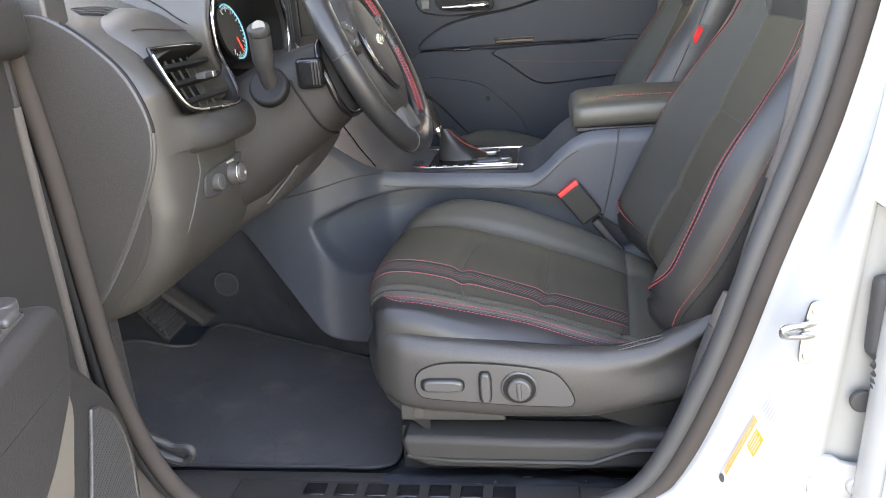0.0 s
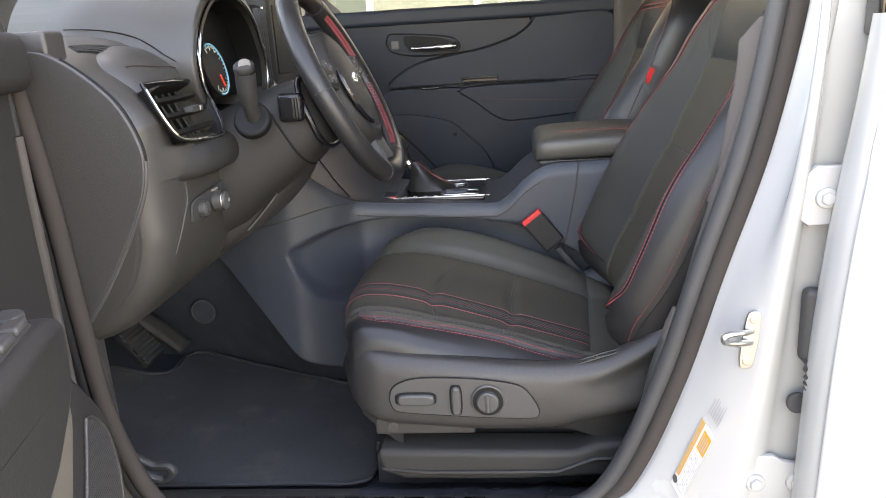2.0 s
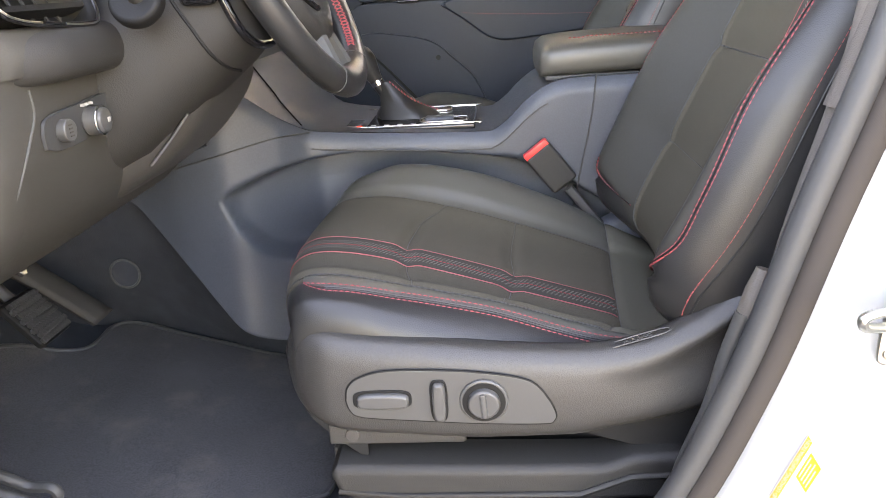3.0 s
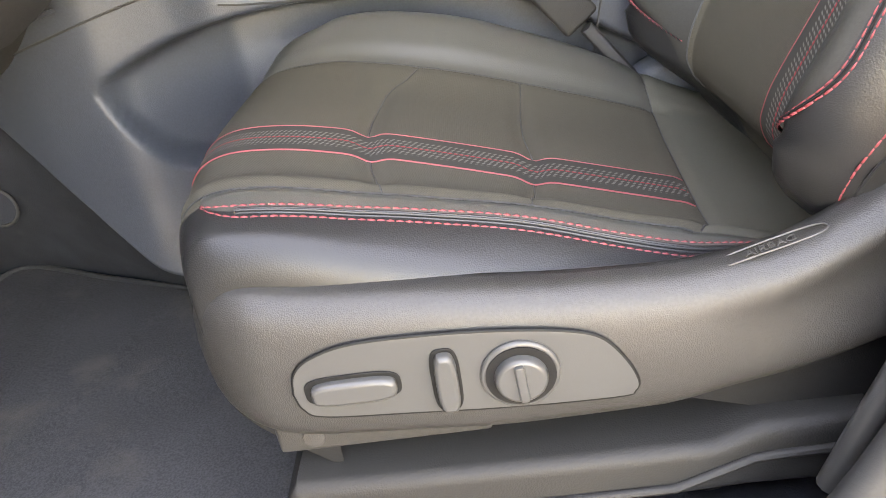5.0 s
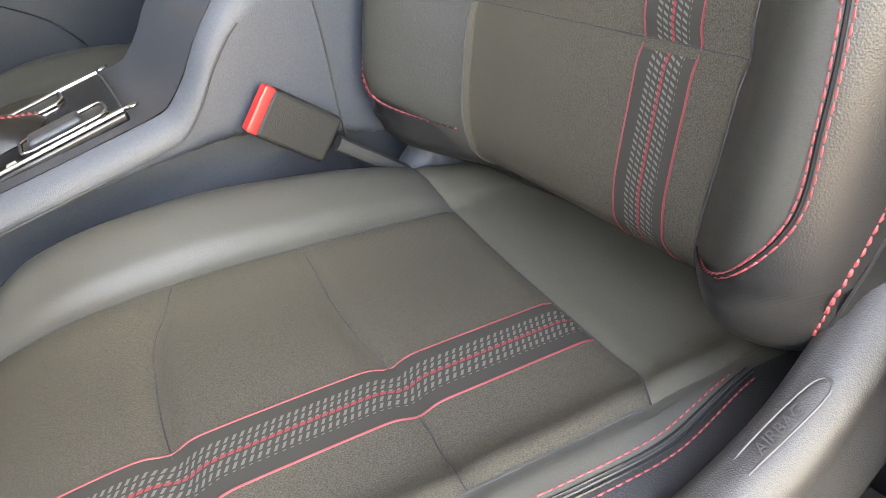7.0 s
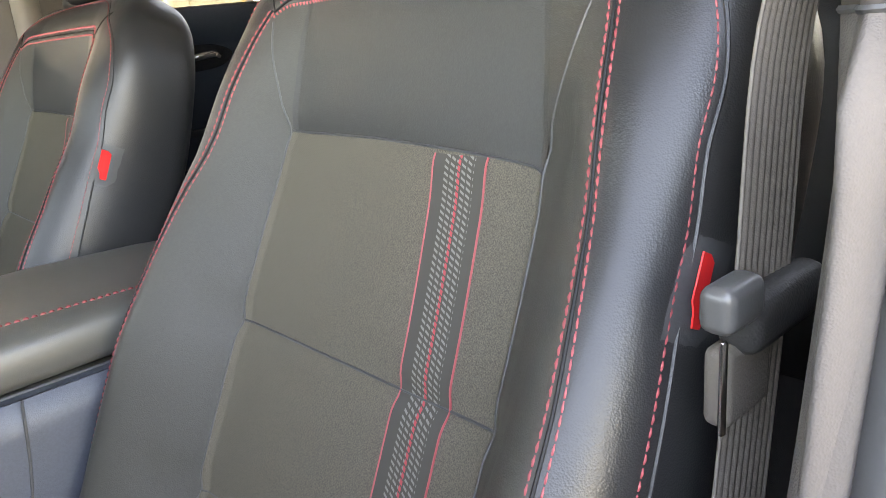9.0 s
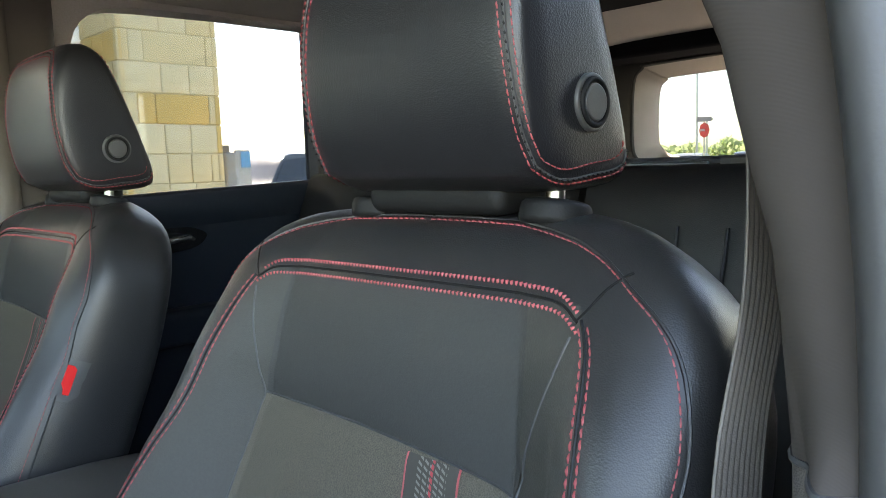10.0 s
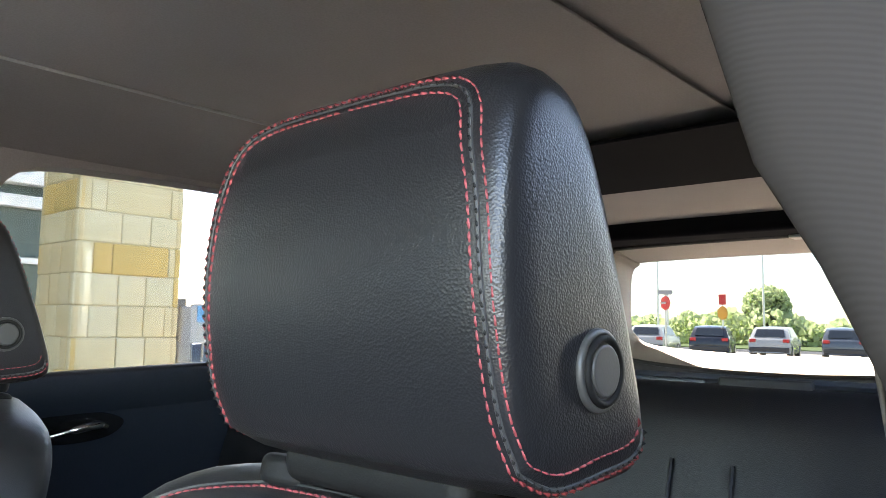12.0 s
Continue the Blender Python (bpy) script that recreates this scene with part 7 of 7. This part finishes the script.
# tailgate with its window
gate = thing("tailgate", "tailgate with rear window seen from inside", "tailgate")
GW = [(1.70 - 0.50, 1.43), (1.70 - 0.485, 1.392), (1.70 - 0.42, 1.36), (1.70 - 0.2, 1.344), (1.70, 1.34), (1.70 + 0.2, 1.344), (1.70 + 0.42, 1.36), (1.70 + 0.485, 1.392), (1.70 + 0.505, 1.44), (1.70 + 0.50, 1.60), (1.70 + 0.47, 1.642), (1.70 + 0.42, 1.652), (1.70, 1.658), (1.70 - 0.42, 1.652), (1.70 - 0.47, 1.642), (1.70 - 0.50, 1.60)]
_gi = spline(GW + [GW[0]], 121)[:-1]
_go = []
for y, z in _gi:
    dy, dz = y - 1.70, z - 1.50
    _go.append((1.70 + dy * 1.13, 1.50 + dz * (1.30 if dz > 0 else 1.35)))
_g2 = [(1.70 + (y - 1.70) * 1.5, 1.50 + (z - 1.50) * (1.75 if z > 1.5 else 4.6)) for y, z in _gi]
put("window_frame", loft([[Vector((2.52, y, z)) for y, z in _gi], [Vector((2.49, y + (y - 1.7) * 0.03, z + (z - 1.5) * 0.05)) for y, z in _gi], [Vector((2.44, y, z)) for y, z in _go]], closed=True), HEADLINER, gate, "grey moulded window frame")
put("frame_seal", tube([Vector((2.438, y, z)) for y, z in _go], 0.007, 8, closed=True), RUBBER, gate)
put("lower_trim", loft([[Vector((2.44, y, z)) for y, z in _go], [Vector((2.40, y, z)) for y, z in _g2]], closed=True), PLASTIC, gate)
_pg = put("rear_glass", mesh_of("pane", [(2.52, y, z) for y, z in _gi], [tuple(range(120))]), TINTED_BACK, gate, "tinted rear window glass")
_pg.visible_shadow = False
put("wiper", tube(spline([(2.56, 1.72, 1.315), (2.56, 1.5, 1.33), (2.56, 1.25, 1.345)], 12), 0.009, 6), RUBBER, gate, "black rear wiper")
put("dome_lamp", box((2.30, 1.50, 1.683), (2.36, 1.60, 1.692), 0.003), PAPER, gate, "pale roof lamp lens")

# rear bench
bench = thing("rear_bench", "black leather rear bench with upright back", "car seat")
_bp = spline([(0.86, 0.62), (0.90, 0.80), (0.97, 1.05), (1.03, 1.25), (1.055, 1.32), (1.085, 1.345), (1.12, 1.335), (1.13, 1.28), (1.08, 1.0), (1.05, 0.62)], 40)
for y0, y1 in ((1.02, 1.56), (1.575, 1.83), (1.845, 2.40)):
    # Bench back takes the darker headrest leather, so its deep shade is coloured in
    put("backrest", loft([[Vector((x, y, z)) for x, z in _bp] for y in np.linspace(y0, y1, 8)], cap=False), HEAD_LEATHER, bench, "black leather backrest section")
put("bench_cushion", box((0.45, 1.02, 0.55), (0.98, 2.40, 0.74), 0.04, 4), LEATHER, bench)
put("parcel_edge", tube([(1.10, 1.02, 1.352), (1.10, 2.38, 1.352)], 0.006, 8), CONSOLE_GREY, bench, "pale cover edge along the seat top")
# Added ledge; rear-window glare on the seat top, put in its pale colour
put("top_ledge", box((1.090, 1.36, 1.338), (1.20, 2.25, 1.350), 0.004), GLARE_LEDGE, bench, "added satin ledge standing for glare on the seat top")
put("top_latch", box((1.085, 1.22, 1.338), (1.13, 1.34, 1.356), 0.004), RUBBER, bench)
for y in (1.38, 1.30, 1.98):
    put("seat_seam", tube([(interp(z, [(0.8, 0.90), (1.05, 0.968), (1.25, 1.028)]) - 0.002, y, z) for z in np.linspace(0.8, 1.25, 12)], 0.003, 6), RUBBER, bench)
cargo = structure("cargo_wall", box((2.35, 1.0, 0.6), (2.42, 2.42, 1.10), 0.02), PLASTIC, "dark cargo area trim")
structure("rear_quarter_trim", box((1.38, 0.93, 0.5), (2.5, 0.98, 1.78), 0.02), HEADLINER, "dark rear quarter trim on the driver's side")
firewall = structure("firewall", box((-1.42, 0.9, 0.4), (-1.36, 2.5, 1.22), 0.0), RUBBER, "dark bulkhead under the windscreen")
structure("roof_rail_trim", tube([(-0.75, 1.0, 1.71), (0.3, 1.0, 1.745), (1.4, 1.0, 1.74), (2.4, 1.02, 1.70)], 0.045, 10), HEADLINER, "grey roof rail trim")
windscreen = structure("windscreen", loft([[Vector((x, y, z)) for y in (0.98, 1.4, 1.7, 2.0, 2.42)] for x, z in ((-1.36, 1.19), (-1.06, 1.45), (-0.75, 1.72))]), GREEN_GLASS, "clear windscreen glass", "windscreen")
windscreen.visible_shadow = False
structure("bonnet", box((-2.4, 0.82, 0.4), (-1.38, 2.58, 1.12), 0.08, 4), WHITE_PAINT, "white car bonnet and wings", "car body")
under = structure("underbody", box((-1.4, 0.85, 0.22), (2.5, 2.55, 0.36), 0.02), RUBBER, "dark car underbody", "car body")
for _x in (-1.75, 1.75):
    for _y in (0.92, 2.48):
        wt = thing("car_wheel", "black tyre on a dark alloy wheel", "wheel", "car wheels")
        put("tyre", disc(0.35, 0.23, Matrix.Translation((_x, _y, 0.35)) @ Matrix.Rotation(radians(90), 4, "X"), 0.03), RUBBER, wt)
        put("rim", disc(0.24, 0.235, Matrix.Translation((_x, _y, 0.35)) @ Matrix.Rotation(radians(90), 4, "X"), 0.01), PLASTIC_SMOOTH, wt)
put("rear_flank", box((1.45, 0.80, 0.36), (2.55, 0.86, 1.25), 0.02), WHITE_PAINT, pillar)
mirror = thing("door_mirror", "white passenger door mirror", "door mirror")
put("housing", box((-0.88, 2.70, 1.27), (-0.74, 2.90, 1.43), 0.03, 4), WHITE_PAINT, mirror)
put("mirror_glass", box((-0.742, 2.715, 1.29), (-0.735, 2.885, 1.415), 0.002, 1), mat("mirror_silver", (0.85, 0.87, 0.88), 0.03, 1.0, var=0.0), mirror, "silvered mirror glass")
put("stem", box((-0.85, 2.57, 1.26), (-0.77, 2.72, 1.32), 0.01), PLASTIC, mirror)


# ---- outside ----
ground = structure("ground", box((-150, -150, -0.3), (200, 200, 0), 0), ASPHALT, "dark asphalt lot", "ground")
apron = structure("apron", box((-40, 4.2, -0.02), (48, 60, 0.006), 0), CONCRETE, "pale sunlit concrete apron", "pavement")


def block_material(k):
    cols = ((0.72, 0.53, 0.27), (0.76, 0.59, 0.32), (0.72, 0.46, 0.15), (0.78, 0.63, 0.37))
    return mat("limestone_block", cols[k], 0.85, bump=0.5, scale=60, var=0.07, vscale=5)


BLOCKS = [block_material(k) for k in range(4)]
column = thing("stone_column", "tall column of coursed pale limestone blocks", "stone column")
CX0, CX1, CY0, CY1 = 2.10, 2.86, 6.0, 6.65
put("core", box((CX0 + 0.016, CY0 + 0.016, 0), (CX1 - 0.016, CY1 - 0.016, 6.05), 0), mat("mortar", (0.62, 0.49, 0.30), 0.9, var=0.1), column)
rng = random.Random(4)
# shares of the width at which the blocks of a course end
COURSES = [(0.41, 0.68, 1.0), (0.15, 0.41, 0.65, 0.86, 1.0), (0.40, 0.66, 1.0), (0.16, 0.33, 0.87, 1.0), (0.40, 0.68, 1.0), (0.11, 0.25, 0.87, 1.0)]
COURSE_H = 0.2151
for row in range(27):
    z = row * COURSE_H
    for face in range(4):
        ln = (CX1 - CX0) if face % 2 == 0 else (CY1 - CY0)
        ends = COURSES[(row + 1) % 6] if face == 0 else COURSES[(row + 2 * face) % 6]
        a = 0.0
        for n_, e in enumerate(ends):
            w = ln * e - a
            o = rng.uniform(-0.012, -0.002)
            g = 0.0022
            if face == 0:
                lo, hi = (CX0 + a + g, CY0 - o, z + g), (CX0 + a + w - g, CY0 + 0.05, z + COURSE_H - g)
            elif face == 2:
                lo, hi = (CX0 + a + g, CY1 - 0.05, z + g), (CX0 + a + w - g, CY1 + o, z + COURSE_H - g)
            elif face == 1:
                lo, hi = (CX1 - 0.05, CY0 + a + g, z + g), (CX1 + o, CY0 + a + w - g, z + COURSE_H - g)
            else:
                lo, hi = (CX0 - o, CY0 + a + g, z + g), (CX0 + 0.05, CY0 + a + w - g, z + COURSE_H - g)
            # Front face gets paler blocks and other faces darker: sunlight put in the colour
            tone = 2 if face == 0 and row % 6 == 2 and n_ in (1, 2) else rng.choice((1, 1, 3, 3) if face == 0 else (0, 0, 1, 2))
            put("stone", box(lo, hi, rng.uniform(0.006, 0.012), 3), BLOCKS[tone], column)
            a += w
meter = thing("utility_meter", "grey utility meter on a pipe beside the column", "utility meter")
put("pipe", tube([(3.33, 6.8, 0.0), (3.33, 6.8, 1.2)], 0.03, 10), ALU, meter)
put("meter_box", box((3.27, 6.72, 1.05), (3.39, 6.86, 1.54), 0.03, 3), PAINTED_GREY, meter, "grey painted box")
# Stands for a white box with something blue behind it; posts are added
blue_panel = thing("notice_board", "white panel with a blue field on posts", "sign")
put("board", box((3.45, 6.85, 1.22), (3.60, 6.88, 1.56), 0.006, 2), PAPER, blue_panel)
put("field", box((3.50, 6.842, 1.40), (3.595, 6.851, 1.54), 0.001, 1), mat("blue_field_paint", (0.10, 0.32, 0.55), 0.5), blue_panel, "blue field")
for x in (3.47, 3.58):
    put("post", tube([(x, 6.87, 0), (x, 6.87, 1.3)], 0.012, 8), PAINTED_GREY, blue_panel)
# Unseen canopy; height and reach chosen to keep sun off the passenger windows
canopy = tagged(put("canopy_roof", box((-9.0, 5.2, 6.0), (3.4, 16.0, 6.5), 0.03), WHITE_PAINT), "unseen white canopy roof that blocks the sun", "canopy", kind="structure")

# showroom front beyond the passenger side
DARK_GLASS = mat("shopfront_glass", (0.10, 0.125, 0.11), 0.08, var=0.25, vscale=0.6, spec=0.12)
shop = thing("showroom_front", "glazed showroom front with white mullions", "building")
put("wall", box((-30, 14.2, 0), (5.5, 14.6, 0.35), 0), CONCRETE, shop)
put("fascia", box((-30, 14.0, 3.6), (5.5, 14.7, 5.4), 0.02), ALU, shop, "white fascia")
for k in range(17):
    x = -28.5 + 2.0 * k
    put("pane", box((x, 14.3, 0.35), (x + 1.94, 14.33, 3.6), 0), DARK_GLASS, shop, "dark reflective pane")
    put("mullion", box((x - 0.09, 14.18, 0.0), (x + 0.03, 14.4, 3.6), 0.01), ALU, shop)
put("transom", box((-30, 14.2, 2.3), (5.5, 14.36, 2.4), 0.01), ALU, shop)
put("beam", box((3.2, 14.1, 3.22), (5.5, 14.36, 3.42), 0.01), ALU, shop, "white beam across the glazing")

# parked cars
WIN_DARK = mat("car_window", (0.02, 0.025, 0.03), 0.06, var=0.05)
TAIL = mat("tail_lamp_red", (0.45, 0.02, 0.02), 0.25, var=0.05)


def parked_car(x, y, rot, paint, label, tall=1.0):
    c = thing("parked_car", label, "car", "parked cars")
    c.matrix_world = Matrix.Translation((x, y, 0)) @ Matrix.Rotation(radians(rot), 4, "Z")
    side = [(-2.25, 0.45), (-2.2, 0.85), (-2.0, 0.95), (-1.15, 1.05), (-0.45, 1.50 * tall), (0.3, 1.58 * tall), (1.3, 1.55 * tall), (1.75, 1.42 * tall), (2.1, 1.05), (2.22, 0.9), (2.25, 0.5), (2.0, 0.32), (-2.0, 0.32)]
    sec = spline(side, 44)
    rows = []
    for v, s in ((-0.90, 0.93), (-0.88, 0.98), (-0.6, 1.0), (0, 1.01), (0.6, 1.0), (0.88, 0.98), (0.90, 0.93)):
        rows.append([Vector((px * (0.98 if abs(v) > 0.8 else 1), v * (1.0 if pz < 1.0 else 1 - 0.35 * (pz - 1.0)), 0.32 + (pz - 0.32) * s)) for px, pz in sec])
    put("body", loft(rows, closed=True, cap=True), paint, c)
    for sg in (-1, 1):
        put("side_window", plate([(-0.95, 1.06), (-0.42, 1.42 * tall), (0.3, 1.48 * tall), (1.25, 1.45 * tall), (1.6, 1.08)], 0.02, lambda a, b, d: (a, sg * (0.885 - 0.34 * (b - 1.0) + d), b), 0.004), WIN_DARK, c)
        for px in (-1.4, 1.4):
            w = put("wheel", disc(0.34, 0.22, Matrix.Translation((px, sg * 0.80, 0.34)) @ Matrix.Rotation(radians(90), 4, "X"), 0.03), RUBBER, c)
            put("wheel_rim", disc(0.22, 0.02, Matrix.Translation((px, sg * 0.915, 0.34)) @ Matrix.Rotation(radians(90), 4, "X"), 0.004), STEEL, w)
        put("tail_lamp", box((2.08, sg * 0.72 - 0.14, 0.85), (2.26, sg * 0.72 + 0.14, 1.0), 0.02), TAIL, c)
    put("rear_window", plate([(-0.66, 1.10), (-0.58, 1.45 * tall), (0.58, 1.45 * tall), (0.66, 1.10)], 0.02, lambda a, b, d: (2.13 - (b - 1.05) * 0.95 + d, a, b), 0.004), WIN_DARK, c)
    put("bumper", box((2.12, -0.85, 0.38), (2.34, 0.85, 0.62), 0.05), RUBBER, c)
    return c


PAINTS = {"white": WHITE_PAINT, "black": mat("black_car_paint", (0.015, 0.015, 0.018), 0.2, var=0.05, coat=0.6), "grey": mat("grey_car_paint", (0.10, 0.11, 0.12), 0.25, 0.4, var=0.05, coat=0.6), "blue": mat("blue_car_paint", (0.03, 0.10, 0.25), 0.25, var=0.05, coat=0.6)}
for k, (col_, dy) in enumerate((("white", 29.2), ("grey", 26.4), ("white", 23.6), ("grey", 20.9), ("white", 18.2), ("black", 15.5), ("white", 12.8), ("grey", 10.0), ("white", 7.2))):
    parked_car(39.5 - 0.35 * dy + 3, dy, 190 + 3 * (k % 3), PAINTS[col_], "%s car parked in a row on the lot" % col_)
parked_car(9.5, 15.5, 12, PAINTS["black"], "dark pickup-like car parked beyond the column", 1.12)
parked_car(17.0, 27.0, 20, PAINTS["blue"], "blue car parked far off on the lot")

# trees along the edge of the lot
# Far paler than foliage; distant haze is put into the leaf colour
LEAF = mat("hazed_spring_leaves", (0.40, 0.46, 0.24), 0.8, var=0.2, vscale=0.6)
_lt = LEAF.node_tree.nodes.new("ShaderNodeBsdfTranslucent")
_lt.inputs[0].default_value = (0.68, 0.76, 0.42, 1)
_la = LEAF.node_tree.nodes.new("ShaderNodeMixShader")
_la.inputs[0].default_value = 0.5
LEAF.node_tree.links.new(LEAF.node_tree.nodes["Principled BSDF"].outputs[0], _la.inputs[1])
LEAF.node_tree.links.new(_lt.outputs[0], _la.inputs[2])
LEAF.node_tree.links.new(_la.outputs[0], LEAF.node_tree.nodes["Material Output"].inputs[0])
BARK = mat("bark", (0.12, 0.09, 0.06), 0.9, bump=0.5, scale=20, var=0.2)
_vt, _ft = [], []
rng = random.Random(7)
for k in range(26000):
    u = rng.random()
    ang = radians(2 + 82 * u)
    dist = rng.uniform(70, 84)
    top = 2.2 + 0.7 * noise.noise((u * 23, 0.3, 0)) + 1.0 * noise.noise((u * 70, 1.3, 0)) + (1.6 * math.exp(-((math.degrees(ang) - 18.0) / 1.5) ** 2))
    z = rng.uniform(0, 1) ** 0.7 * max(1.2, top)
    c = Vector((dist * math.cos(ang), dist * math.sin(ang), z))
    s = rng.uniform(0.16, 0.38)
    n = len(_vt)
    q = Euler((rng.uniform(0, 6), rng.uniform(0, 6), rng.uniform(0, 6))).to_matrix()
    for a, b in ((-1, -0.6), (0.2, -1), (1, 0.1), (0.4, 1), (-0.7, 0.7)):
        _vt.append(c + q @ Vector((a * s, b * s, rng.uniform(-0.2, 0.2) * s)))
    _ft += [(n, n + 1, n + 2), (n, n + 2, n + 3), (n, n + 3, n + 4)]
tagged(put("far_trees", mesh_of("leaves", _vt, _ft, False), LEAF), "line of bright green spring trees", "trees", kind="stuff")
tree = thing("tree", "round green tree behind the parked cars", "tree")
put("trunk", tube([(70, 23.5, 0), (70.1, 23.5, 1.5), (70.0, 23.6, 3.0), (70.1, 23.6, 5.0)], [0.3, 0.25, 0.18, 0.06], 8), BARK, tree)
for a in (0.3, 2.3, 4.2):
    put("limb", tube([(70, 23.5, 2.6), (70 + 0.9 * math.cos(a), 23.5 + 0.9 * math.sin(a), 3.8), (70 + 1.5 * math.cos(a), 23.5 + 1.5 * math.sin(a), 4.8)], [0.12, 0.08, 0.03], 6), BARK, tree)
_vt, _ft = [], []
for k in range(4200):
    d = Vector((rng.gauss(0, 1), rng.gauss(0, 1), rng.gauss(0, 0.8))).normalized() * (2.1 * rng.random() ** 0.4)
    c = Vector((70, 23.5, 3.4)) + d + Vector((0, 0, 0.5 * noise.noise(d)))
    n = len(_vt)
    q = Euler((rng.uniform(0, 6), rng.uniform(0, 6), rng.uniform(0, 6))).to_matrix()
    s = rng.uniform(0.09, 0.21)
    for a, b in ((-1, -0.6), (0.2, -1), (1, 0.1), (0.4, 1), (-0.7, 0.7)):
        _vt.append(c + q @ Vector((a * s, b * s, 0)))
    _ft += [(n, n + 1, n + 2), (n, n + 2, n + 3), (n, n + 3, n + 4)]
put("crown", mesh_of("leaves", _vt, _ft, False), LEAF, tree)
structure("far_lawn", box((55, -40, 0.0), (150, 150, 0.06), 0), mat("grass", (0.09, 0.13, 0.03), 0.9, var=0.3, vscale=0.4), "green verge beyond the lot", "grass")

# signs and poles
sign = thing("red_sign", "round red sign on a post", "sign")
put("post", tube([(34, 16.6, 0), (34, 16.6, 3.1)], 0.05, 8), STEEL, sign)
put("disc_face", disc(0.36, 0.03, Matrix.Translation((33.95, 16.58, 2.63)) @ Matrix.Rotation(radians(65), 4, "Z") @ Matrix.Rotation(radians(90), 4, "X"), 0, 8), TAIL, sign, "red octagonal face")
put("white_band", box((-0.22, -0.03, -0.05), (0.22, -0.02, 0.05), 0, 1, Matrix.Translation((33.93, 16.57, 2.63)) @ Matrix.Rotation(radians(-65), 4, "Z")), PAPER, sign)
put("top_plate", box((-0.32, -0.02, 0.40), (0.32, 0.0, 0.62), 0, 1, Matrix.Translation((33.93, 16.57, 2.63)) @ Matrix.Rotation(radians(-65), 4, "Z")), mat("grey_plate", (0.3, 0.3, 0.3), 0.6), sign)
sign2 = thing("yellow_sign", "yellow warning sign on a post", "sign")
put("post", tube([(36, 14.6, 0), (36, 14.6, 2.9)], 0.05, 8), STEEL, sign2)
put("yellow_face", disc(0.33, 0.03, Matrix.Translation((35.95, 14.58, 2.2)) @ Matrix.Rotation(radians(65), 4, "Z") @ Matrix.Rotation(radians(90), 4, "X"), 0, 16), YELLOW, sign2)
put("red_flag", box((35.9, 14.4, 2.6), (35.95, 14.75, 3.1), 0, 1), TAIL, sign2)
for x, y, h in ((52, 25.5, 8.0), (60, 20.5, 9.0), (58, 27.5, 4.5), (30, 40, 9.0)):
    pole = thing("light_pole", "tall grey light pole", "light pole", "light poles")
    put("shaft", tube([(x, y, 0), (x, y, h)], [0.11, 0.07], 8), STEEL, pole)
    put("lamp_arm", box((x - 0.9, y - 0.1, h - 0.15), (x + 0.9, y + 0.1, h), 0.02), STEEL, pole)
post_box = thing("utility_box", "grey utility box on a post beside the column", "utility box")
put("cabinet", box((3.05, 6.9, 0.75), (3.30, 7.1, 1.55), 0.02), CONSOLE_GREY, post_box)
put("panel_face", box((3.20, 6.75, 1.28), (3.34, 6.85, 1.60), 0.01), INSERT, post_box, "pale metal panel")
put("stand", box((3.12, 6.95, 0), (3.42, 7.05, 0.8), 0.01), STEEL, post_box)
put("bracket", box((3.28, 6.80, 1.2), (3.40, 6.95, 1.5), 0.01), STEEL, post_box)
